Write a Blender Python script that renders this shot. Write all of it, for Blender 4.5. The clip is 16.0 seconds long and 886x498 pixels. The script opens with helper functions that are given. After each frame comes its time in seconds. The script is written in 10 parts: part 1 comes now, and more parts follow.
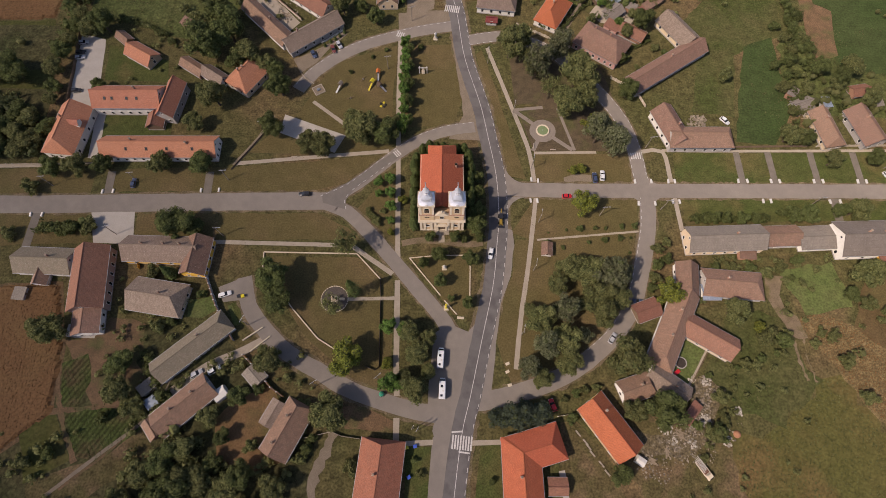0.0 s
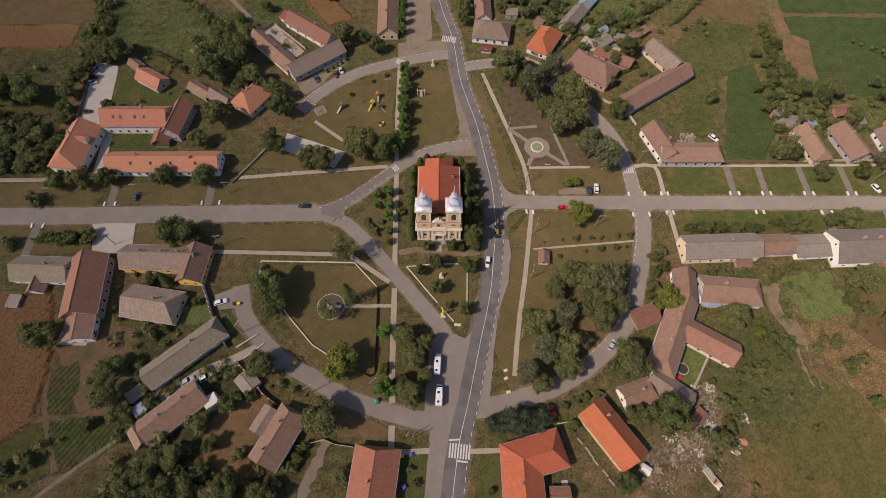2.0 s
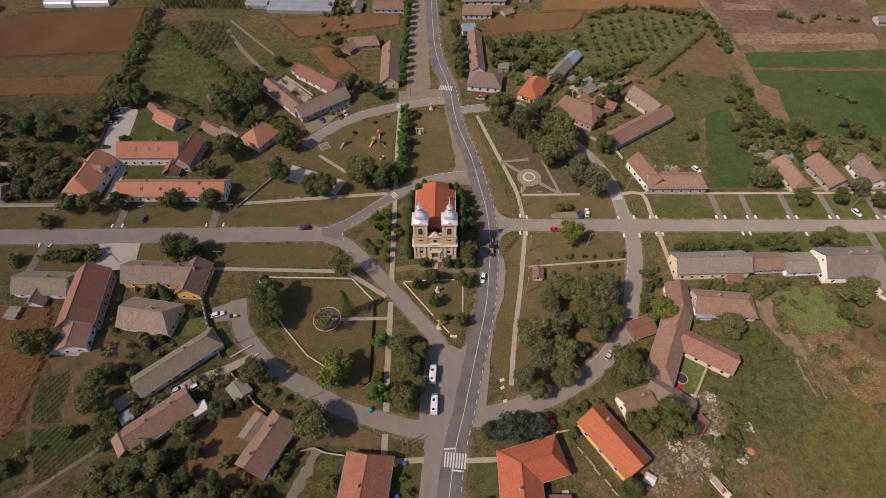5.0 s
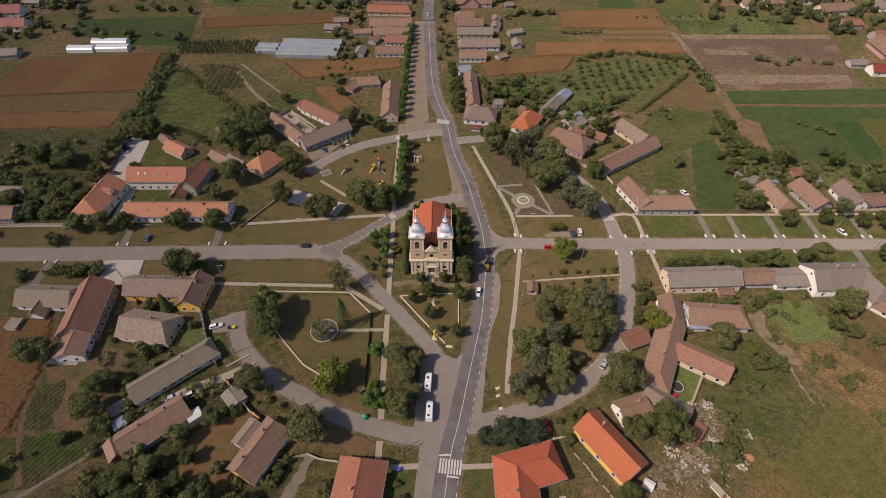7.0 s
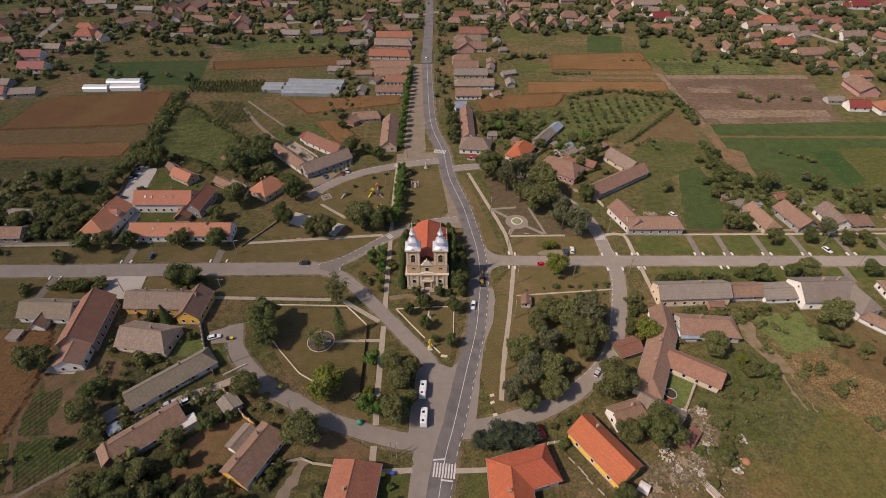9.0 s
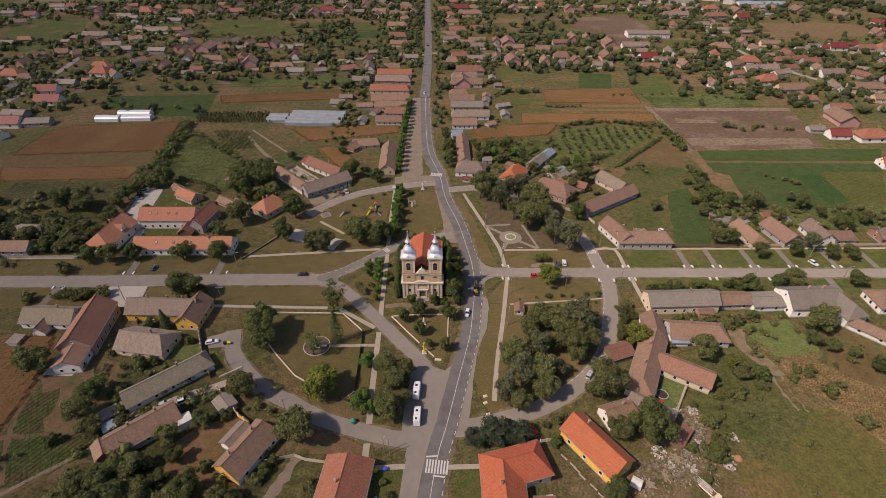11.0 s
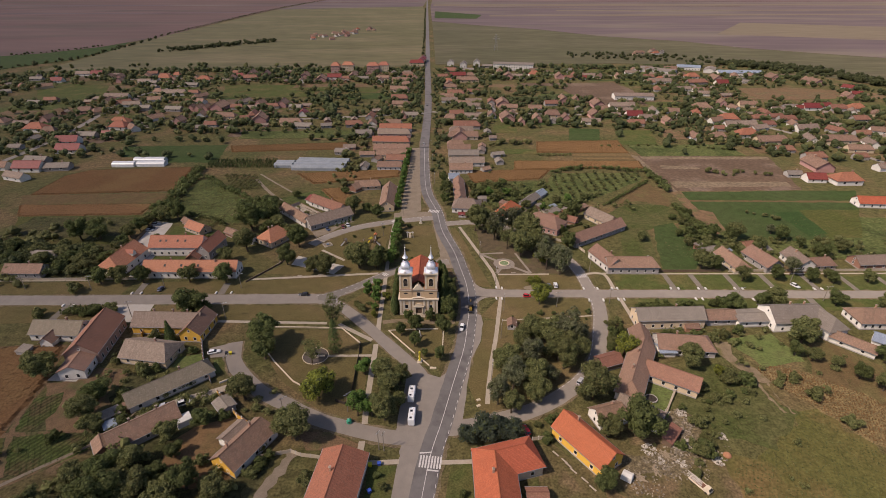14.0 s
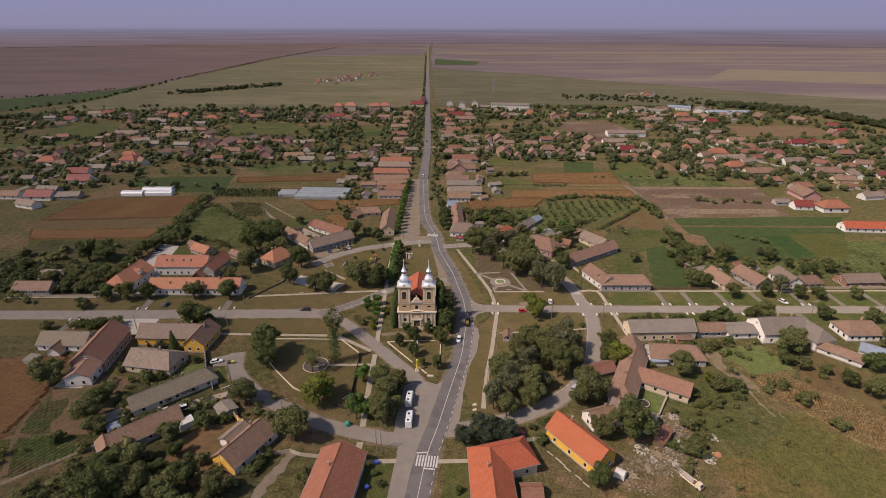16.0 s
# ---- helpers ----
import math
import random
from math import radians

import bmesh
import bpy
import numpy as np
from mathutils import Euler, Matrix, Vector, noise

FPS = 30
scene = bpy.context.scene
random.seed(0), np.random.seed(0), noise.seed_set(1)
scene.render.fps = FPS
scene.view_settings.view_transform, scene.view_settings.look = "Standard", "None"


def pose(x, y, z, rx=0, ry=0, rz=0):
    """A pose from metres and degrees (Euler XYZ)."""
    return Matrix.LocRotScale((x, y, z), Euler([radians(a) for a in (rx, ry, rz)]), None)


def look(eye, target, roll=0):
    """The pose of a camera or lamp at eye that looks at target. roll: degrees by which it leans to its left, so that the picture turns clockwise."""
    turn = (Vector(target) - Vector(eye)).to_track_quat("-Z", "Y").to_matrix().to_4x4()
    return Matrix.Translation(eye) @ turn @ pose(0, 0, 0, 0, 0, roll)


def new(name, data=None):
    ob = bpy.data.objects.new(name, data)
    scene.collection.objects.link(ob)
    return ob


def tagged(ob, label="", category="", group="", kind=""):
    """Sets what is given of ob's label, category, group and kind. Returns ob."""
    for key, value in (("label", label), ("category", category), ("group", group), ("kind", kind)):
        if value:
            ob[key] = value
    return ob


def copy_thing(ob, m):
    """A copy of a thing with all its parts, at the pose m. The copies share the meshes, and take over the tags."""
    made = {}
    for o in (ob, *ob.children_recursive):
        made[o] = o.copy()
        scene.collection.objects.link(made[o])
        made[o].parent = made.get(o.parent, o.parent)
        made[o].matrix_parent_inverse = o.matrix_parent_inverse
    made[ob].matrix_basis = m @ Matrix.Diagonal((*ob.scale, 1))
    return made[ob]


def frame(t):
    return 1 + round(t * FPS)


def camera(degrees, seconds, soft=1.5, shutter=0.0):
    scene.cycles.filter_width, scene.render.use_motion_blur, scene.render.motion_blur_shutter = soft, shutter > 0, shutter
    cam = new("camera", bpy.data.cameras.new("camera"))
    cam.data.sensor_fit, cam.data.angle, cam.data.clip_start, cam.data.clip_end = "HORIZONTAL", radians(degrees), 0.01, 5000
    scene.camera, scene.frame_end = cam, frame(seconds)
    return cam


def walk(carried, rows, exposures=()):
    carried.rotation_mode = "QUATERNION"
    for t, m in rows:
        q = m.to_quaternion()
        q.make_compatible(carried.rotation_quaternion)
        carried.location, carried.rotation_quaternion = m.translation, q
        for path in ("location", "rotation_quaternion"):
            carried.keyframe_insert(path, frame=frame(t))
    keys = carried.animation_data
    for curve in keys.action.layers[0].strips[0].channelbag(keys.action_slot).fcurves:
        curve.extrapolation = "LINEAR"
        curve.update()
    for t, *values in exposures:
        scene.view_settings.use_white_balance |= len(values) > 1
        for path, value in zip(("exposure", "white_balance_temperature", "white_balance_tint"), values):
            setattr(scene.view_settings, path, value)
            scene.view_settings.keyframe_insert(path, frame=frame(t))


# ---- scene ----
cam = camera(82.23, 16.0, soft=0.55)
# seconds, east, north, height, yaw, pitch, roll of the drone's camera
ROWS = [
    (0.0, 0.00, 0.00, 178.19, 0.18, -69.01, -0.09),
    (0.5, 0.32, -4.29, 176.56, 0.14, -67.39, -0.05),
    (1.0, 0.55, -8.31, 175.02, 0.08, -65.85, -0.05),
    (1.5, 0.82, -12.38, 173.44, 0.03, -64.28, -0.05),
    (2.0, 1.14, -16.52, 171.72, 0.08, -62.68, -0.05),
    (2.5, 1.30, -20.68, 170.01, 0.04, -61.06, -0.06),
    (3.0, 1.48, -24.84, 168.32, 0.07, -59.43, -0.08),
    (3.5, 1.69, -29.03, 166.54, 0.07, -57.79, -0.10),
    (4.0, 2.01, -33.13, 164.86, 0.10, -56.19, -0.08),
    (6.5, 4.00, -53.23, 156.42, 0.14, -48.05, -0.03),
    (7.0, 4.46, -56.85, 154.74, 0.16, -46.52, -0.01),
    (7.5, 5.00, -60.52, 153.09, 0.17, -44.99, 0.01),
    (8.0, 5.34, -64.08, 151.51, 0.12, -43.45, 0.03),
    (8.5, 5.62, -67.50, 149.88, 0.07, -42.02, 0.04),
    (9.0, 6.32, -70.66, 148.42, 0.11, -40.85, 0.04),
    (11.5, 9.02, -87.52, 138.75, 0.17, -34.50, 0.01),
    (12.0, 9.43, -90.87, 136.82, 0.17, -33.23, -0.01),
    (12.5, 9.75, -94.31, 134.97, 0.18, -32.00, 0.02),
    (13.0, 10.03, -97.63, 132.95, 0.19, -30.71, -0.03),
    (13.5, 10.29, -100.95, 131.00, 0.23, -29.46, -0.03),
    (14.0, 10.54, -104.32, 129.01, 0.22, -28.17, -0.07),
    (14.5, 10.75, -107.63, 126.97, 0.22, -26.90, -0.10),
    (15.0, 11.07, -110.75, 125.29, 0.21, -25.75, -0.10),
    (15.5, 11.44, -113.83, 123.65, 0.22, -24.59, -0.07),
    (16.0, 11.75, -116.91, 121.99, 0.23, -23.44, -0.06),
]
walk(cam, [(t, pose(x, y, z, 90 + pitch, roll, yaw)) for t, x, y, z, yaw, pitch, roll in ROWS], exposures=[(0.0, 0.12, 6500, 23), (16.0, 0.12, 6500, 23)])

# ---- light ----
SUN_AWAY = Vector((0.883, 0.469, 0.0))
SUN_HEIGHT = 49.0
world = bpy.data.worlds.new("sky")
scene.world = world
world.use_nodes = True
wn = world.node_tree.nodes
sky = wn.new("ShaderNodeTexSky")
sky.sky_type, sky.sun_disc = "NISHITA", False
sky.sun_elevation, sky.sun_rotation = radians(SUN_HEIGHT), radians(242)
sky.air_density, sky.dust_density, sky.ozone_density = 1.0, 1.5, 1.0
world.node_tree.links.new(sky.outputs[0], wn["Background"].inputs[0])
wn["Background"].inputs[1].default_value = 0.098
sun_data = bpy.data.lights.new("sun", "SUN")
sun_data.energy, sun_data.angle, sun_data.color = 3.2, radians(0.53), (1.0, 0.89, 0.70)
sun = new("sun", sun_data)
up = Vector((0, 0, math.sin(radians(SUN_HEIGHT))))
sun.matrix_world = look((-SUN_AWAY * math.cos(radians(SUN_HEIGHT)) + up) * 300, (0, 0, 0))

# ---- building helpers ----
RNG = random.Random(7)


def mesh(name, verts, faces, material, uvs=None, smooth=False):
    me = bpy.data.meshes.new(name)
    me.from_pydata([tuple(v) for v in verts], [], faces)
    if material:
        me.materials.append(material)
    if uvs is not None:
        layer = me.uv_layers.new(name="uv")
        flat = [c for uv in uvs for c in uv]
        layer.data.foreach_set("uv", flat)
    if smooth:
        me.polygons.foreach_set("use_smooth", [True] * len(me.polygons))
    me.update()
    return me


def part(name, me, parent=None, label="", m=None):
    ob = new(name, me)
    ob.parent = parent
    if m is not None:
        ob.matrix_basis = m
    return tagged(ob, label)


def thing(name, m, label, category, group="", kind=""):
    ob = new(name)
    ob.empty_display_size = 0.5
    ob.matrix_basis = m
    return tagged(ob, label, category, group, kind)


def single(name, me, label, category, m=None, group="", kind=""):
    ob = new(name, me)
    if m is not None:
        ob.matrix_basis = m
    return tagged(ob, label, category, group, kind)


def box_vf(x0, y0, z0, x1, y1, z1, n=0):
    v = [(x0, y0, z0), (x1, y0, z0), (x1, y1, z0), (x0, y1, z0), (x0, y0, z1), (x1, y0, z1), (x1, y1, z1), (x0, y1, z1)]
    f = [(0, 3, 2, 1), (4, 5, 6, 7), (0, 1, 5, 4), (1, 2, 6, 5), (2, 3, 7, 6), (3, 0, 4, 7)]
    return v, [tuple(i + n for i in q) for q in f]


def boxes(name, specs, material, bevel=0.0):
    """One mesh of several boxes (x0, y0, z0, x1, y1, z1), with chamfered top edges where a bevel is given."""
    vs, fs = [], []
    for s in specs:
        x0, y0, z0, x1, y1, z1 = s
        n = len(vs)
        if bevel:
            b = bevel
            vs += [(x0, y0, z0), (x1, y0, z0), (x1, y1, z0), (x0, y1, z0), (x0, y0, z1 - b), (x1, y0, z1 - b), (x1, y1, z1 - b), (x0, y1, z1 - b),
                   (x0 + b, y0 + b, z1), (x1 - b, y0 + b, z1), (x1 - b, y1 - b, z1), (x0 + b, y1 - b, z1)]
            q = [(0, 3, 2, 1), (0, 1, 5, 4), (1, 2, 6, 5), (2, 3, 7, 6), (3, 0, 4, 7), (4, 5, 9, 8), (5, 6, 10, 9), (6, 7, 11, 10), (7, 4, 8, 11), (8, 9, 10, 11)]
            fs += [tuple(i + n for i in f) for f in q]
        else:
            v, f = box_vf(*s, n)
            vs += v
            fs += f
    return mesh(name, vs, fs, material)


def lathe(name, profile, material, sides=16, smooth=True, square=0.0):
    """A turned body from (radius, height) pairs."""
    vs, fs = [], []
    for r, z in profile:
        for k in range(sides):
            a = 2 * math.pi * k / sides
            c, s = math.cos(a), math.sin(a)
            g = 1 + square * (1 / max(abs(c), abs(s)) - 1)
            vs.append((r * c * g, r * s * g, z))
    for i in range(len(profile) - 1):
        for k in range(sides):
            j = (k + 1) % sides
            fs.append((i * sides + k, i * sides + j, (i + 1) * sides + j, (i + 1) * sides + k))
    fs.append(tuple(range(sides - 1, -1, -1)))
    fs.append(tuple(range((len(profile) - 1) * sides, len(profile) * sides)))
    return mesh(name, vs, fs, material, smooth=smooth)


def smooth_line(pts, step=3.0):
    """A Catmull-Rom line through the points, about step metres between samples."""
    p = [Vector((a[0], a[1])) for a in pts]
    p = [p[0] * 2 - p[1]] + p + [p[-1] * 2 - p[-2]]
    out = []
    for i in range(1, len(p) - 2):
        n = max(1, int((p[i + 1] - p[i]).length / step))
        for k in range(n):
            t = k / n
            out.append(0.5 * (2 * p[i] + (p[i + 1] - p[i - 1]) * t + (2 * p[i - 1] - 5 * p[i] + 4 * p[i + 1] - p[i + 2]) * t * t
                              + (3 * p[i] - p[i - 1] - 3 * p[i + 1] + p[i + 2]) * t ** 3))
    out.append(p[-2])
    return out


def sideways(line):
    res = []
    for i, q in enumerate(line):
        d = (line[min(i + 1, len(line) - 1)] - line[max(i - 1, 0)]).normalized()
        res.append(Vector((d.y, -d.x)))
    return res


def ribbon(name, pts, width, top, material, ragged=0.0, offset=0.0, step=3.0, low=-0.05):
    """A slab that follows a smoothed line."""
    line = smooth_line(pts, step)
    side = sideways(line)
    vs, fs = [], []
    for q, s in zip(line, side):
        a = q + s * (offset - width / 2 + RNG.uniform(-ragged, ragged))
        b = q + s * (offset + width / 2 + RNG.uniform(-ragged, ragged))
        vs += [(a.x, a.y, low), (a.x, a.y, top), (b.x, b.y, top), (b.x, b.y, low)]
    for i in range(len(line) - 1):
        n = 4 * i
        fs += [(n, n + 4, n + 5, n + 1), (n + 1, n + 5, n + 6, n + 2), (n + 2, n + 6, n + 7, n + 3)]
    return mesh(name, vs, fs, material)


def patch(name, corners, top, material, low=-0.05, ragged=0.0, step=4.0):
    """A flat area with the given outline, its edge a little uneven."""
    pts = []
    for i, c in enumerate(corners):
        d = corners[(i + 1) % len(corners)]
        n = max(1, int(math.dist(c, d) / step)) if ragged else 1
        for k in range(n):
            t = k / n
            pts.append((c[0] + (d[0] - c[0]) * t + RNG.uniform(-ragged, ragged), c[1] + (d[1] - c[1]) * t + RNG.uniform(-ragged, ragged)))
    n = len(pts)
    vs = [(x, y, top) for x, y in pts] + [(x, y, low) for x, y in pts]
    fs = [tuple(range(n))] + [(i, i + n, (i + 1) % n + n, (i + 1) % n) for i in range(n)]
    area = sum(pts[i][0] * pts[(i + 1) % n][1] - pts[(i + 1) % n][0] * pts[i][1] for i in range(n))
    if area < 0:
        fs = [tuple(reversed(f)) for f in fs]
    return mesh(name, vs, fs, material)


# ---- materials ----
def surface(name, a, b, scale=0.5, fine=6.0, rough=0.85, bump=0.2, rand=0.0, metal=0.0, island=0.0, rows=None, contrast=0.25, grain=0.25, c=None, c_scale=0.1, spec=0.25, mottle=0.0, mottle_scale=0.35, stretch=None):
    """A rough two-tone surface: blotches of a and b, fine grain, a third tone in wide patches, rows, and a spread from object to object."""
    m = bpy.data.materials.new(name)
    m.use_nodes = True
    nt = m.node_tree
    nd, ln = nt.nodes, nt.links
    bs = nd["Principled BSDF"]
    bs.inputs["Roughness"].default_value, bs.inputs["Metallic"].default_value = rough, metal
    bs.inputs["Specular IOR Level"].default_value = spec
    bs.inputs["Diffuse Roughness"].default_value = 1.0 if rough > 0.84 else 0.3
    tc = nd.new("ShaderNodeTexCoord").outputs["Object"]
    if stretch:
        wide = nd.new("ShaderNodeMapping")
        wide.inputs["Rotation"].default_value, wide.inputs["Scale"].default_value = (0, 0, radians(stretch[0])), (1.0 / stretch[1], 1.0, 1.0)
        ln.new(tc, wide.inputs["Vector"])
        tc = wide.outputs[0]

    def noise_at(s, detail=5.0):
        n = nd.new("ShaderNodeTexNoise")
        n.inputs["Scale"].default_value, n.inputs["Detail"].default_value = s, detail
        ln.new(tc, n.inputs["Vector"])
        return n.outputs[0]

    def spread(v, lo, hi, to_lo=0.0, to_hi=1.0):
        r = nd.new("ShaderNodeMapRange")
        r.inputs[1].default_value, r.inputs[2].default_value, r.inputs[3].default_value, r.inputs[4].default_value = lo, hi, to_lo, to_hi
        ln.new(v, r.inputs[0])
        return r.outputs[0]

    def blend(f, p, q):
        x = nd.new("ShaderNodeMix")
        x.data_type = "RGBA"
        for v, s in ((f, 0), (p, 6), (q, 7)):
            if isinstance(v, tuple):
                x.inputs[s].default_value = (*v, 1)
            elif isinstance(v, float):
                x.inputs[s].default_value = v
            else:
                ln.new(v, x.inputs[s])
        return x.outputs[2]

    col = blend(spread(noise_at(scale), 0.5 - contrast, 0.5 + contrast), a, b)
    if c is not None:
        col = blend(spread(noise_at(c_scale, 4.0), 0.5, 0.64), col, c)
    g = noise_at(fine, 3.0)
    val = spread(g, 0.25, 0.75, 1 - grain, 1 + grain)
    if mottle:
        mul = nd.new("ShaderNodeMath")
        mul.operation = "MULTIPLY"
        ln.new(val, mul.inputs[0])
        ln.new(spread(noise_at(mottle_scale, 8.0), 0.3, 0.7, 1 - mottle, 1 + mottle), mul.inputs[1])
        val = mul.outputs[0]
    if rows:
        period, angle, depth = rows
        mp = nd.new("ShaderNodeMapping")
        mp.inputs["Rotation"].default_value = (0, 0, radians(angle))
        ln.new(tc, mp.inputs["Vector"])
        w = nd.new("ShaderNodeTexWave")
        w.inputs["Scale"].default_value = 0.314 / period
        w.inputs["Distortion"].default_value, w.inputs["Detail"].default_value, w.inputs["Detail Scale"].default_value = 1.5, 3.0, 1.5
        ln.new(mp.outputs[0], w.inputs["Vector"])
        mul = nd.new("ShaderNodeMath")
        mul.operation = "MULTIPLY"
        ln.new(val, mul.inputs[0])
        ln.new(spread(w.outputs[1], 0.0, 1.0, 1 - depth, 1 + depth), mul.inputs[1])
        val = mul.outputs[0]
    for amount, kind in ((rand, 0), (island, 1)):
        if amount:
            src = nd.new("ShaderNodeObjectInfo").outputs["Random"] if kind == 0 else nd.new("ShaderNodeNewGeometry").outputs["Random Per Island"]
            mul = nd.new("ShaderNodeMath")
            mul.operation = "MULTIPLY"
            ln.new(val, mul.inputs[0])
            ln.new(spread(src, 0.0, 1.0, 1 - amount, 1 + amount), mul.inputs[1])
            val = mul.outputs[0]
    hsv = nd.new("ShaderNodeHueSaturation")
    ln.new(col, hsv.inputs["Color"])
    ln.new(val, hsv.inputs["Value"])
    if rand:
        ln.new(spread(nd.new("ShaderNodeObjectInfo").outputs["Random"], 0.0, 1.0, 0.494, 0.506), hsv.inputs["Hue"])
    ln.new(hsv.outputs[0], bs.inputs["Base Color"])
    if bump:
        bp = nd.new("ShaderNodeBump")
        bp.inputs["Strength"].default_value, bp.inputs["Distance"].default_value = bump, 0.05
        ln.new(g, bp.inputs["Height"])
        ln.new(bp.outputs[0], bs.inputs["Normal"])
    return m


def roof_tiles(name, a, b, stain, rand=0.12, weathered=0.5, tile=(0.36, 0.34), rough=0.8, band=0.08):
    """Courses of clay tiles that follow the roof's slope, with darker and mossy stains and odd replaced tiles."""
    m = surface(name, a, b, 0.35, 3.0, rough, 0.0, rand, grain=0.2, island=0.1)
    nt = m.node_tree
    nd, ln = nt.nodes, nt.links
    bs = nd["Principled BSDF"]
    uv = nd.new("ShaderNodeUVMap")
    uv.uv_map = "uv"
    br = nd.new("ShaderNodeTexBrick")
    br.inputs["Scale"].default_value = 1.0
    br.inputs["Brick Width"].default_value, br.inputs["Row Height"].default_value = tile
    br.inputs["Mortar Size"].default_value, br.inputs["Bias"].default_value = 0.03, 0.0
    br.inputs["Color1"].default_value = (1 - band, 1 - band, 1 - band, 1)
    br.inputs["Color2"].default_value = (1 + band, 1 + band, 1 + band, 1)
    br.inputs["Mortar"].default_value = (0.66, 0.66, 0.66, 1)
    ln.new(uv.outputs[0], br.inputs["Vector"])
    base = bs.inputs["Base Color"].links[0].from_socket
    mul = nd.new("ShaderNodeMix")
    mul.data_type, mul.blend_type = "RGBA", "MULTIPLY"
    mul.inputs[0].default_value = 1.0
    ln.new(base, mul.inputs[6])
    ln.new(br.outputs[0], mul.inputs[7])
    n = nd.new("ShaderNodeTexNoise")
    n.inputs["Scale"].default_value, n.inputs["Detail"].default_value, n.inputs["Roughness"].default_value = 0.8, 9.0, 0.78
    mp = nd.new("ShaderNodeMapping")
    mp.inputs["Scale"].default_value = (1.0, 0.45, 1.0)
    ln.new(uv.outputs[0], mp.inputs["Vector"])
    ln.new(mp.outputs[0], n.inputs["Vector"])
    r = nd.new("ShaderNodeMapRange")
    r.inputs[1].default_value, r.inputs[2].default_value, r.inputs[4].default_value = 0.48, 0.72, weathered
    ln.new(n.outputs[0], r.inputs[0])
    x = nd.new("ShaderNodeMix")
    x.data_type = "RGBA"
    ln.new(r.outputs[0], x.inputs[0])
    ln.new(mul.outputs[2], x.inputs[6])
    x.inputs[7].default_value = (*stain, 1)
    # pale lichen and bleached tiles in small scattered spots
    spot = nd.new("ShaderNodeTexNoise")
    spot.inputs["Scale"].default_value, spot.inputs["Detail"].default_value = 1.7, 6.0
    ln.new(uv.outputs[0], spot.inputs["Vector"])
    fleck = nd.new("ShaderNodeMapRange")
    fleck.inputs[1].default_value, fleck.inputs[2].default_value, fleck.inputs[4].default_value = 0.58, 0.72, weathered * 0.6
    ln.new(spot.outputs[0], fleck.inputs[0])
    pale = nd.new("ShaderNodeMix")
    pale.data_type = "RGBA"
    ln.new(fleck.outputs[0], pale.inputs[0])
    ln.new(x.outputs[2], pale.inputs[6])
    pale.inputs[7].default_value = (*(min(0.6, v * 1.1 + 0.1) for v in a), 1)
    ln.new(pale.outputs[2], bs.inputs["Base Color"])
    bp = nd.new("ShaderNodeBump")
    bp.inputs["Strength"].default_value, bp.inputs["Distance"].default_value = 0.6, 0.05
    ln.new(br.outputs[0], bp.inputs["Height"])
    ln.new(bp.outputs[0], bs.inputs["Normal"])
    return m


SHADE_EARTH = surface("shaded_park_earth", (0.112, 0.082, 0.050), (0.086, 0.068, 0.040), 0.12, 2.0, 0.95, 0.5, grain=0.3, c=(0.095, 0.088, 0.038), c_scale=0.1, spec=0.1, mottle=0.2)
GRASS = surface("meadow_grass", (0.112, 0.09, 0.038), (0.075, 0.078, 0.028), 0.035, 1.3, 0.95, 0.6, grain=0.5, c=(0.145, 0.1, 0.05), c_scale=0.025, spec=0.1, mottle=0.34)
LAWN = surface("mown_lawn", (0.1322, 0.1002, 0.04252), (0.1102, 0.09256, 0.03657), 0.05, 1.7, 0.95, 0.4, grain=0.3, c=(0.1505, 0.1092, 0.0515), c_scale=0.04, spec=0.1, mottle=0.12, mottle_scale=0.25)
LAWN_GREEN = surface("watered_lawn", (0.0622, 0.08354, 0.02214), (0.08757, 0.08813, 0.02952), 0.07, 1.8, 0.95, 0.4, grain=0.4, spec=0.1, c=(0.1146, 0.09914, 0.0369), c_scale=0.06, mottle=0.2)
ASPHALT = surface("worn_asphalt", (0.140, 0.127, 0.120), (0.172, 0.157, 0.148), 0.07, 5.0, 0.9, 0.1, grain=0.07, c=(0.118, 0.107, 0.101), c_scale=0.15, mottle=0.05)
OLD_ASPHALT = surface("pale_old_asphalt", (0.252, 0.218, 0.184), (0.232, 0.200, 0.169), 0.06, 4.0, 0.95, 0.1, grain=0.07, c=(0.262, 0.227, 0.190), c_scale=0.08, mottle=0.06)
CONCRETE = surface("pale_concrete", (0.40, 0.34, 0.27), (0.33, 0.28, 0.215), 0.4, 5.0, 0.9, 0.2, grain=0.15)
SLAB = surface("bright_concrete_slab", (0.46, 0.42, 0.37), (0.40, 0.36, 0.31), 0.3, 5.0, 0.9, 0.15, grain=0.1)
GRAVEL = surface("dusty_gravel", (0.25, 0.20, 0.145), (0.19, 0.15, 0.105), 0.25, 5.0, 0.95, 0.4, grain=0.3)
DIRT = surface("bare_brown_earth", (0.175, 0.107, 0.058), (0.135, 0.088, 0.045), 0.12, 2.5, 0.95, 0.5, grain=0.36, c=(0.105, 0.095, 0.036), c_scale=0.12, mottle=0.2)
WHITE_PAINT = surface("road_paint", (0.62, 0.59, 0.55), (0.46, 0.43, 0.40), 1.2, 9.0, 0.8, 0.05, grain=0.25)
FORK_ASPHALT = surface("newer_brown_asphalt", (0.195, 0.172, 0.148), (0.175, 0.154, 0.133), 0.07, 4.0, 0.95, 0.1, grain=0.07, mottle=0.06)
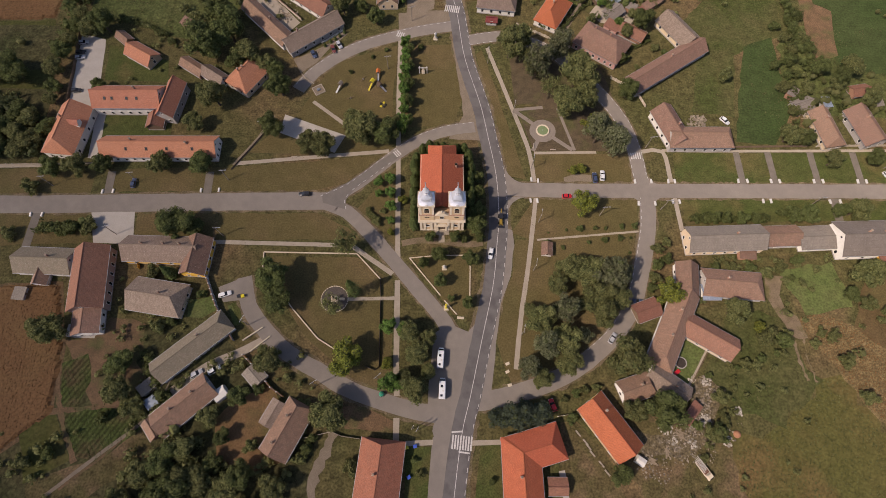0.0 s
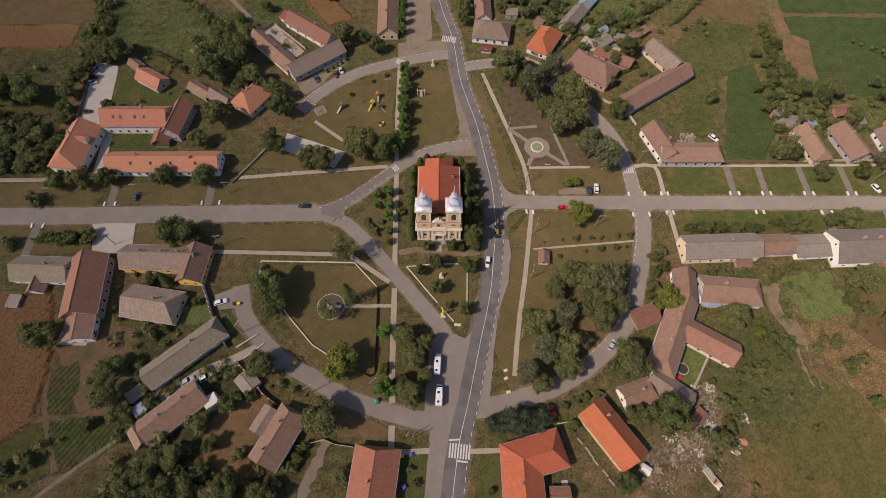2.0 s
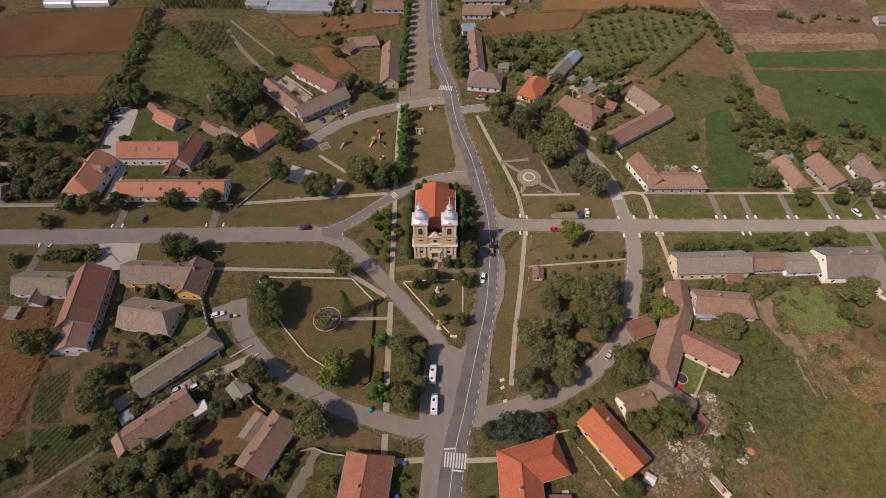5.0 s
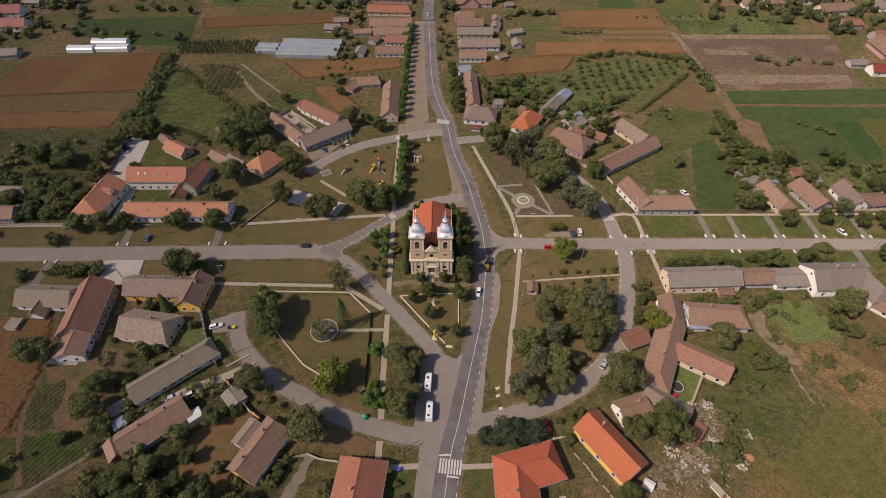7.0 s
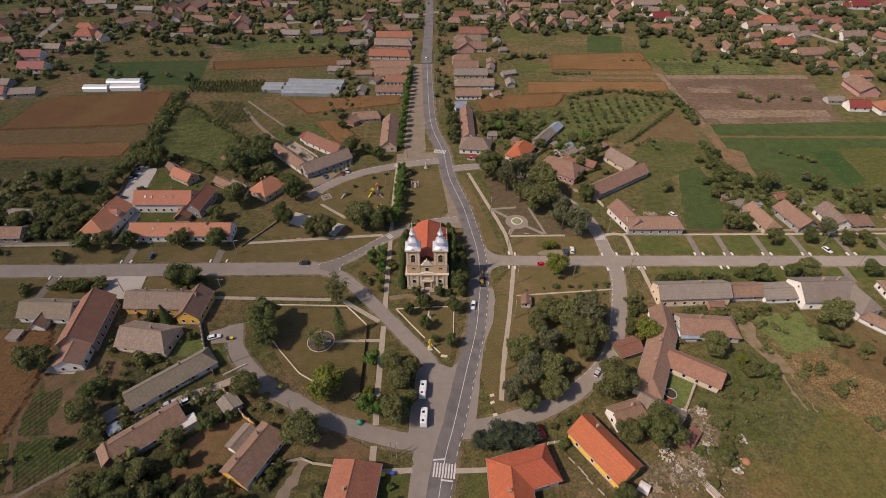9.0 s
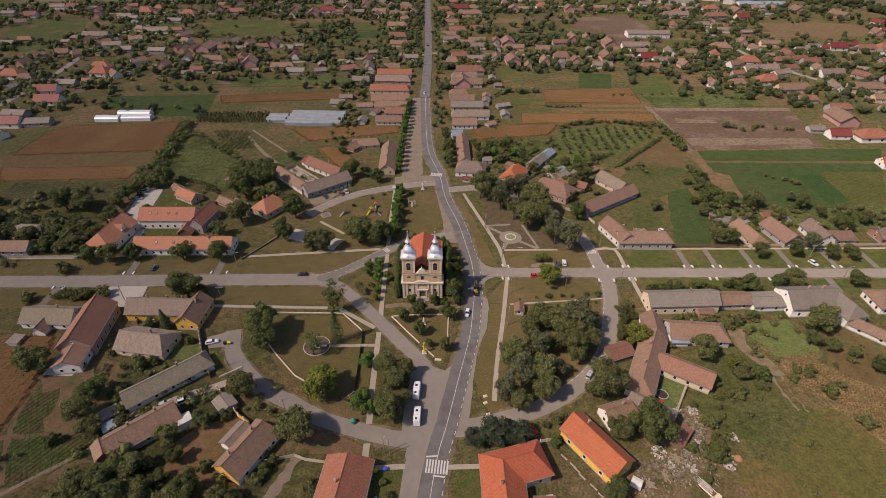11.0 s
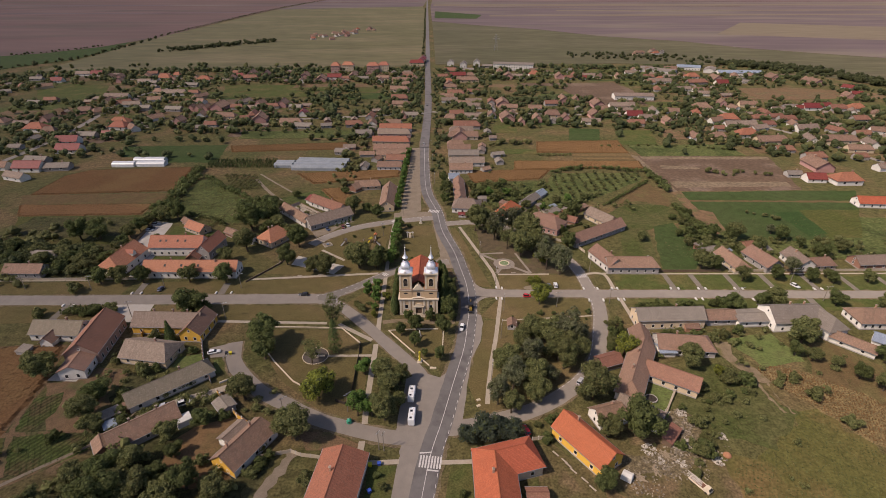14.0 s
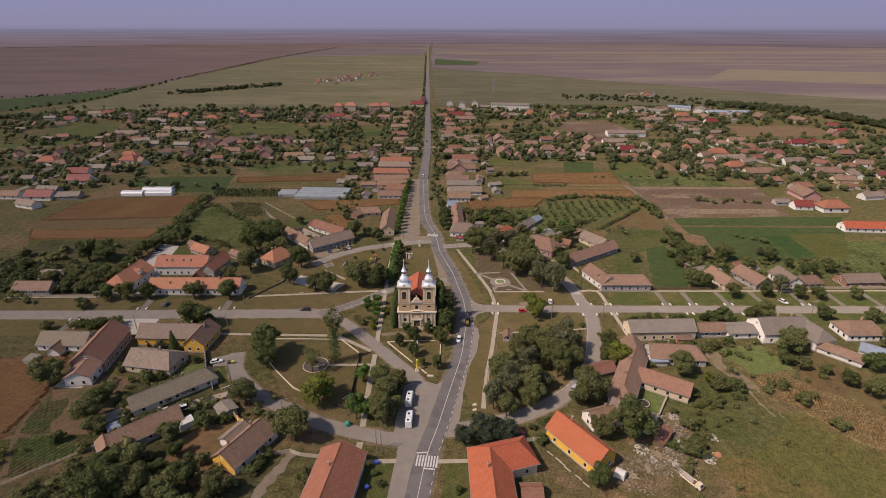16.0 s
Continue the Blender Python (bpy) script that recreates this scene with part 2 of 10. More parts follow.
SE_FIELD = surface("weedy_fallow", (0.092, 0.092, 0.027), (0.108, 0.092, 0.031), 0.06, 1.0, 0.95, 0.4, grain=0.35, c=(0.150, 0.102, 0.042), c_scale=0.035, spec=0.1, mottle=0.2)
TRODDEN = surface("trodden_pale_earth", (0.215, 0.162, 0.105), (0.165, 0.122, 0.072), 0.2, 3.0, 0.95, 0.4, grain=0.3, c=(0.125, 0.105, 0.045), c_scale=0.15, mottle=0.2)
DRIVE = surface("weathered_drive", (0.19, 0.162, 0.132), (0.165, 0.142, 0.112), 0.15, 4.0, 0.95, 0.15, grain=0.12, mottle=0.12)
ORANGE_TILE = roof_tiles("new_orange_tiles", (0.475, 0.132, 0.063), (0.425, 0.116, 0.055), (0.33, 0.12, 0.065), 0.06, 0.4, band=0.09)
SALMON_TILE = roof_tiles("salmon_tiles", (0.437, 0.185, 0.112), (0.391, 0.160, 0.094), (0.32, 0.165, 0.108), 0.08, 0.5, band=0.08)
OLD_TILE = roof_tiles("old_clay_tiles", (0.298, 0.180, 0.123), (0.226, 0.136, 0.095), (0.15, 0.115, 0.078), 0.16, 0.9)
PALE_TILE = roof_tiles("bleached_tiles", (0.291, 0.219, 0.168), (0.238, 0.173, 0.132), (0.15, 0.118, 0.084), 0.12, 0.9)
BROWN_TILE = roof_tiles("brown_tiles", (0.285, 0.134, 0.088), (0.235, 0.112, 0.074), (0.16, 0.098, 0.068), 0.12, 0.6)
RUST_TILE = roof_tiles("rust_red_tiles", (0.38, 0.15, 0.088), (0.32, 0.125, 0.074), (0.19, 0.11, 0.075), 0.06, 0.6)
CLAY_TILE = roof_tiles("faded_clay_tiles", (0.334, 0.200, 0.139), (0.272, 0.160, 0.110), (0.175, 0.132, 0.094), 0.1, 0.75)
PATCHED_TILE = roof_tiles("patched_red_tiles", (0.36, 0.185, 0.122), (0.30, 0.150, 0.100), (0.20, 0.125, 0.085), 0.06, 0.8)
MOSS_TILE = roof_tiles("mossy_grey_tiles", (0.255, 0.205, 0.150), (0.205, 0.170, 0.122), (0.150, 0.135, 0.085), 0.06, 0.9)
GREY_ROOF = roof_tiles("grey_sheet_roof", (0.251, 0.212, 0.173), (0.205, 0.171, 0.139), (0.19, 0.160, 0.125), 0.12, 0.7, (1.1, 1.3), band=0.05)
RED_SHEET = roof_tiles("red_sheet_roof", (0.223, 0.049, 0.040), (0.192, 0.044, 0.036), (0.22, 0.06, 0.046), 0.15, 0.3, (0.6, 1.2), 0.5)
BLUE_SHEET = roof_tiles("blue_grey_sheet_roof", (0.26, 0.30, 0.36), (0.23, 0.27, 0.32), (0.2, 0.22, 0.25), 0.1, 0.3, (0.9, 1.5), 0.4)
WHITE_WALL = surface("white_limewash", (0.686, 0.651, 0.590), (0.607, 0.572, 0.502), 0.5, 5.0, 0.9, 0.1, 0.06, grain=0.08)
CREAM_WALL = surface("cream_render", (0.58, 0.46, 0.31), (0.50, 0.39, 0.26), 0.5, 5.0, 0.9, 0.1, 0.08, grain=0.08)
YELLOW_WALL = surface("yellow_render", (0.62, 0.36, 0.06), (0.55, 0.31, 0.05), 0.5, 5.0, 0.9, 0.1, 0.05, grain=0.07)
PINK_WALL = surface("pink_render", (0.48, 0.28, 0.24), (0.42, 0.24, 0.20), 0.5, 5.0, 0.9, 0.1, 0.05, grain=0.08)
DUSK_WALL = surface("dull_pink_render", (0.36, 0.245, 0.19), (0.30, 0.20, 0.155), 0.5, 5.0, 0.9, 0.1, 0.05, grain=0.1)
GREY_WALL = surface("grey_render", (0.36, 0.33, 0.30), (0.29, 0.265, 0.24), 0.4, 5.0, 0.9, 0.15, 0.12, grain=0.12)
BRICK_WALL = surface("bare_brick_wall", (0.33, 0.185, 0.12), (0.27, 0.145, 0.095), 0.7, 5.0, 0.9, 0.2, 0.1, grain=0.18)
STONE_TRIM = surface("pale_trim", (0.62, 0.53, 0.40), (0.54, 0.46, 0.34), 0.8, 6.0, 0.85, 0.1, grain=0.08)
CHURCH_WALL = surface("church_ochre_render", (0.55, 0.40, 0.24), (0.48, 0.34, 0.205), 0.4, 4.0, 0.9, 0.1, grain=0.1)
SILVER = surface("tin_dome_sheet", (0.78, 0.79, 0.82), (0.66, 0.67, 0.70), 1.5, 6.0, 0.38, 0.1, metal=0.45, grain=0.12, spec=0.5)
GLASS = surface("dark_window_glass", (0.02, 0.022, 0.025), (0.03, 0.03, 0.033), 1.0, 4.0, 0.12, 0.0, grain=0.1, spec=0.6)
FRAME_WHITE = surface("white_window_frame", (0.66, 0.63, 0.58), (0.6, 0.57, 0.52), 1.0, 6.0, 0.6, 0.0, grain=0.06)
WOOD = surface("weathered_wood", (0.17, 0.115, 0.075), (0.125, 0.085, 0.055), 1.5, 9.0, 0.85, 0.3, 0.15, grain=0.25)
METAL = surface("galvanised_metal", (0.42, 0.42, 0.42), (0.34, 0.34, 0.34), 2.0, 8.0, 0.5, 0.05, metal=0.6, grain=0.1)
POLE_CONC = surface("pole_concrete", (0.215, 0.185, 0.15), (0.165, 0.142, 0.112), 1.5, 8.0, 0.9, 0.1, grain=0.12)
BARK = surface("bark", (0.10, 0.075, 0.05), (0.07, 0.052, 0.035), 2.0, 9.0, 0.95, 0.5, 0.1, grain=0.3)
STUCCO_CHIM = surface("chimney_brick", (0.38, 0.22, 0.15), (0.3, 0.17, 0.12), 2.0, 8.0, 0.9, 0.2, 0.15, grain=0.2)


def leaves(name, a, b, rand=0.2):
    """Leaf clumps that let a part of the sunlight through."""
    m = surface(name, a, b, 0.6, 3.0, 0.75, 0.0, rand, island=0.3, grain=0.2, spec=0.2)
    nd, ln = m.node_tree.nodes, m.node_tree.links
    bs = nd["Principled BSDF"]
    thin = nd.new("ShaderNodeBsdfTranslucent")
    ln.new(bs.inputs["Base Color"].links[0].from_socket, thin.inputs[0])
    both = nd.new("ShaderNodeMixShader")
    both.inputs[0].default_value = 0.3
    ln.new(bs.outputs[0], both.inputs[1])
    ln.new(thin.outputs[0], both.inputs[2])
    ln.new(both.outputs[0], nd["Material Output"].inputs[0])
    return m


LEAF_DARK = leaves("dark_green_leaves", (0.092, 0.116, 0.038), (0.130, 0.143, 0.046))
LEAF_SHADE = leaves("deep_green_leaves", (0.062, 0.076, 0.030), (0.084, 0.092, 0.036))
LEAF_GREY = leaves("grey_green_leaves", (0.126, 0.134, 0.070), (0.166, 0.168, 0.086))
LEAF_BLUE = leaves("bluish_green_leaves", (0.056, 0.074, 0.046), (0.076, 0.094, 0.060), 0.1)
LEAF_OLIVE = leaves("olive_leaves", (0.128, 0.141, 0.051), (0.175, 0.169, 0.063))
LEAF_GREEN = leaves("fresh_green_leaves", (0.104, 0.186, 0.037), (0.141, 0.224, 0.051), 0.15)
LEAF_YELLOW = leaves("yellow_green_leaves", (0.201, 0.209, 0.031), (0.159, 0.180, 0.036), 0.12)
LEAF_DRY = leaves("dry_grass_blades", (0.144, 0.136, 0.053), (0.178, 0.149, 0.067))
LEAF_CONIFER = leaves("conifer_needles", (0.1021, 0.1372, 0.0444), (0.1409, 0.1693, 0.0552), 0.12)
# core lumps coloured darker than most leaves: inner crown shade put into the colour
CORE = surface("crown_inner_shade", (0.087, 0.099, 0.038), (0.068, 0.081, 0.030), 1.0, 4.0, 0.95, 0.0, grain=0.2, spec=0.05)
YARD = surface("trodden_yard_grass", (0.1214, 0.09099, 0.04243), (0.08602, 0.07714, 0.03018), 0.15, 1.4, 0.95, 0.6, grain=0.4, c=(0.167, 0.1138, 0.06412), c_scale=0.09, spec=0.1, mottle=0.3)
DARK_MEADOW = surface("dark_overgrown_meadow", (0.062, 0.062, 0.026), (0.085, 0.074, 0.034), 0.08, 1.0, 0.95, 0.6, grain=0.5, c=(0.05, 0.054, 0.02), c_scale=0.06, spec=0.1, mottle=0.4)
CORN_LEAF = surface("dry_maize", (0.178, 0.097, 0.044), (0.144, 0.081, 0.036), 0.05, 1.2, 0.9, 0.0, island=0.12, grain=0.25, c=(0.178, 0.108, 0.047), c_scale=0.03, spec=0.1)

# ---- ground ----
single("ground", mesh("ground", [(-7000, -3000, 0), (7000, -3000, 0), (7000, 9000, 0), (-7000, 9000, 0)], [(0, 1, 2, 3)], GRASS), "dry late-summer grassland with worn patches", "ground", kind="structure")

PLOUGHED = surface("ploughed_brown_field", (0.127, 0.082, 0.051), (0.097, 0.064, 0.040), 0.02, 0.6, 0.95, 0.4, grain=0.2, c=(0.16, 0.112, 0.078), c_scale=0.03, mottle=0.25)
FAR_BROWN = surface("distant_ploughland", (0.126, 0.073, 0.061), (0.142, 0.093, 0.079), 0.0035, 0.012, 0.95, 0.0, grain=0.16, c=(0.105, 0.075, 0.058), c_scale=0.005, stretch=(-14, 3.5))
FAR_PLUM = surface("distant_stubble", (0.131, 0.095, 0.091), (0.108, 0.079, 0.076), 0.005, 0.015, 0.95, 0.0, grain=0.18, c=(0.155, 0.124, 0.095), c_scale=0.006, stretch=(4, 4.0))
FAR_TAN = surface("distant_stubble_strip", (0.168, 0.132, 0.085), (0.15, 0.118, 0.077), 0.01, 0.05, 0.95, 0.0, grain=0.15, stretch=(4, 4.0))
FAR_OLIVE = surface("distant_pasture", (0.126, 0.110, 0.053), (0.106, 0.097, 0.043), 0.006, 0.08, 0.95, 0.0, grain=0.2, c=(0.1505, 0.1247, 0.0645), c_scale=0.008, mottle=0.14, mottle_scale=0.03, stretch=(-4, 3.0))
FAR_OLIVE_DARK = surface("distant_grazed_pasture", (0.096, 0.085, 0.044), (0.08, 0.075, 0.036), 0.006, 0.08, 0.95, 0.0, grain=0.2, c=(0.11, 0.094, 0.052), c_scale=0.008, mottle=0.14, mottle_scale=0.03, stretch=(-4, 3.0))
TAN_STRIP = surface("stubble_strip", (0.1974, 0.1457, 0.09212), (0.1504, 0.1109, 0.06862), 0.05, 0.6, 0.95, 0.0, grain=0.3, mottle=0.25)
GREEN_CROP = surface("green_lucerne", (0.0414, 0.06624, 0.01932), (0.05704, 0.07268, 0.02576), 0.03, 1.2, 0.95, 0.4, grain=0.35, spec=0.1, mottle=0.18, mottle_scale=0.2)
DARK_CROP = surface("dark_green_beet", (0.030, 0.058, 0.016), (0.040, 0.066, 0.02), 0.03, 1.2, 0.95, 0.4, grain=0.3, spec=0.1, mottle=0.12, mottle_scale=0.2)
OLIVE_MEADOW = surface("rough_meadow", (0.07544, 0.094, 0.02944), (0.09844, 0.1025, 0.0368), 0.05, 0.9, 0.95, 0.5, grain=0.45, c=(0.0552, 0.06768, 0.02208), c_scale=0.04, spec=0.1, mottle=0.35)
MAIZE_GROUND = surface("maize_field_floor", (0.153, 0.092, 0.046), (0.123, 0.079, 0.039), 0.05, 1.4, 0.95, 0.5, grain=0.35, c=(0.125, 0.095, 0.044), c_scale=0.06, mottle=0.2)

GARDEN_GREEN = surface("kitchen_garden", (0.05446, 0.0765, 0.01966), (0.0736, 0.07956, 0.02668), 0.1, 1.6, 0.95, 0.5, rows=(1.6, 32, 0.3), grain=0.4, c=(0.08096, 0.06273, 0.02948), c_scale=0.1, spec=0.1, mottle=0.3)
DRY_YARD = surface("sun_dried_yard", (0.135, 0.088, 0.043), (0.108, 0.076, 0.035), 0.1, 1.6, 0.95, 0.5, grain=0.3, c=(0.12, 0.095, 0.04), c_scale=0.09, spec=0.1, mottle=0.15)
STUBBLE = surface("maize_stubble", (0.1941, 0.1401, 0.06834), (0.1398, 0.1039, 0.04896), 0.3, 1.8, 0.95, 0.6, rows=(1.1, 65, 0.08), grain=0.5, spec=0.1, mottle=0.3)
DARK_STRAW = surface("trampled_straw", (0.155, 0.098, 0.046), (0.115, 0.088, 0.038), 0.05, 1.2, 0.95, 0.5, rows=(9.0, 90, 0.18), grain=0.35, spec=0.1, mottle=0.25)
FALLOW = surface("green_fallow", (0.0658, 0.07452, 0.02), (0.08084, 0.0782, 0.024), 0.05, 1.0, 0.95, 0.4, grain=0.3, c=(0.1053, 0.08832, 0.0336), c_scale=0.03, spec=0.1, mottle=0.16, rows=(2.2, 62, 0.05))
FARM_EARTH = surface("ochre_farm_earth", (0.215, 0.128, 0.064), (0.175, 0.108, 0.052), 0.1, 1.8, 0.95, 0.5, grain=0.25, c=(0.13, 0.1, 0.042), c_scale=0.08, spec=0.1, mottle=0.15)
LITTERED = surface("littered_earth", (0.15, 0.116, 0.07), (0.115, 0.092, 0.05), 0.25, 1.6, 0.95, 0.5, grain=0.45, c=(0.165, 0.134, 0.092), c_scale=0.5, spec=0.1, mottle=0.35, mottle_scale=0.8)
FRESH_GRASS = surface("fresh_grass", (0.100, 0.132, 0.038), (0.119, 0.128, 0.047), 0.15, 1.4, 0.95, 0.4, grain=0.3, spec=0.1, mottle=0.2)
FRESH_MEADOW = surface("patchy_meadow", (0.07307, 0.07973, 0.02712), (0.09076, 0.08402, 0.03315), 0.12, 1.2, 0.95, 0.5, grain=0.4, c=(0.06153, 0.07202, 0.02185), c_scale=0.05, spec=0.1, mottle=0.25)


def field(corners, material, top, label, category="field", ragged=0.6, name="field"):
    return single(name, patch(name, corners, top, material, ragged=ragged), label, category, kind="structure")


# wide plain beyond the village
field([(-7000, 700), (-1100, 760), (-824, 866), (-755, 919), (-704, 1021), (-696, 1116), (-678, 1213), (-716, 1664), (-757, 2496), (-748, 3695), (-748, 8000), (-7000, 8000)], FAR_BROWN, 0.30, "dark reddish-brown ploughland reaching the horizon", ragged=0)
field([(-696, 1116), (-704, 1021), (-755, 919), (-824, 866), (-1100, 760), (-1100, 480), (-800, 620), (-699, 711), (-645, 836), (-650, 989)], GREEN_CROP, 0.33, "narrow green strip of far cropland", ragged=0)
field([(-618, 712), (-650, 989), (-680, 1150), (-700, 1664), (-745, 2400), (-420, 2560), (-100, 2700), (-60, 2000), (-30, 770), (-300, 745)], FAR_OLIVE, 0.26, "pale olive pasture beyond the last houses", ragged=0)
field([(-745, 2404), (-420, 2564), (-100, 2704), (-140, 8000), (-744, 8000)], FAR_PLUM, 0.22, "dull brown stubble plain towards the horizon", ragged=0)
field([(-5, 790), (-32, 1731), (122, 1558), (277, 1433), (394, 1260), (560, 1134), (632, 1017), (748, 920), (930, 790), (1200, 640), (1100, 420), (640, 440), (600, 620), (506, 790), (300, 805)], FAR_OLIVE_DARK, 0.28, "flat olive pasture beyond the last houses", ragged=0)
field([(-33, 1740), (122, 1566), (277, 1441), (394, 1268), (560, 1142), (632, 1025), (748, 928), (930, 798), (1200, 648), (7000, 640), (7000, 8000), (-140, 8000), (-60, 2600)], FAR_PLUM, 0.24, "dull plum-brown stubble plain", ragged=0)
field([(-33, 2290), (154, 2061), (120, 1852), (-27, 1881)], GREEN_CROP, 0.34, "far green plot beside the main road", ragged=0)
field([(711, 1313), (968, 1697), (1280, 1560), (3800, 1300), (3400, 900), (1300, 1090), (1040, 1180)], FAR_TAN, 0.36, "straw-coloured stubble strip", ragged=0)
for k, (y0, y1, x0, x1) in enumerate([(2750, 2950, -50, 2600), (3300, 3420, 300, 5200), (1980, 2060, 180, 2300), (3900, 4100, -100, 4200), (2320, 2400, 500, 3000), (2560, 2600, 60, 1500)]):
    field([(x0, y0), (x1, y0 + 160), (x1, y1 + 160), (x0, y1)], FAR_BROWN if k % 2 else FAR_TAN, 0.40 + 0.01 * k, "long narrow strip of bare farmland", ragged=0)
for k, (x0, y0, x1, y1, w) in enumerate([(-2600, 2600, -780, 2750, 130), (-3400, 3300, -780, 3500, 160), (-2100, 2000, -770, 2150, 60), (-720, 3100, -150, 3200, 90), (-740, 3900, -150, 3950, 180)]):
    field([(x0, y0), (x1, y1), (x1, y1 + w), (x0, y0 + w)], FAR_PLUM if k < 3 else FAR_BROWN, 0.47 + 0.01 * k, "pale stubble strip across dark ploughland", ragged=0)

# plots of the village
field([(-162, 54), (-139, 55), (-133, 36), (-131, 26), (-130, 8), (-144, -4), (-190, -10), (-190, 50)], MAIZE_GROUND, 0.03, "brown floor of a ripe maize field")
field([(-131.0, 26.2), (-122.8, 28.5), (-119.5, 19.1), (-122.6, 9.7), (-128.0, 11.4)], GARDEN_GREEN, 0.034, "green kitchen garden beside the maize")
field([(-126.7, 9.0), (-116.1, 12.2), (-102.8, 9.7), (-99.2, 4.9), (-111.0, -5.4), (-119.0, -4.8)], GARDEN_GREEN, 0.036, "green vegetable rows behind the houses")
field([(-141.1, 6.9), (-128.7, 9.3), (-120.9, -5.5), (-133.3, -12.4)], FALLOW, 0.035, "weedy green garden plot below the maize")
field([(-122.5, 28.2), (-109.5, 32.5), (-99.9, 19.1), (-103.0, 10.4), (-115.8, 12.9)], DIRT, 0.033, "bare brown garden earth behind the annex")
field([(-99.2, 4.9), (-110.9, -5.8), (-119.1, -6.4), (-133.1, -13.0), (-131.3, -17.6), (-115.2, -17.6), (-93.7, -3.5)], YARD, 0.032, "trodden brown garden ground")
for line, z in (([(-134.8, 31.3), (-127.9, 10.0), (-119.2, -6.1)], 0.045), ([(-141.4, 7.6), (-127.9, 10.0), (-107.9, 11.8)], 0.053)):
    single("pavement", ribbon("pavement", line, 1.6, z, DIRT, 0.4, step=1.5), "bare trodden strip between garden plots", "footpath", kind="structure")
field([(-133.5, 34), (-119.2, 33.2), (-112.4, 20.7), (-106, 12.6), (-116.7, 10), (-123.4, 19.3), (-125.5, 24.9)], DIRT, 0.031, "bare brown garden earth")
field([(-75.3, 7.6), (-70.6, 14), (-58.5, 18), (-54.5, 12.7), (-56, 2.8), (-55, -1.8), (-51.2, -6.2), (-62.2, -9), (-73.1, -6.3), (-75.2, 1.6)], FARM_EARTH, 0.03, "bare sun-dried brown farmyard")
field([(92, -2), (113, 6), (129, 21), (136, 22), (144, 10), (160, -14), (172, -34), (89, -34)], SE_FIELD, 0.025, "rough green fallow field", ragged=3.0)
field([(127, 43), (137, 44), (148, 38), (158, 29), (176, 4), (160, -12), (150, 4), (143, 13), (136, 25), (129, 33)], STUBBLE, 0.03, "strip of dry maize stubble", ragged=1.2)
field([(124, 61), (145, 63), (148, 46), (137, 44.5), (131, 44), (125, 54)], FRESH_GRASS, 0.032, "fresh light-green grass patch", ragged=1.0)
field([(155.3, 56.8), (163.7, 58.7), (176, 44.3), (160, 16), (151.2, 21.1), (149.9, 29.8), (145.4, 37.6)], DRY_YARD, 0.029, "dry brown pasture behind the gardens")
field([(94, 27), (104, 45), (118.6, 43.2), (122.6, 40), (122.6, 31), (129, 21), (113, 6), (105, 10), (90, 12), (86, 19.6)], FRESH_MEADOW, 0.027, "rough light-green pasture behind the farm", ragged=1.8)
field([(93, 110.5), (180, 111), (260, 112), (260, 97), (92, 96.4)], LAWN_GREEN, 0.03, "green verge lawn beside the road", "lawn", 0.2)
field([(93, 90), (260, 90), (260, 81), (93, 80)], LAWN_GREEN, 0.03, "green verge lawn beside the road", "lawn", 0.2)
field([(133, 165), (147, 171), (145, 129), (136, 114), (120, 116)], GREEN_CROP, 0.03, "dark green crop plot behind the grey house")
field([(104, 130), (122, 128), (128, 160), (112, 160)], FRESH_MEADOW, 0.029, "patchy green pasture behind the long barn")
field([(-166, 239), (-159, 244), (-135, 220), (-107, 189), (-112, 168), (-137, 175), (-161, 186)], OLIVE_MEADOW, 0.03, "rough green meadow behind the school")
field([(-239, 176), (-172, 176), (-170, 152), (-192, 149), (-240, 150)], DARK_MEADOW, 0.03, "dark rough field beyond the hedge")
field([(-300, 150), (-168, 150), (-164, 112), (-170, 102), (-300, 96)], DARK_MEADOW, 0.026, "dark overgrown orchard ground")
field([(-130, 25), (-104, 38), (-76, 34), (-56, 18), (-42, 0), (-44, -40), (-190, -40), (-170, -12), (-132, 4)], DARK_MEADOW, 0.02, "dark overgrown garden ground")
field([(170, 298), (274, 297), (272, 291), (170, 291)], TAN_STRIP, 0.04, "pale strip of the ploughed field")
field([(178, 276), (205, 272), (206, 267), (177, 267)], TAN_STRIP, 0.04, "pale strip of the ploughed field")
field([(172, 240), (256, 240), (254, 231), (172, 228)], TAN_STRIP, 0.04, "pale strip of the ploughed field")
field([(-267, 211), (-267, 248), (-256, 260), (-182, 268), (-173, 219)], MAIZE_GROUND, 0.03, "rust-brown floor of a maize field")
field([(-261, 194), (-176, 197), (-176, 180), (-250, 177)], DARK_STRAW, 0.031, "brown field with thin dry maize")
field([(-272, 211), (-172, 216), (-175, 198), (-261, 194)], DRY_YARD, 0.029, "olive-brown strip of dried grass between maize rows")
field([(-250, 177), (-176, 179), (-174, 166), (-166, 141), (-226, 141)], FALLOW, 0.028, "olive-brown fallow behind the hedge")
field([(-100, 255), (-23, 264), (-23, 248), (-82, 233)], MAIZE_GROUND, 0.03, "rust-brown floor of a maize plot")
field([(-75, 223), (-62, 226), (-42, 200), (-56, 194)], MAIZE_GROUND, 0.03, "small maize plot behind a house")
field([(-174, 323), (-75, 335), (-75, 315), (-167, 306)], MAIZE_GROUND, 0.03, "brown maize plot among gardens")
field([(-266, 321), (-177, 328), (-170, 280), (-210, 279), (-220, 292), (-252, 292)], GREEN_CROP, 0.03, "green meadow strip among gardens", ragged=1.0)
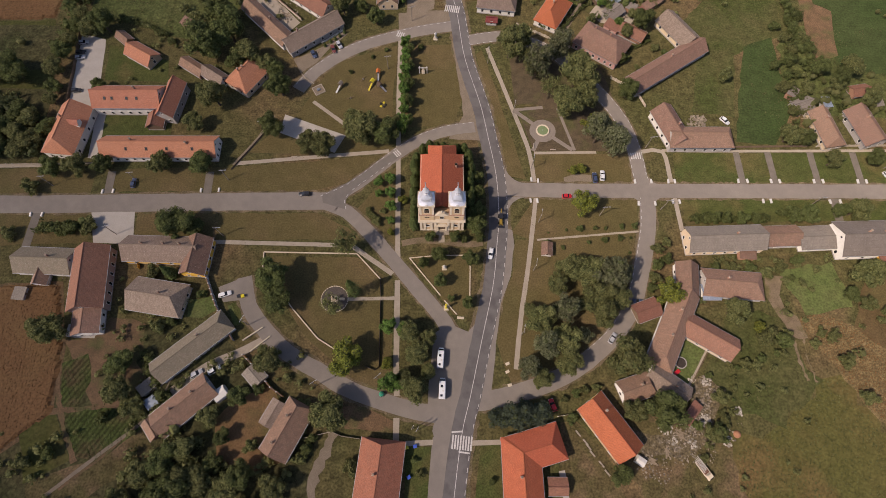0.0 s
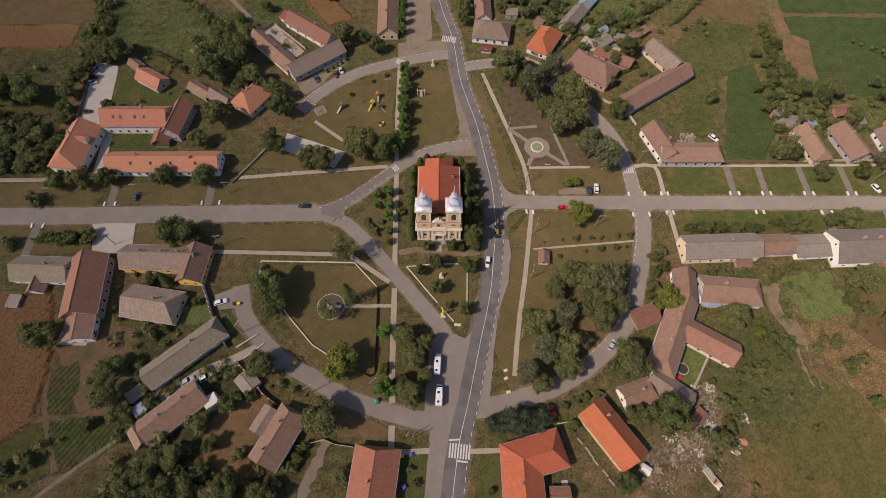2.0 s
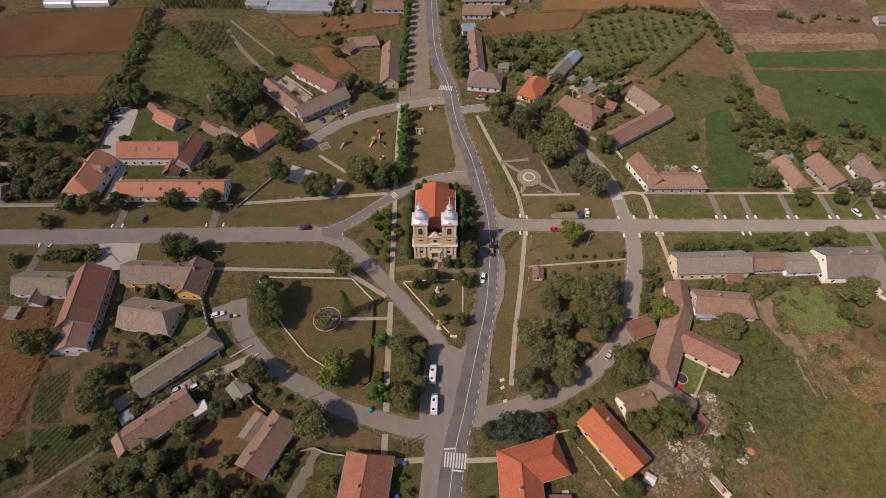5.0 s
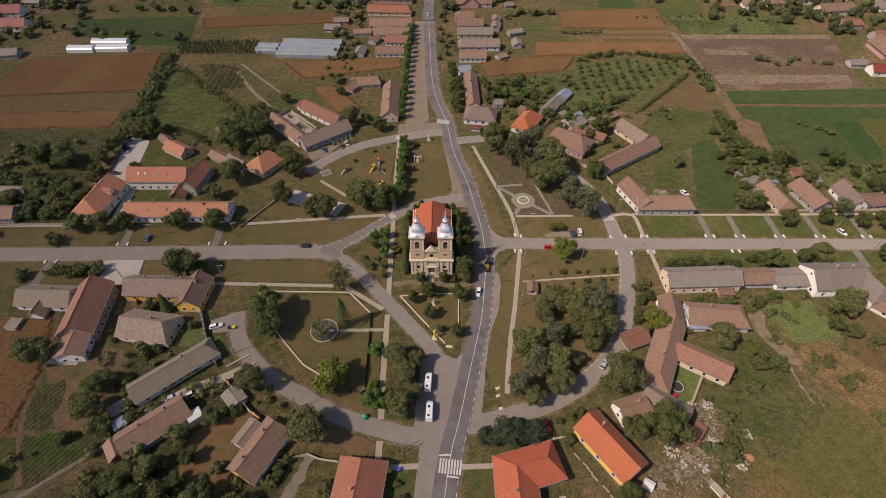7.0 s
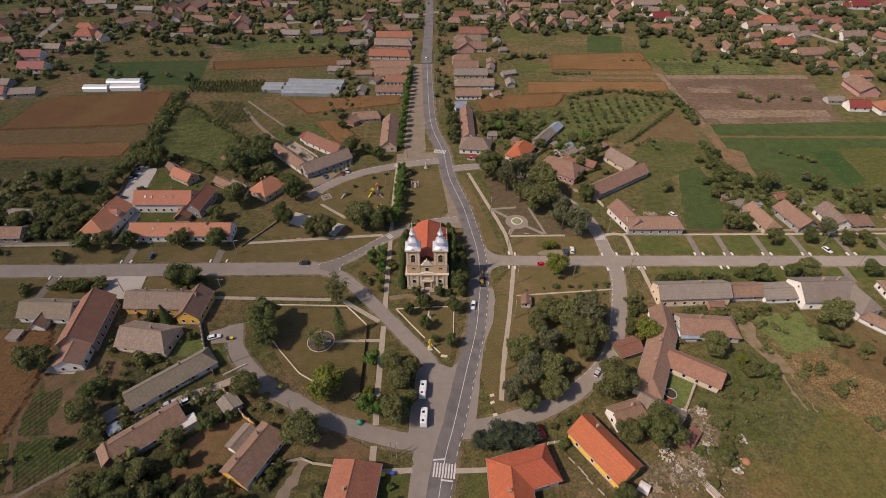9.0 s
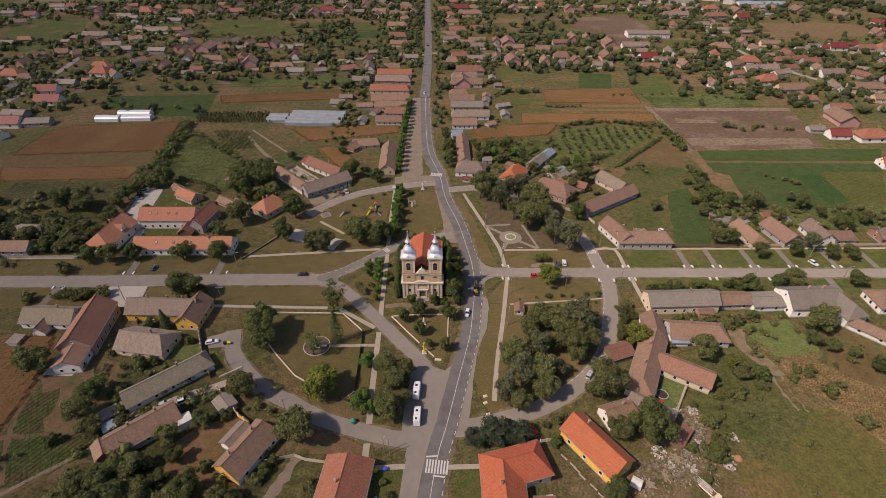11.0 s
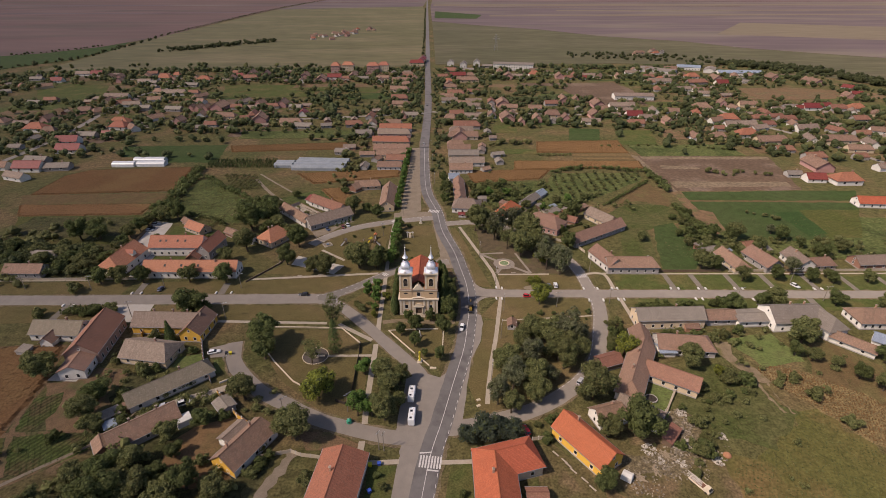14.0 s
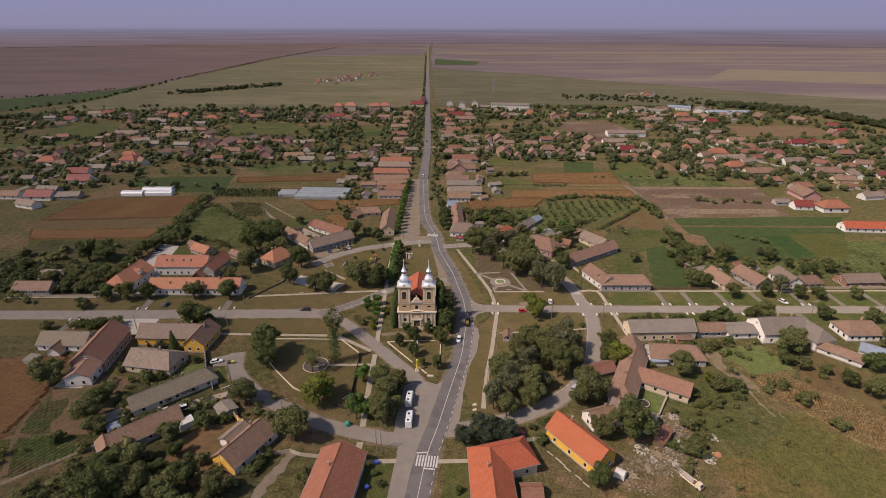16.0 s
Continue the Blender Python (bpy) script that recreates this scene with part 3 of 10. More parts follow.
field([(26, 261), (91, 264), (80, 244), (31, 236)], MAIZE_GROUND, 0.03, "straw-brown maize strip")
field([(66, 285), (165, 285), (163, 268), (63, 264)], MAIZE_GROUND, 0.03, "ochre-brown maize strip")
field([(117, 306), (164, 303), (165, 287), (113, 287)], DARK_STRAW, 0.027, "dull straw between the maize strips")
field([(92, 338), (165, 343), (164, 306), (87, 307)], MAIZE_GROUND, 0.03, "ochre maize plot")
field([(165, 299), (275, 298), (257, 224), (168, 221)], PLOUGHED, 0.03, "ploughed pale-brown field")
field([(164, 302), (168, 299), (170, 221), (165, 221)], TAN_STRIP, 0.045, "pale track along the ploughed field")
field([(172, 221), (168, 155), (163, 155), (165, 220)], DIRT, 0.044, "worn earth track beside the crop field")
field([(169, 220), (273, 223), (293, 223), (251, 159), (207, 147), (178, 152), (172, 158)], GREEN_CROP, 0.028, "dark green crop field")
field([(166, 206), (281, 205), (279, 202), (166, 203)], DRY_YARD, 0.033, "tan grass baulk across the crop field")
field([(234, 190), (272, 191), (246, 152), (227, 152)], FALLOW, 0.034, "brown fallow corner of the crop field")
field([(216, 186), (232, 188), (230, 157), (217, 153)], DARK_CROP, 0.036, "darkest green strip of the crop field")
field([(153, 238), (163, 215), (154, 196), (137, 204), (117, 196)], DRY_YARD, 0.033, "worn brown pasture corner", ragged=1.5)
field([(167, 192), (178, 186), (174, 160), (164, 157)], DIRT, 0.036, "bare brown plot")
field([(-119, 42), (-105, 40), (-105, 30), (-109, 15), (-127, 17), (-129, 32)], DIRT, 0.03, "bare earth yard behind the long house")
field([(57, -1), (62, 18), (74, 20), (96, 1), (96, -25), (66, -25)], YARD, 0.03, "littered bare-earth yard", ragged=1.5)
field([(39, 7), (45, 8), (56, -7), (60, -25), (37, -25)], YARD, 0.034, "dry trodden yard between orange roofs")
field([(86, 35), (93, 31), (85, 18), (79, 23)], FRESH_GRASS, 0.035, "small green yard lawn", "lawn", 0.2)
field([(12.6, 0), (19, 0), (19, -25), (9.6, -25)], LAWN_GREEN, 0.03, "green front lawn", "lawn", 0.2)
field([(-12, -1), (-2.4, -1), (-5.5, -25), (-12, -25)], LAWN_GREEN, 0.03, "green front lawn", "lawn", 0.2)
field([(-148, 165), (-120, 156), (-118, 145), (-146, 146)], LAWN_GREEN, 0.03, "green school garden", "lawn", 0.3)
field([(-143, 128), (-112, 128), (-112, 116), (-141, 116)], LAWN_GREEN, 0.03, "green school courtyard", "lawn", 0.3)
field([(29, 161), (68, 153), (76, 119), (69, 111.5), (50, 112), (42, 133), (30, 134)], SHADE_EARTH, 0.028, "bare shaded park earth")
LAWNS = []
for corners in ([(-64, 65), (-32, 65), (-18, 55), (-18, 15), (-32, 21), (-49, 36), (-62, 55)], [(-86, 82.6), (-49, 83), (-36, 77), (-31, 72), (-86, 72)],
                [(-132, 92.2), (-134, 102), (-86, 103), (-51, 106), (-24, 109), (-41, 95), (-52, 92.5)], [(-80, 110), (-50, 109), (-22, 112), (-20.5, 165), (-48, 156), (-60, 130)],
                [(-17, 165), (-17, 122), (4, 124), (9, 140), (6, 166)], [(19.2, 32.7), (21.3, 47.5), (25.4, 58), (27.2, 70), (27.5, 72), (70, 74), (71, 60), (60, 39), (42, 25), (24, 18)], [(37, 96.4), (76, 96.4), (74, 110), (37, 110)],
                [(26, 75), (36, 89.8), (76, 89.8), (73, 74), (34, 72)], [(-12, 66), (11, 66), (9, 43), (4, 43)], [(-33, 85), (-18, 105), (-18, 66), (-22, 70)], [(22, 100), (33, 98), (17, 163), (14, 160), (22, 122)]):
    LAWNS.append(field(corners, LAWN, 0.0205 + 0.0004 * len(LAWNS), "sun-bleached park lawn", "lawn", 0.3))
field([(48, 99.4), (53, 100.4), (59, 100), (59, 97.4), (48, 96.9)], GRAVEL, 0.04, "bare sandy patch beside the road", "sand", 0.5)

# ---- roads ----
MAIN = [(0.9, -41.4), (3.9, -15.4), (6.6, 3.4), (9.6, 15.3), (13.7, 33.5), (18.4, 54.0), (20.3, 69.0), (21.6, 82.7), (21.1, 100.0), (18.5, 117.1), (15.6, 133.8), (9.2, 159.2), (5.6, 186.9), (-1.9, 222), (-5.3, 280), (-7.6, 342)]
WEST = [(-420, 84), (-172, 86.3), (-128, 87), (-84.6, 87.7), (-46, 88.2), (-40, 87)]
EAST = [(22, 93.6), (48, 93.2), (92.5, 93.2), (174, 93.2), (420, 93.5)]
NBRANCH = [(-47, 88.3), (-37, 93.5), (-28, 101.1), (-19.3, 109), (-10.3, 115.7), (1.3, 120.6), (13, 122.6)]
SBRANCH = [(-46, 87.3), (-37.2, 83.6), (-29.3, 76.2), (-20.2, 65.9), (-13.7, 58.1), (-7.4, 50.6), (0.9, 40.1), (6, 29)]
SWLOOP = [(-73, 57), (-69.9, 46.5), (-63.8, 38.3), (-53.8, 29.4), (-43.4, 23.6), (-31.3, 17), (-15.7, 11.9), (-4.3, 9.5), (8, 9)]
SELOOP = [(9, 13), (14, 13.4), (28.3, 16.9), (42.1, 22), (52.5, 28.8), (61.3, 36.7), (68.7, 47), (73.5, 60), (78.5, 78), (80.0, 92)]
NELOOP = [(80.3, 92), (78.5, 100), (77.6, 112), (74.3, 125.6), (66.4, 139.9), (53.3, 156.4), (41.5, 165.7), (26.6, 170.4), (9, 168)]
NWLOOP = [(7, 177), (-6.4, 174.5), (-19, 171.2), (-33.9, 166), (-46, 159), (-56, 150), (-62, 141)]


def road(pts, width, top, material, label, ragged=0.12, name="road"):
    return single(name, ribbon(name, pts, width, top, material, ragged), label, "road", kind="structure")


single("pavement", patch("pavement", [(-3, 36), (2, 40), (9, 37), (13.5, 42), (12, 30), (9, 8), (-5, 9), (-4, 27)], 0.055, OLD_ASPHALT, ragged=0.3), "grey asphalt parking bay beside the main road", "pavement", kind="structure")
single("pavement", patch("pavement", [(4, 168), (13, 128), (16, 116), (2, 117), (8.5, 128)], 0.05, GRAVEL, ragged=0.4), "dusty gravel shoulder of the main road", "pavement", kind="structure")
single("pavement", patch("pavement", [(21.5, 78), (26.4, 76), (27.0, 70), (25.0, 58), (21.0, 47.5), (18.9, 32.7), (16.5, 15.6), (12, 14), (12, 18)], 0.05, OLD_ASPHALT, ragged=0.3), "worn grey roadside shoulder", "pavement", kind="structure")
single("pavement", patch("pavement", [(-20.7, 184), (3, 186), (4, 174), (-20.3, 170.2)], 0.048, GRAVEL, ragged=0.4), "dusty gravel forecourt at the crossroads", "pavement", kind="structure")
single("pavement", patch("pavement", [(-17, 320), (-10, 320), (-4, 186), (-17, 184)], 0.046, GRAVEL, ragged=0.5), "dusty gravel strip along the main road", "pavement", kind="structure")
single("pavement", patch("pavement", [(-2, -1), (6, 2), (6, 12), (-2, 10), (-3, 4)], 0.052, OLD_ASPHALT, ragged=0.3), "worn asphalt corner", "pavement", kind="structure")
single("pavement", patch("pavement", [(-3, 2), (4, 2), (2, -30), (-6, -30)], 0.05, OLD_ASPHALT, ragged=0.2), "pale asphalt strip along the main road", "pavement", kind="structure")
road(WEST, 7.6, 0.085, OLD_ASPHALT, "straight pale-grey village road")
road(EAST, 6.2, 0.085, OLD_ASPHALT, "straight pale-grey village road")
road(NBRANCH, 5.2, 0.075, OLD_ASPHALT, "curving grey road behind the church")
road(SBRANCH, 5.4, 0.08, OLD_ASPHALT, "curving grey road before the church")
road(SWLOOP, 5.6, 0.07, OLD_ASPHALT, "curved grey road round the square")
road(SELOOP, 6.0, 0.07, OLD_ASPHALT, "curved grey road round the square")
road(NELOOP, 5.8, 0.065, OLD_ASPHALT, "curved grey road round the square")
road(NWLOOP, 6.0, 0.065, OLD_ASPHALT, "curved pale road round the square")
WORN_VERGE = surface("worn_road_verge", (0.20, 0.15, 0.095), (0.145, 0.112, 0.064), 0.3, 2.2, 0.95, 0.5, grain=0.4, c=(0.115, 0.1, 0.045), c_scale=0.18, spec=0.1, mottle=0.3)
for line, w, z in ((MAIN, 9.6, 0.042), (WEST, 9.2, 0.040), (EAST, 7.8, 0.041), (NBRANCH, 6.4, 0.043), (SBRANCH, 6.9, 0.039), (SWLOOP, 7.4, 0.038), (SELOOP, 7.4, 0.037), (NELOOP, 7.0, 0.0366), (NWLOOP, 7.4, 0.035)):
    single("road_verge", ribbon("road_verge", line, w, z, WORN_VERGE, 0.45, step=1.6), "strip of bare worn earth along the road edge", "verge", kind="structure")
main_road = road(MAIN, 7.3, 0.10, ASPHALT, "dark asphalt main road with white lines")
road([(-7.0, 320), (-8.6, 486), (-15.6, 707), (-29.6, 1152), (-73, 2517), (-150, 5000)], 8.0, 0.45, ASPHALT, "straight grey main road running to the horizon")

single("pavement", patch("pavement", [(-47.4, 90.9), (-46.7, 87.6), (-37.7, 84.6), (-37.9, 89.0), (-34.9, 93.4), (-27.6, 99.4), (-18.0, 107.8), (-19.6, 110.6), (-29.0, 103.4), (-38.0, 96.3)], 0.086, FORK_ASPHALT, ragged=0.1), "newer brown-grey asphalt at the fork", "pavement", kind="structure")

# ---- road markings ----
def dashes(road_ob, pts, offset, length, gap, width=0.16, top=0.108, start=0.0):
    line = smooth_line(pts, 0.5)
    side = sideways(line)
    me = boxes("road_marking", [(-length / 2, -width / 2, -0.02, length / 2, width / 2, 0)], WHITE_PAINT)
    run, nxt = 0.0, start
    for i in range(1, len(line)):
        run += (line[i] - line[i - 1]).length
        if run >= nxt:
            q = line[i] + side[i] * offset
            d = (line[i] - line[i - 1]).to_3d()
            ob = part("road_marking", me, road_ob, m=Matrix.Translation((q.x, q.y, top)) @ Matrix.Rotation(math.atan2(d.y, d.x), 4, "Z"))
            nxt += length + gap


part("centre_line", ribbon("centre_line", MAIN, 0.19, 0.108, WHITE_PAINT, 0, 0.0, low=0.09), main_road)
dashes(main_road, MAIN, 3.3, 1.5, 1.9, 0.17)
for pts, off, z in ((NELOOP, 2.6, 0.073), (NELOOP, -2.6, 0.073), (NBRANCH, -2.3, 0.092), ([(-37.7, 84.9), (-38.2, 89.0), (-35.2, 93.5), (-28, 99.6), (-20, 106.4)], 0, 0.092), (NWLOOP, 2.5, 0.073), (SELOOP[4:], -2.6, 0.078)):
    dashes(main_road, pts, off, 1.3, 1.7, 0.17, z)


def zebra(x, y, angle, bars, length, top=0.112):
    me = boxes("crossing_bar", [(-0.25, -length / 2, -0.02, 0.25, length / 2, 0)], WHITE_PAINT)
    for k in range(bars):
        part("crossing_bar", me, main_road, m=Matrix.Translation((x, y, top)) @ Matrix.Rotation(radians(angle), 4, "Z") @ Matrix.Translation(((k - (bars - 1) / 2) * 0.88, 0, 0)))


zebra(6.5, 0.3, -6, 8, 4.4)
zebra(3.9, 186.5, -10, 8, 4.0)
zebra(77.9, 109, 4, 5, 3.0, 0.078)
zebra(-19.3, 171.3, -18, 4, 3.0, 0.078)
zebra(-18.6, 109.8, 40, 3, 3.0, 0.094)
stop = boxes("stop_line", [(-1.8, -0.25, -0.02, 1.8, 0.25, 0)], WHITE_PAINT)
part("stop_line", stop, main_road, m=Matrix.Translation((7.2, -2.7, 0.111)) @ Matrix.Rotation(radians(-7), 4, "Z"))
part("stop_line", stop, main_road, m=Matrix.Translation((4.9, 3.7, 0.111)) @ Matrix.Rotation(radians(4), 4, "Z"))

# ---- footpaths ----
PATHS = []


def path(pts, width, material=CONCRETE, label="pale concrete footpath through the grass", top=0.05):
    PATHS.append(single("pavement", ribbon("pavement", pts, width, top + 0.0003 * len(PATHS), material, 0.06), label, "footpath", kind="structure"))
    return PATHS[-1]


path([(-19.2, 168), (-19, 141), (-17.9, 102)], 1.9)
path([(-17.9, 102), (-17.1, 73), (-16.7, 61)], 1.9)
path([(-16.6, 56), (-16, 26.6), (-15.4, 15)], 2.0)
path([(-15.3, 8), (-15.2, 0)], 2.0)
path([(-83.8, 104.8), (-42.1, 108.9), (-22, 110.8)], 1.7)
path([(-88.3, 71), (-39, 69.8)], 1.6)
path([(-33.8, 69.2), (-18.5, 58.4)], 1.8)
path([(-39.2, 48.7), (-17.1, 49.2)], 1.3)
path([(19.3, 164), (28.7, 132.5), (34.6, 111.8), (36.1, 97)], 1.7)
path([(36.3, 89.8), (31.8, 62), (28.1, 42.7), (25.4, 24)], 1.7)
path([(36.8, 110.2), (62.1, 110.6)], 1.2)
path([(80.6, 111), (89, 111), (90.4, 97)], 1.7)
path([(90.7, 90), (91.3, 76)], 1.7)
path([(89, 111.6), (120, 111.4), (260, 112.6)], 1.2)
path([(35.6, 72.2), (74.6, 75.8)], 0.8)
path([(-54.9, 135), (-40.9, 123.7)], 1.5)
path([(92.3, 30.8), (83.1, 17.4)], 0.7)
path([(9.5, 0.2), (20, 0.6)], 1.6)
path([(-12, 0), (-3, 0.4)], 1.6)
path([(-84, 104), (-75, 118), (-71, 128)], 1.6, GRAVEL, "narrow gravel lane beside the school")
path([(-15.5, 70.5), (-9, 71.8), (0, 71.4), (9, 70.2), (15, 71)], 2.4, TRODDEN, "gravel forecourt before the church")
path([(-0.5, 75), (-0.5, 71)], 2.2)
path([(-92, 16), (-87.8, 19.6), (-80.6, 25), (-72, 28.8), (-66, 32), (-60, 35.5)], 3.0, CONCRETE, "pale concrete farm drive")
single("pavement", ribbon("pavement", [(-36, 3.4), (-37.5, -1.5), (-40.5, -8), (-41.5, -16), (-40, -28)], 3.2, 0.05, GRAVEL, 0.7, step=1.5), "pale trodden dirt drive", "drive", kind="structure")
path([(-122, -14), (-114.8, -7.9), (-109, -3), (-101.9, 4.5), (-96.5, 10.1)], 0.9, DIRT, "narrow trodden garden path")
field([(118.2, 59), (124.2, 58), (122.0, 51), (123.4, 46.2), (127.4, 43), (128.4, 36), (126.6, 34.4), (123.0, 35), (123.2, 40), (119.0, 43.6), (118.0, 50)], TRODDEN, 0.036, "pale trodden earth beside the gardens", "track", 1.2)
for line, wide, z in (([(123.8, 38), (123.6, 33), (123.9, 27), (125.4, 20.5)], 0.8, 0.05), ([(127.0, 38), (127.2, 32), (127.0, 27), (128.2, 20)], 0.5, 0.052)):
    single("pavement", ribbon("pavement", line, wide, z, TRODDEN, 0.5, step=0.9), "faint wheel track across the pasture", "track", kind="structure")
for x in (118.8, 131.6, 148.7, 166, 186, 204, 222):
    path([(x, 111), (x, 96)], 2.6, DRIVE, "short grey driveway across the verge")
for x, y0, y1 in ((-156.6, 82.6, 68), (-131.5, 91.2, 101), (-92.5, 91.5, 101), (153, 90, 80), (177, 90, 80)):
    path([(x, y0), (x - 0.4, y1)], 3.2, DRIVE, "short grey driveway across the verge")
single("pavement", patch("pavement", [(-135.8, 83.3), (-119, 83.3), (-116.9, 69.9), (-132, 70.4)], 0.06, SLAB, ragged=0), "bright concrete forecourt slab", "pavement", kind="structure")
single("pavement", patch("pavement", [(-162, 171), (-150.5, 168), (-146, 133), (-141, 131), (-139.5, 107), (-143.5, 107), (-145, 128), (-158, 133)], 0.05, SLAB, ragged=0.2), "pale gravelled car park behind the school", "pavement", kind="structure")
single("pavement", patch("pavement", [(-66.1, 128.4), (-40.1, 118.2), (-44, 109.9), (-67.4, 119.5)], 0.07, SLAB, ragged=0), "bright concrete play court slab", "pavement", kind="structure")

path([(-125.4, 243.0), (-109.3, 218.8), (-93.1, 199.2)], 2.2, GRAVEL, "pale garden track between vegetable beds")
path([(-125.9, 253.5), (-108.7, 234.5), (-92.9, 217.5)], 1.4, GRAVEL, "narrow pale path between vegetable beds")

# yards and lawns behind the houses
single("pavement", patch("pavement", [(-133.0, 34.6), (-122.4, 34.2), (-121.6, 38.5), (-132.6, 39.2)], 0.06, SLAB, ragged=0.2), "pale concrete apron before the annex", "pavement", kind="structure")
field([(-200, 82.6), (-137, 83.2), (-134, 70.4), (-200, 68)], LAWN, 0.024, "olive-green verge beside the west road", "lawn", 0.3)
field([(-118, 83.2), (-88, 83.4), (-87, 72.2), (-117, 72)], LAWN, 0.024, "olive-green verge under trees", "lawn", 0.3)
field([(-220, 91), (-138, 91.5), (-138, 102.6), (-220, 101)], LAWN, 0.024, "olive verge beside the west road", "lawn", 0.3)
field([(-91.8, 48.1), (-83.5, 49.9), (-81.2, 44.8), (-86, 41.5), (-91.2, 42)], FRESH_GRASS, 0.034, "small green yard lawn", "lawn", 0.2)
field([(-77.6, 46.2), (-72.6, 48), (-69.6, 41.2), (-74.1, 38.8)], FRESH_GRASS, 0.034, "small green corner lawn", "lawn", 0.2)
field([(-87.4, 191.3), (-82.5, 197.1), (-65, 178.1), (-71, 171), (-80.7, 178.1)], CONCRETE, 0.05, "pale concrete farm courtyard", "yard", 0.2)
field([(-66.1, 157.5), (-58.6, 161), (-49.8, 167), (-46.2, 172.6), (-43, 171.8), (-50, 163.5), (-55, 156), (-62, 150)], GRAVEL, 0.045, "gravel apron before the barn", "yard", 0.3)
field([(71.4, 190.7), (77.2, 190.8), (87.2, 180.8), (83.6, 176.5), (71, 178.6), (66.8, 184)], CONCRETE, 0.04, "grey concrete back yard", "yard", 0.3)
field([(84.7, 21.6), (91, 23.5), (95.7, 16.9), (91.5, 9.6), (90, 2), (78, -4), (66, -3), (62, 6), (70, 4), (80, 4.2), (83.4, 9.6), (85.5, 14.1)], LITTERED, 0.0345, "rubble-strewn bare yard earth", "yard", 1.3)
path([(52.5, 171), (63, 189), (74, 208)], 2.2, GRAVEL, "narrow concrete lane beside the orange-roofed house")
path([(-205, 102.8), (-182, 103.2), (-160, 103.7)], 1.5, CONCRETE, "pale footpath before the trees")
field([(-35.7, 11.4), (-26.8, 11.9), (-16.4, 7.4), (-16.3, 3.7), (-32.1, 4.4)], DIRT, 0.033, "bare shaded earth beside the loop road", "yard", 0.5)
path([(38.6, -8), (39.2, -14), (40, -30)], 2.0, SLAB, "pale concrete drive beside the orange-roofed house")
for k, (corners, m, lab) in enumerate((([(90, 257), (156, 258), (155, 245), (123, 218), (98, 199), (80, 221)], OLIVE_MEADOW, "dark green orchard grass"), ([(28, 236), (82, 240), (96, 200), (62, 186), (34, 198)], OLIVE_MEADOW, "overgrown green back gardens"),
                        ([(-112, 200), (-64, 228), (-50, 192), (-66, 192), (-88, 200), (-98, 178)], OLIVE_MEADOW, "green gardens behind the farm"), ([(150, 176), (300, 180), (300, 126), (166, 128), (144, 132)], OLIVE_MEADOW, "green back gardens of the village houses"),
                        ([(104, 176), (128, 200), (153, 196), (160, 170), (145, 170), (120, 156)], FRESH_MEADOW, "patchy green pasture behind the barns"), ([(174, 104), (260, 105), (260, 110), (174, 109.6)], OLIVE_MEADOW, "green verge under roadside trees"))):
    field(corners, m, 0.0125 + 0.0015 * k, lab, "garden", 1.2)

# ---- houses ----
def roof_mesh(L, W, eave, rise, material, hip=(0, 0), over=0.45, thick=0.2, ridge_y=0.0):
    """A gabled or hipped roof as one closed slab; hip gives how far each ridge end draws in."""
    a, b = L / 2 + over, W / 2 + over
    slope = rise / (W / 2)
    ze, zr = eave - over * slope, eave + rise
    r0, r1 = -a + hip[0], a - hip[1]
    top = [(-a, -b, ze), (a, -b, ze), (a, b, ze), (-a, b, ze), (r0, ridge_y, zr), (r1, ridge_y, zr)]
    vs = top + [(x, y, z - thick) for x, y, z in top]
    sl = math.hypot(b, zr - ze)
    faces, uvs = [], []

    def add(f, uv):
        faces.append(f)
        uvs.extend(uv)

    add((0, 1, 5, 4), [(-a, sl), (a, sl), (r1, 0), (r0, 0)])
    add((2, 3, 4, 5), [(a + 3, sl), (-a + 3, sl), (r0 + 3, 0), (r1 + 3, 0)])
    if hip[1]:
        add((1, 2, 5), [(-b, sl), (b, sl), (0, 0)])
    if hip[0]:
        add((3, 0, 4), [(-b, sl), (b, sl), (0, 0)])
    for f in list(faces):
        g = tuple(i + 6 for i in reversed(f))
        add(g, [(0, 0)] * len(g))
    rim = [(0, 1), (2, 3)] + ([(1, 2)] if hip[1] else [(1, 5), (5, 2)]) + ([(3, 0)] if hip[0] else [(3, 4), (4, 0)])
    for i, j in rim:
        add((j, i, i + 6, j + 6), [(0, 0)] * 4)
    return mesh("roof", vs, faces, material, uvs)


def wall_mesh(L, W, eave, rise, material, hip=(0, 0)):
    a, b = L / 2, W / 2
    vs = [(-a, -b, -0.3), (a, -b, -0.3), (a, b, -0.3), (-a, b, -0.3), (-a, -b, eave), (a, -b, eave), (a, b, eave), (-a, b, eave)]
    fs = [(0, 1, 5, 4), (2, 3, 7, 6), (0, 3, 2, 1)]
    for k, (lo0, lo1, up0, up1, x) in enumerate(((3, 0, 7, 4, -a), (1, 2, 5, 6, a))):
        if hip[k]:
            fs.append((lo0, lo1, up1, up0))
        else:
            vs.append((x, 0, eave + rise - 0.12))
            fs.append((lo0, lo1, up1, len(vs) - 1, up0))
    return mesh("wall", vs, fs, material)


WINDOW = {}


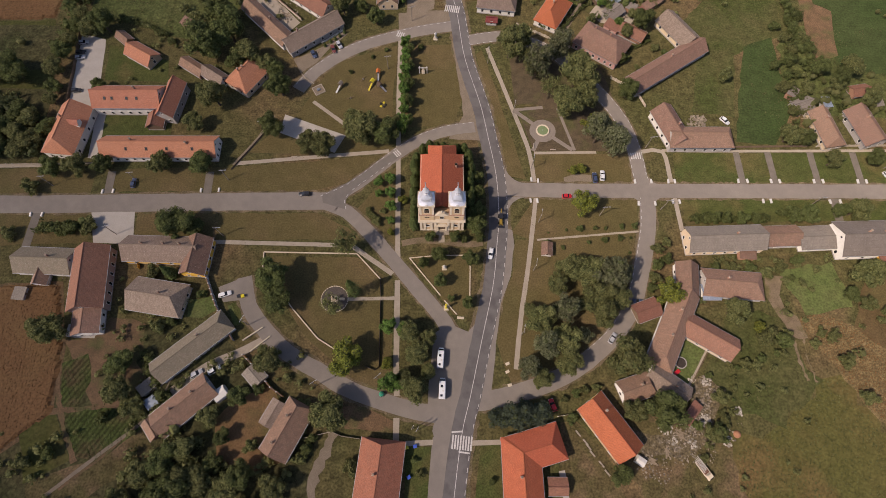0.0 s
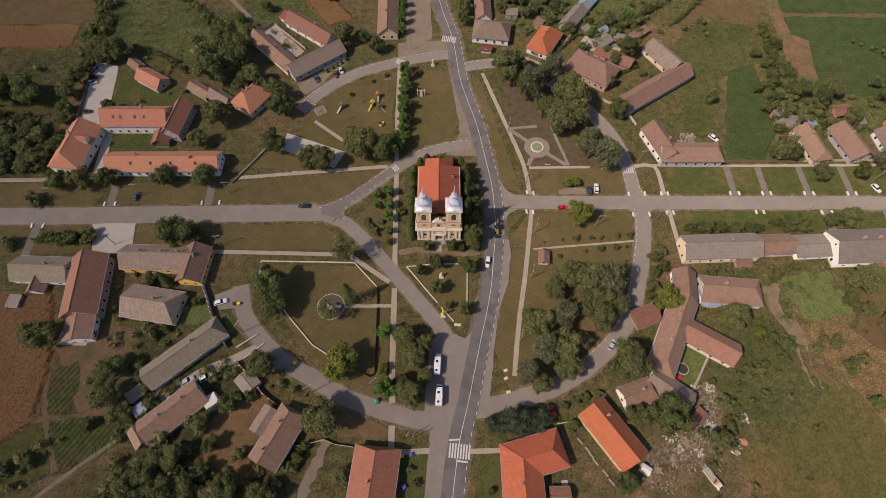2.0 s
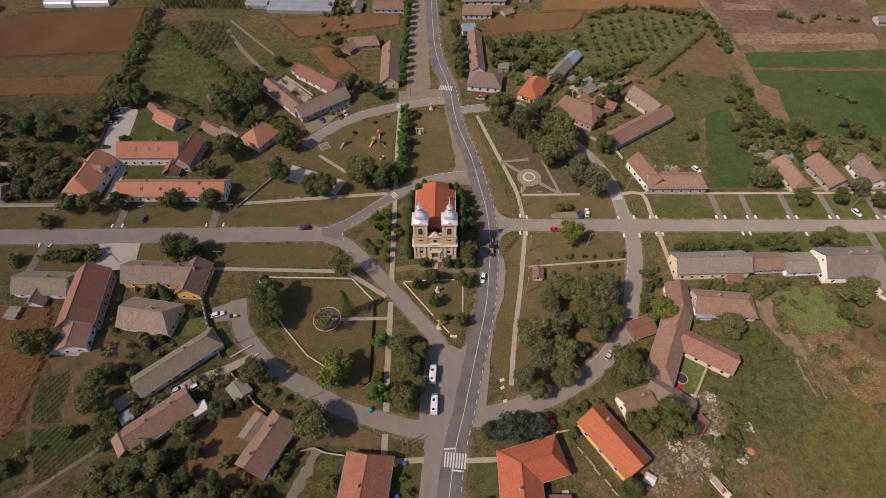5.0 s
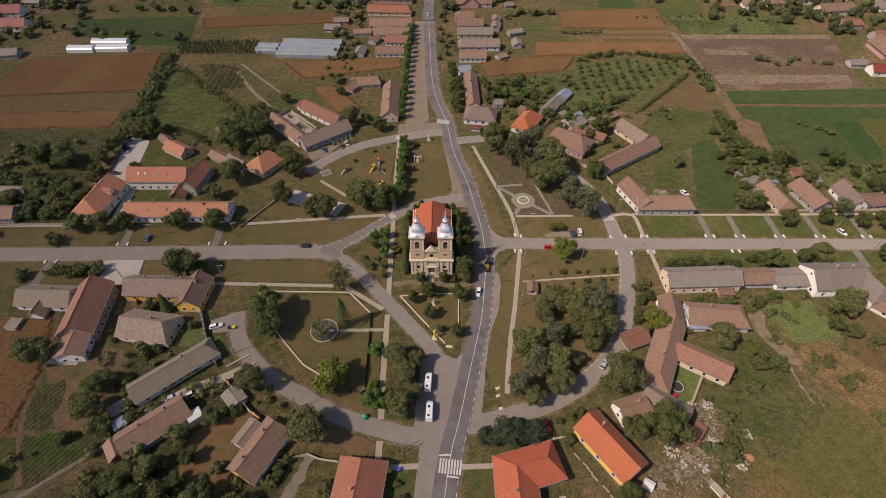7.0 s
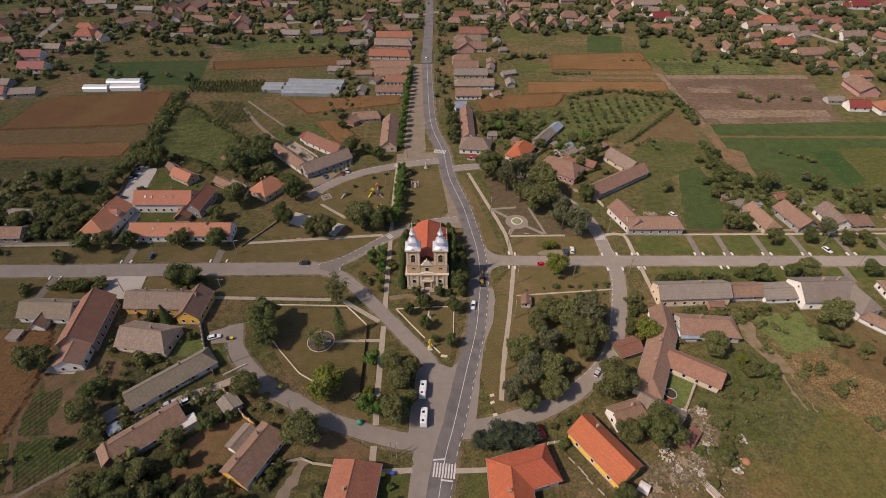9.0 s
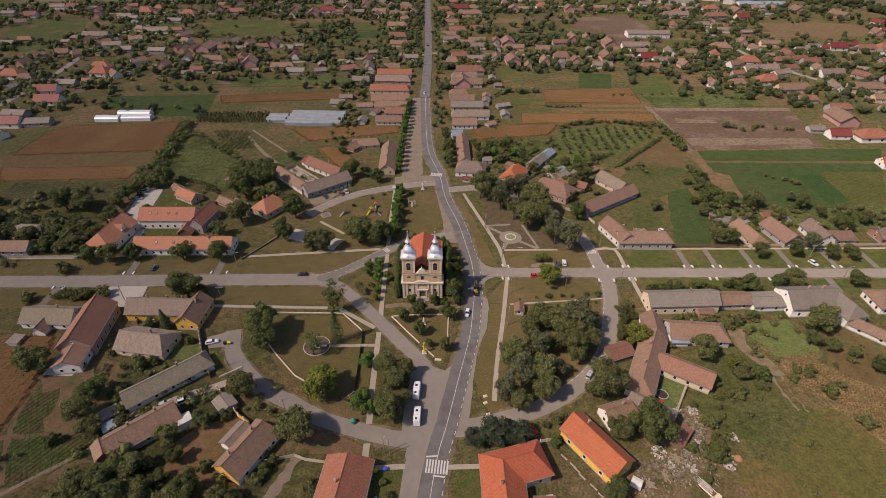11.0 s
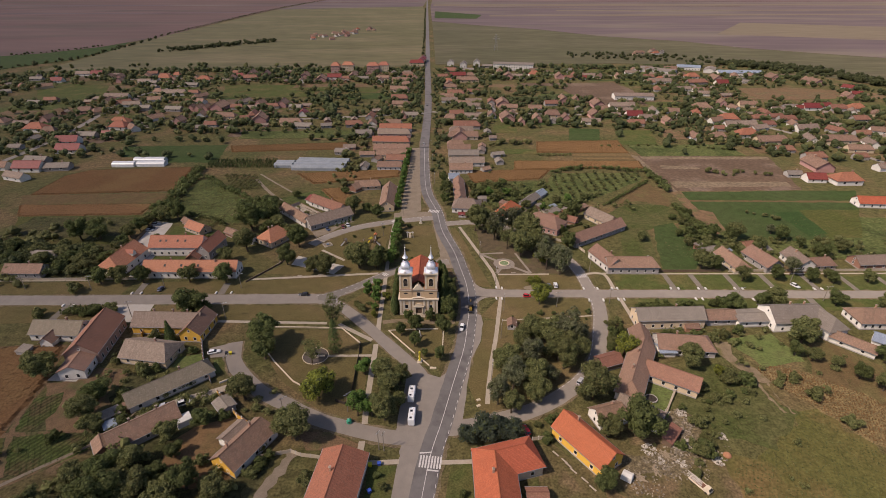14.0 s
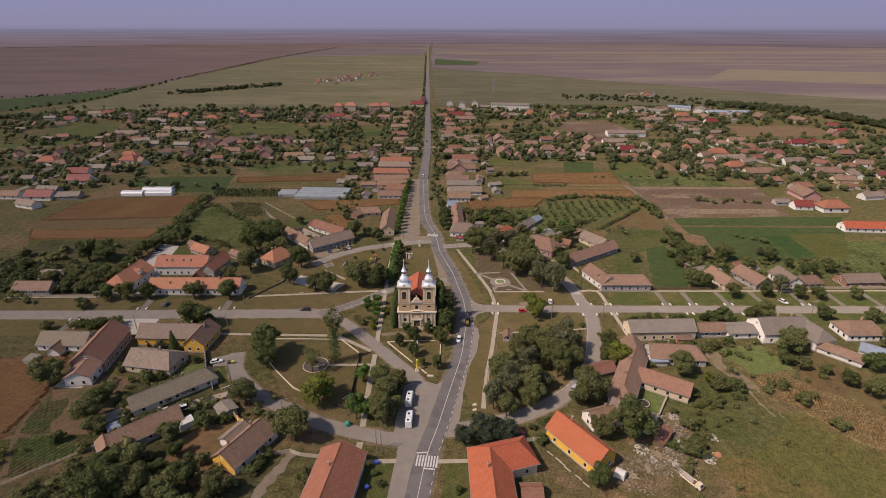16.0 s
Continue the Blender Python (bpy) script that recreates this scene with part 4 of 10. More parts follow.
def window_set(w, h):
    """Meshes of one window: frame with sill and two casements, and its two panes."""
    key = (round(w, 2), round(h, 2))
    if key not in WINDOW:
        t = 0.13
        o, i = [(-w / 2 - t, -h / 2 - t), (w / 2 + t, -h / 2 - t), (w / 2 + t, h / 2 + t), (-w / 2 - t, h / 2 + t)], [(-w / 2, -h / 2), (w / 2, -h / 2), (w / 2, h / 2), (-w / 2, h / 2)]
        vs = [(a, 0.0, b) for a, b in o] + [(a, -0.16 if b < 0 else -0.07, b) for a, b in o] + [(a, -0.07, b) for a, b in i] + [(a, 0.0, b) for a, b in i]
        fs = [(4 * r + k, 4 * r + (k + 1) % 4, 4 * r + 4 + (k + 1) % 4, 4 * r + 4 + k) for r in range(3) for k in range(4)]
        fr = mesh("window_frame", vs, fs, FRAME_WHITE)
        pn = boxes("pane", [(-w / 2, -0.03, -h / 2, w / 2, -0.012, h / 2)], GLASS)
        WINDOW[key] = (fr, pn)
    return WINDOW[key]


def add_window(house, x, y, z, facing, w=1.0, h=1.4):
    fr, pn = window_set(w, h)
    m = Matrix.Translation((x, y, z)) @ Matrix.Rotation(radians(facing), 4, "Z")
    f = part("window", fr, house, m=m)
    part("pane", pn, f)


DOOR = boxes("door", [(-0.5, -0.06, 0, 0.5, 0, 2.05), (-0.62, -0.09, 0, -0.5, 0, 2.17), (0.5, -0.09, 0, 0.62, 0, 2.17), (-0.5, -0.09, 2.05, 0.5, 0, 2.17)], WOOD)
CHIM = {}


def add_chimney(house, x, y, z0, z1, s=0.55):
    key = (round(z1 - z0, 1), s)
    if key not in CHIM:
        h = z1 - z0
        CHIM[key] = (boxes("chimney", [(-s / 2, -s / 2, 0, s / 2, s / 2, h)], STUCCO_CHIM), boxes("cap", [(-s / 2 - 0.1, -s / 2 - 0.1, h - 0.16, s / 2 + 0.1, s / 2 + 0.1, h)], CONCRETE, 0.04))
    c = part("chimney", CHIM[key][0], house, m=Matrix.Translation((x, y, z0)))
    part("cap", CHIM[key][1], c)


def ridge_mesh(x0, x1, z, material):
    vs, fs = [], []
    for x in (x0, x1):
        vs += [(x, -0.16, z - 0.07), (x, -0.1, z + 0.06), (x, 0.1, z + 0.06), (x, 0.16, z - 0.07)]
    fs = [(0, 1, 5, 4), (1, 2, 6, 5), (2, 3, 7, 6), (0, 3, 2, 1), (4, 5, 6, 7)]
    return mesh("ridge", vs, [tuple(reversed(f)) for f in fs], material)


def house(x, y, L, W, rot, eave, rise, roof, wall, label, hip=(0, 0), wins=(0, 0, 0, 0), chimneys=(), win=(0.95, 1.35), door=None, storeys=1, over=0.45, gutter=True, name="house", category="house", skylights=(), plinth=True):
    """A house with its ridge along its own x. wins: windows on the south, north, west and east side of its own frame."""
    h = thing(name, pose(x, y, 0, 0, 0, rot), label, category)
    part("wall", wall_mesh(L, W, eave, rise, wall, hip), h)
    if plinth:
        part("plinth", boxes("plinth", [(-L / 2 - 0.06, -W / 2 - 0.06, -0.3, L / 2 + 0.06, W / 2 + 0.06, 0.45)], GREY_WALL), h)
    part("roof", roof_mesh(L, W, eave, rise, roof, hip, over), h)
    part("ridge", ridge_mesh(-L / 2 - over + hip[0], L / 2 + over - hip[1], eave + rise, roof), h)
    slope = rise / (W / 2)
    if gutter:
        for s in (-1, 1):
            yy, zz = s * (W / 2 + over + 0.06), eave - over * slope - 0.12
            part("gutter", boxes("gutter", [(-L / 2 - over, yy - 0.07, zz - 0.07, L / 2 + over, yy + 0.07, zz + 0.07)], METAL), h)
    for side, n in enumerate(wins):
        if side == 1 and abs((rot + 180) % 360 - 180) < 60:
            continue
        for st in range(storeys):
            z = 1.75 + st * 3.0
            for k in range(n):
                t = (k + 0.5) / n - 0.5
                if side == 0:
                    add_window(h, t * (L - 1), -W / 2, z, 0, *win)
                elif side == 1:
                    add_window(h, t * (L - 1), W / 2, z, 180, *win)
                elif side == 2:
                    add_window(h, -L / 2, t * (W - 1.2), z, -90, *win)
                else:
                    add_window(h, L / 2, t * (W - 1.2), z, 90, *win)
    for side, k in ((2, 0), (3, 1)):
        if wins[side] and not hip[k] and rise > 2.2:
            sx = -1 if side == 2 else 1
            add_window(h, sx * L / 2, 0, eave + rise * 0.35, -90 if sx < 0 else 90, 0.7, 0.8)
    if door is not None:
        d = part("door", DOOR, h, m=Matrix.Translation((door, -W / 2, 0.1)))
    for cx, cy in chimneys:
        zz = eave + rise * (1 - abs(cy) / (W / 2))
        add_chimney(h, cx, cy, zz - 0.6, eave + rise + 0.9)
    for sx, sy in skylights:
        t = abs(sy) / (W / 2)
        z = eave + rise * (1 - t)
        ang = math.degrees(math.atan2(rise, W / 2)) * (1 if sy < 0 else -1)
        me = WINDOW.setdefault("sky", (boxes("skylight", [(-0.5, -0.65, -0.1, 0.5, 0.65, 0.1)], WOOD), boxes("pane", [(-0.38, -0.52, 0.1, 0.38, 0.52, 0.115)], GLASS)))
        f = part("skylight", me[0], h, m=Matrix.Translation((sx, sy, z + 0.05)) @ Matrix.Rotation(radians(ang), 4, "X"))
        part("pane", me[1], f)
    return h


# north-west: school group and farms
house(-151.4, 117.8, 22, 12.5, 84, 4.6, 4.6, SALMON_TILE, WHITE_WALL, "white two-wing school building with hipped salmon roof", (4, 0), (4, 3, 3, 3), ((3, 1),), storeys=1)
house(-129.5, 133, 27, 10.5, 0, 5.6, 4.2, SALMON_TILE, WHITE_WALL, "long white school building with salmon tile roof", (0, 0), (7, 6, 2, 2), ((4, 1.2),), skylights=((-8, -2.6), (-5, -2.6), (1, -2.6), (5, -2.6)))
house(-112.5, 132.5, 17, 7, 82, 5.2, 3.6, SALMON_TILE, GREY_WALL, "grey gabled stair wing of the school", (0, 0), (3, 3, 2, 2))
house(-118, 123.5, 6, 6.5, 90, 2.8, 2.4, BROWN_TILE, WOOD, "small open timber porch with brown tile roof", (0, 0), name="porch", category="porch")
house(-112.7, 110.2, 45, 9.2, 0.2, 4.2, 3.6, SALMON_TILE, WHITE_WALL, "very long white schoolhouse with salmon tile roof", (0, 0), (13, 10, 2, 3), ((-10, 0.8), (12, -0.8)), skylights=((-12, -2.4), (-4, -2.4), (4, -2.4), (14, -2.4)))
house(-130.9, 157.6, 13.4, 7.4, -31, 2.9, 2.8, SALMON_TILE, CREAM_WALL, "small garden building with salmon roof", (0, 0), (4, 2, 1, 1))
house(-141, 167, 7, 4, -40, 2.4, 1.6, OLD_TILE, BRICK_WALL, "low brick shed with old tile roof", name="shed", category="shed")
house(-83.4, 145.7, 14.3, 11.6, 57, 3.8, 4.6, SALMON_TILE, CREAM_WALL, "square cream house with salmon pyramid roof", (5, 4.5), (3, 3, 2, 3), ((0, 0.4), (-2, 1)))
house(-97.2, 146.0, 11, 5.6, -34, 3.2, 2.6, PALE_TILE, WHITE_WALL, "low white wing with bleached tile roof", (0, 0), (2, 2, 1, 1))
house(-107.6, 151.2, 11.5, 4.8, -34, 2.6, 1.7, OLD_TILE, BRICK_WALL, "low brick outbuilding with uneven old tiles", name="outbuilding", category="outbuilding")
house(-57.9, 169.6, 27, 8.6, 37.5, 3.8, 3.6, PALE_TILE, GREY_WALL, "long grey barn with bleached tile roof and arched gate", (0, 0), (6, 0, 2, 2), ((-6, 1),))
house(-78.2, 175.2, 30, 7, -46, 3.4, 2.9, OLD_TILE, WHITE_WALL, "long narrow farm wing with patched old tiles", (0, 0), (4, 3, 2, 1), ((2, 0.8),))
house(-62.5, 190, 27, 8.4, -37, 3.5, 3.4, BROWN_TILE, WHITE_WALL, "long farmhouse wing with reddish tiles", (0, 0), (5, 3, 1, 2), ((3, 0.8),))
house(-74, 199, 8, 6, -37, 3.0, 2.6, RED_SHEET, WHITE_WALL, "small farm building with crimson sheet roof", (2, 0))
house(-26, 203, 34, 9, 92, 3.8, 3.6, OLD_TILE, CREAM_WALL, "long cream street house with clay tile roof", (0, 0), (6, 4, 2, 2), ((6, 0.8), (-5, 0.8)))
house(-42.5, 226, 17, 8, 8, 3.0, 3.0, OLD_TILE, CREAM_WALL, "farm outbuilding with brown clay roof", (0, 2), (3, 2, 1, 1), ((2, 0.6),))
house(-50, 222, 8, 7, 55, 2.8, 2.6, OLD_TILE, BRICK_WALL, "small brick barn with clay roof", name="barn", category="barn")

# north-east
house(24.4, 189, 17, 12, -8, 3.8, 4.2, PALE_TILE, WHITE_WALL, "white corner house with hipped bleached roof", (5, 5), (4, 2, 2, 2), ((1, 1),))
house(20.5, 216, 38, 7, 91, 3.4, 3.0, CLAY_TILE, WHITE_WALL, "long narrow street wing with brown tiles", (0, 0), (5, 4, 1, 1), ((4, 0.6), (-10, 0.6)))
house(17, 240, 7, 6, 10, 3.6, 2.6, BLUE_SHEET, WHITE_WALL, "small white shop with teal sheet roof", (0, 0), (2, 0, 1, 1))
house(49.3, 182, 17, 10.4, 60, 3.6, 4.3, ORANGE_TILE, WHITE_WALL, "white house with bright orange hipped roof", (4.4, 4.4), (3, 3, 2, 2), ((0, 0.8),))
house(65, 199, 16, 6.5, 55, 3.0, 2.4, GREY_ROOF, GREY_WALL, "grey shed with corrugated roof", (0, 0), name="shed", category="shed")
house(74, 212, 9, 6, 55, 2.4, 1.8, BLUE_SHEET, GREY_WALL, "garden tunnel shed with blue-green sheet roof", name="shed", category="shed")
house(69.2, 163.7, 21, 13.5, -35.6, 4.2, 4.6, CLAY_TILE, PINK_WALL, "pink street house with hipped old-tile roof", (5.6, 5.6), (7, 3, 3, 3), ((2, 1.5), (-5, 1)))
house(84, 171, 11, 6, -35, 2.8, 2.0, BROWN_TILE, BRICK_WALL, "brick yard shed with red-brown roof", name="shed", category="shed")
house(77, 183, 8, 6, 40, 2.6, 1.2, GREY_ROOF, GREY_WALL, "low grey sheet-roofed shed", name="shed", category="shed")
house(95.8, 152.4, 40, 8.4, 33.8, 3.4, 3.4, CLAY_TILE, GREY_WALL, "very long grey barn with weathered clay roof", (0, 0), (9, 5, 1, 1), ((2, 0.8),))
house(104, 172, 18, 9.6, -58, 3.4, 3.4, PALE_TILE, CREAM_WALL, "cream barn with bleached tile roof", (0, 0), (3, 2, 1, 1))
house(103.4, 115.4, 25, 9, 0.2, 4.2, 3.4, CLAY_TILE, GREY_WALL, "grey stone-faced house with clay tile roof", (0, 3.6), (6, 4, 0, 2), ())
house(92.6, 121.0, 17.5, 8.8, -70, 4.2, 3.4, CLAY_TILE, WHITE_WALL, "white house wing with tall windows and clay roof", (0, 0), (4, 4, 2, 2), ((2, 1),))
house(156.4, 120.8, 17, 8, 100, 3.2, 3.0, CLAY_TILE, CREAM_WALL, "cream village house with clay tile roof", (2.5, 0), (3, 3, 2, 1), ((3, 0.6),))
house(172.5, 121.7, 17, 10, 104, 3.4, 3.4, CLAY_TILE, GREY_WALL, "grey village house with clay tile roof", (0, 0), (3, 3, 2, 1), ((2, 0.6),))
house(190, 121, 14, 9, 95, 3.6, 3.2, PALE_TILE, WHITE_WALL, "white gabled village house with bleached roof", (0, 0), (3, 3, 2, 1), ((2, 0.6),))
house(200, 119, 11, 8, 5, 3.0, 2.6, OLD_TILE, CREAM_WALL, "cream village house with clay tile roof", (2, 2), (3, 2, 1, 1), ((2, 0.6),))
house(228, 121, 20, 9, 3, 3.0, 2.8, PALE_TILE, BRICK_WALL, "bare brick house with half-repaired roof", (0, 0), (4, 2, 1, 1))
house(150, 133, 8, 5, 20, 2.4, 1.5, GREY_ROOF, GREY_WALL, "low yard shed with grey roof", name="shed", category="shed")
house(176, 140, 7, 5, 10, 2.4, 1.5, BROWN_TILE, BRICK_WALL, "low brick shed with brown roof", name="shed", category="shed")

# east
house(104.6, 71.3, 28, 9.2, 2.3, 4.8, 3.2, GREY_ROOF, CREAM_WALL, "long cream house with arcade and grey roof", (0, 0), (7, 5, 2, 2), ((3, 0.6),))
house(127, 73, 12, 7.5, 2.4, 3.2, 2.2, OLD_TILE, GREY_WALL, "low grey outbuilding with rusty clay roof", (0, 0), (2, 1, 1, 0), name="outbuilding", category="outbuilding")
house(139.3, 72.3, 12.5, 8.5, 3, 3.2, 1.2, GREY_ROOF, WHITE_WALL, "low white outbuilding with flat grey roof", (0, 0), (2, 1, 0, 0), name="outbuilding", category="outbuilding")
house(158, 71.5, 24, 13, 2, 5.0, 4.2, GREY_ROOF, WHITE_WALL, "large white house with grey half-hipped roof", (0, 4), (4, 3, 3, 2), ((-3, 1), (3, 1)))
house(167.6, 65.4, 11, 9.6, 104, 4.6, 3.9, GREY_ROOF, WHITE_WALL, "white house wing with grey hipped roof", (3.4, 0), (1, 2, 2, 0))
house(162.2, 64.2, 3.4, 2.4, 104, 3.6, 0.7, BROWN_TILE, YELLOW_WALL, "bright yellow entrance porch with red-brown roof", (0, 0), (1, 0, 1, 0), name="porch", category="porch", plinth=False, gutter=False)
house(172, 55, 15, 5.5, -47, 2.8, 1.9, OLD_TILE, WHITE_WALL, "low white row of sheds with clay roof", (0, 0), (2, 0, 1, 1), name="shed", category="shed")
house(187, 55, 12, 7, -40, 3.0, 2.0, BLUE_SHEET, WHITE_WALL, "white shed with blue-grey sheet roof", (0, 0), (2, 0, 1, 1), name="shed", category="shed")
house(191, 72, 16, 11, 0, 3.6, 3.6, OLD_TILE, WHITE_WALL, "white veranda house with hipped clay roof", (4, 4), (5, 3, 3, 3), ((1, 1),))
house(221, 72, 17, 10, 0, 3.6, 3.4, OLD_TILE, CREAM_WALL, "cream village house with hipped clay roof", (4, 4), (4, 3, 2, 2), ((1, 1),))
house(88.3, 56, 11, 7.4, 82, 3.8, 3.2, OLD_TILE, WHITE_WALL, "white farmhouse end with steep clay roof", (0, 0), (2, 2, 2, 1), ())
house(80.2, 37.6, 29, 8.6, 62, 4.0, 4.0, CLAY_TILE, WHITE_WALL, "long white farmhouse with steep clay roof", (3, 0), (5, 5, 1, 1), ((6, 1), (-4, 1)))
house(92.5, 35, 18, 8, -32, 3.6, 3.0, PATCHED_TILE, CREAM_WALL, "farm wing with reddish patched clay roof", (0, 0), (4, 3, 1, 2), ())
house(104.4, 54, 21, 9.6, -5, 3.4, 3.4, CLAY_TILE, GREY_WALL, "grey village house with hipped clay roof", (0, 4.2), (4, 3, 2, 2), ((-3, 1),))
house(96.5, 51.2, 6, 5, 0, 2.6, 0.9, BLUE_SHEET, WHITE_WALL, "small lean-to with grey-blue sheet roof", name="lean_to", category="shed")
house(72.5, 44.5, 8.5, 6.2, 20, 2.8, 1.6, BROWN_TILE, WOOD, "open timber shed with red-brown roof", name="shed", category="shed")
house(75.5, 18.8, 14, 7.5, -38, 3.4, 2.8, PALE_TILE, WHITE_WALL, "low white farm wing with mossy roof", (0, 0), (3, 2, 1, 1), ((2, 0.6),))
house(65, 17.6, 11, 7.2, 18, 3.4, 3.0, OLD_TILE, WHITE_WALL, "small white gabled farm building", (0, 2), (2, 2, 1, 1), ((1, 0.6),))

# south
house(54.4, 5.3, 19.6, 9.4, -55, 4.4, 4.0, ORANGE_TILE, YELLOW_WALL, "bright yellow house with orange tile roof", (0, 0), (3, 3, 1, 2), ((-5, 1.2),), over=0.5)
house(25.4, -13.4, 30, 11.4, 91, 4.6, 4.2, ORANGE_TILE, CREAM_WALL, "large house with bright orange tile roof", (0, 4.8), (5, 5, 0, 2), ((4, 1.0),), over=0.6)
house(29.4, -1.4, 18, 10.6, 16, 4.6, 4.0, ORANGE_TILE, CREAM_WALL, "corner wing with bright orange hipped roof", (5.2, 4.6), (3, 3, 0, 2), (), over=0.6)
house(36.5, -12.5, 5.5, 4.5, 0, 2.8, 1.2, BROWN_TILE, CREAM_WALL, "small porch with brown roof", name="porch", category="porch")
house(-20.4, -14, 30, 13.4, 84, 4.0, 4.6, RUST_TILE, CREAM_WALL, "long village house with rust-coloured tile roof", (0, 1.8), (5, 5, 1, 2), ((5, 1.2),))
gabled = house(-50.3, 4.2, 17.5, 9.2, 63.5, 3.6, 3.8, OLD_TILE, WHITE_WALL, "white house with yellow gable and clay tile roof", (0, 1.5), (3, 3, 2, 1), ((-5, 1.2), (4, 1.2)))
part("gable_front", mesh("gable_front", [(px, py, pz) for px in (-8.81, -8.74) for py, pz in ((-4.62, 0.45), (4.62, 0.45), (4.62, 3.55), (0, 7.3), (-4.62, 3.55))], [(4, 3, 2, 1, 0), (5, 6, 7, 8, 9)] + [(i, (i + 1) % 5, 5 + (i + 1) % 5, 5 + i) for i in range(5)], YELLOW_WALL), gabled, "bright yellow rendered gable")
house(-55.5, 9, 8, 5, 63.5, 3.0, 1.4, PALE_TILE, WHITE_WALL, "low side wing with bleached tiles", name="lean_to", category="shed")
house(-85.5, 11.7, 20, 8.8, 42.3, 3.2, 3.2, OLD_TILE, GREY_WALL, "grey farmhouse with worn clay roof", (0, 0), (3, 3, 1, 2), ((-3, 0.8), (5, 0.8)))
house(-94.5, 4.5, 6, 4.5, 130, 2.6, 1.4, OLD_TILE, BRICK_WALL, "small brick shed with clay roof", name="shed", category="shed")
house(-86.2, 31.2, 28, 8, 41.4, 3.2, 3.0, MOSS_TILE, WHITE_WALL, "long white farmhouse with mossy bleached roof", (0, 3), (5, 4, 1, 1), ((4, 0.8),))
house(-101.5, 48.5, 19, 11.5, -9, 3.4, 3.8, PALE_TILE, CREAM_WALL, "low farmhouse with bleached hipped roof", (0, 3.5), (3, 3, 1, 2), ((2, 1.0),))
house(-103, 66.5, 27, 9.4, -1.5, 4.2, 3.8, PALE_TILE, YELLOW_WALL, "yellow street house with mossy bleached roof", (0, 0), (4, 4, 1, 1), ((-6, 0.8), (2, 0.8), (8, 0.8)))
house(-90.2, 64, 14, 8.6, 86, 4.2, 3.6, OLD_TILE, YELLOW_WALL, "yellow gabled wing with clay tile roof", (0, 0), (3, 3, 2, 2), ())
house(-126.6, 55, 23, 12, 97, 5.4, 4.6, BROWN_TILE, DUSK_WALL, "tall dull-pink building with dark brown tile roof", (0, 0), (6, 5, 2, 2), (), win=(0.9, 1.9))
house(-124.3, 39.7, 9, 9, 97, 4.2, 2.2, CLAY_TILE, WHITE_WALL, "white annex with low salmon roof", (0, 0), (2, 2, 2, 0))
house(-145.2, 62, 20, 9.4, -2, 3.6, 3.4, MOSS_TILE, WHITE_WALL, "white village house with lumpy bleached roof", (0, 0), (4, 3, 1, 1), ((3, 0.8),))
house(-146, 56.5, 6, 5, 88, 2.6, 2.2, OLD_TILE, WHITE_WALL, "small white porch wing with old tiles", name="porch", category="porch")
house(-193.7, 108.9, 18, 8, 0, 3.4, 2.8, OLD_TILE, GREY_WALL, "grey street house with clay roof", (0, 0), (4, 2, 1, 1), ((2, 0.8),))
house(-63.5, 21.5, 6, 5, -45, 2.6, 0.8, GREY_ROOF, GREY_WALL, "small grey flat shed", name="shed", category="shed")
house(-194.9, 124.0, 13, 7, -4, 2.8, 2.6, GREY_ROOF, GREY_WALL, "grey barn among dark trees", (0, 0), (2, 0, 0, 0), name="barn", category="barn")

# street houses up the main road, end-on to it, with yard buildings behind
SR = random.Random(12)
for y, L, roof, wall in ((266, 20, OLD_TILE, WHITE_WALL), (282, 15, BROWN_TILE, WHITE_WALL), (293, 24, OLD_TILE, CREAM_WALL), (308, 29, CLAY_TILE, CREAM_WALL), (332, 32, RUST_TILE, CREAM_WALL), (356, 30, PALE_TILE, PINK_WALL), (375, 30, RUST_TILE, WHITE_WALL)):
    house(-20 - L / 2 + SR.uniform(-1.5, 1), y, L, SR.uniform(8, 9.6), SR.uniform(-3, 1), SR.uniform(3.2, 4.0), SR.uniform(2.8, 3.6), roof, wall, "long street house set end-on to the main road", (0, SR.choice((0, 3))), (5, 3, 1, 2), ((L * 0.2, 0.8), (-L * 0.25, 0.8)))
    if y not in (308, 332):
        house(-26 - L - SR.uniform(2, 8), y + SR.uniform(-4, 4), SR.uniform(7, 12), 6, SR.uniform(-10, 100), 2.6, 1.8, SR.choice((GREY_ROOF, OLD_TILE, PALE_TILE)), GREY_WALL, "low yard shed behind the street house", name="shed", category="shed")
for y, L, roof, wall in ((259, 17, OLD_TILE, WHITE_WALL), (276, 27, PALE_TILE, WHITE_WALL), (294, 24, GREY_ROOF, CREAM_WALL), (309, 18, OLD_TILE, WHITE_WALL), (322, 13, OLD_TILE, PINK_WALL), (349, 27, OLD_TILE, CREAM_WALL), (366, 22, PALE_TILE, GREY_WALL)):
    house(13.5 + L / 2 + SR.uniform(-1, 1.5), y, L, SR.uniform(8, 9.8), SR.uniform(-1, 3), SR.uniform(3.2, 4.0), SR.uniform(2.8, 3.6), roof, wall, "long street house set end-on to the main road", (SR.choice((0, 3)), 0), (5, 3, 2, 1), ((L * 0.2, 0.8),))
    house(21 + L + SR.uniform(2, 9), y + SR.uniform(-4, 4), SR.uniform(6, 11), 5.6, SR.uniform(0, 100), 2.6, 1.6, SR.choice((GREY_ROOF, OLD_TILE, PALE_TILE)), GREY_WALL, "low yard shed behind the street house", name="shed", category="shed")

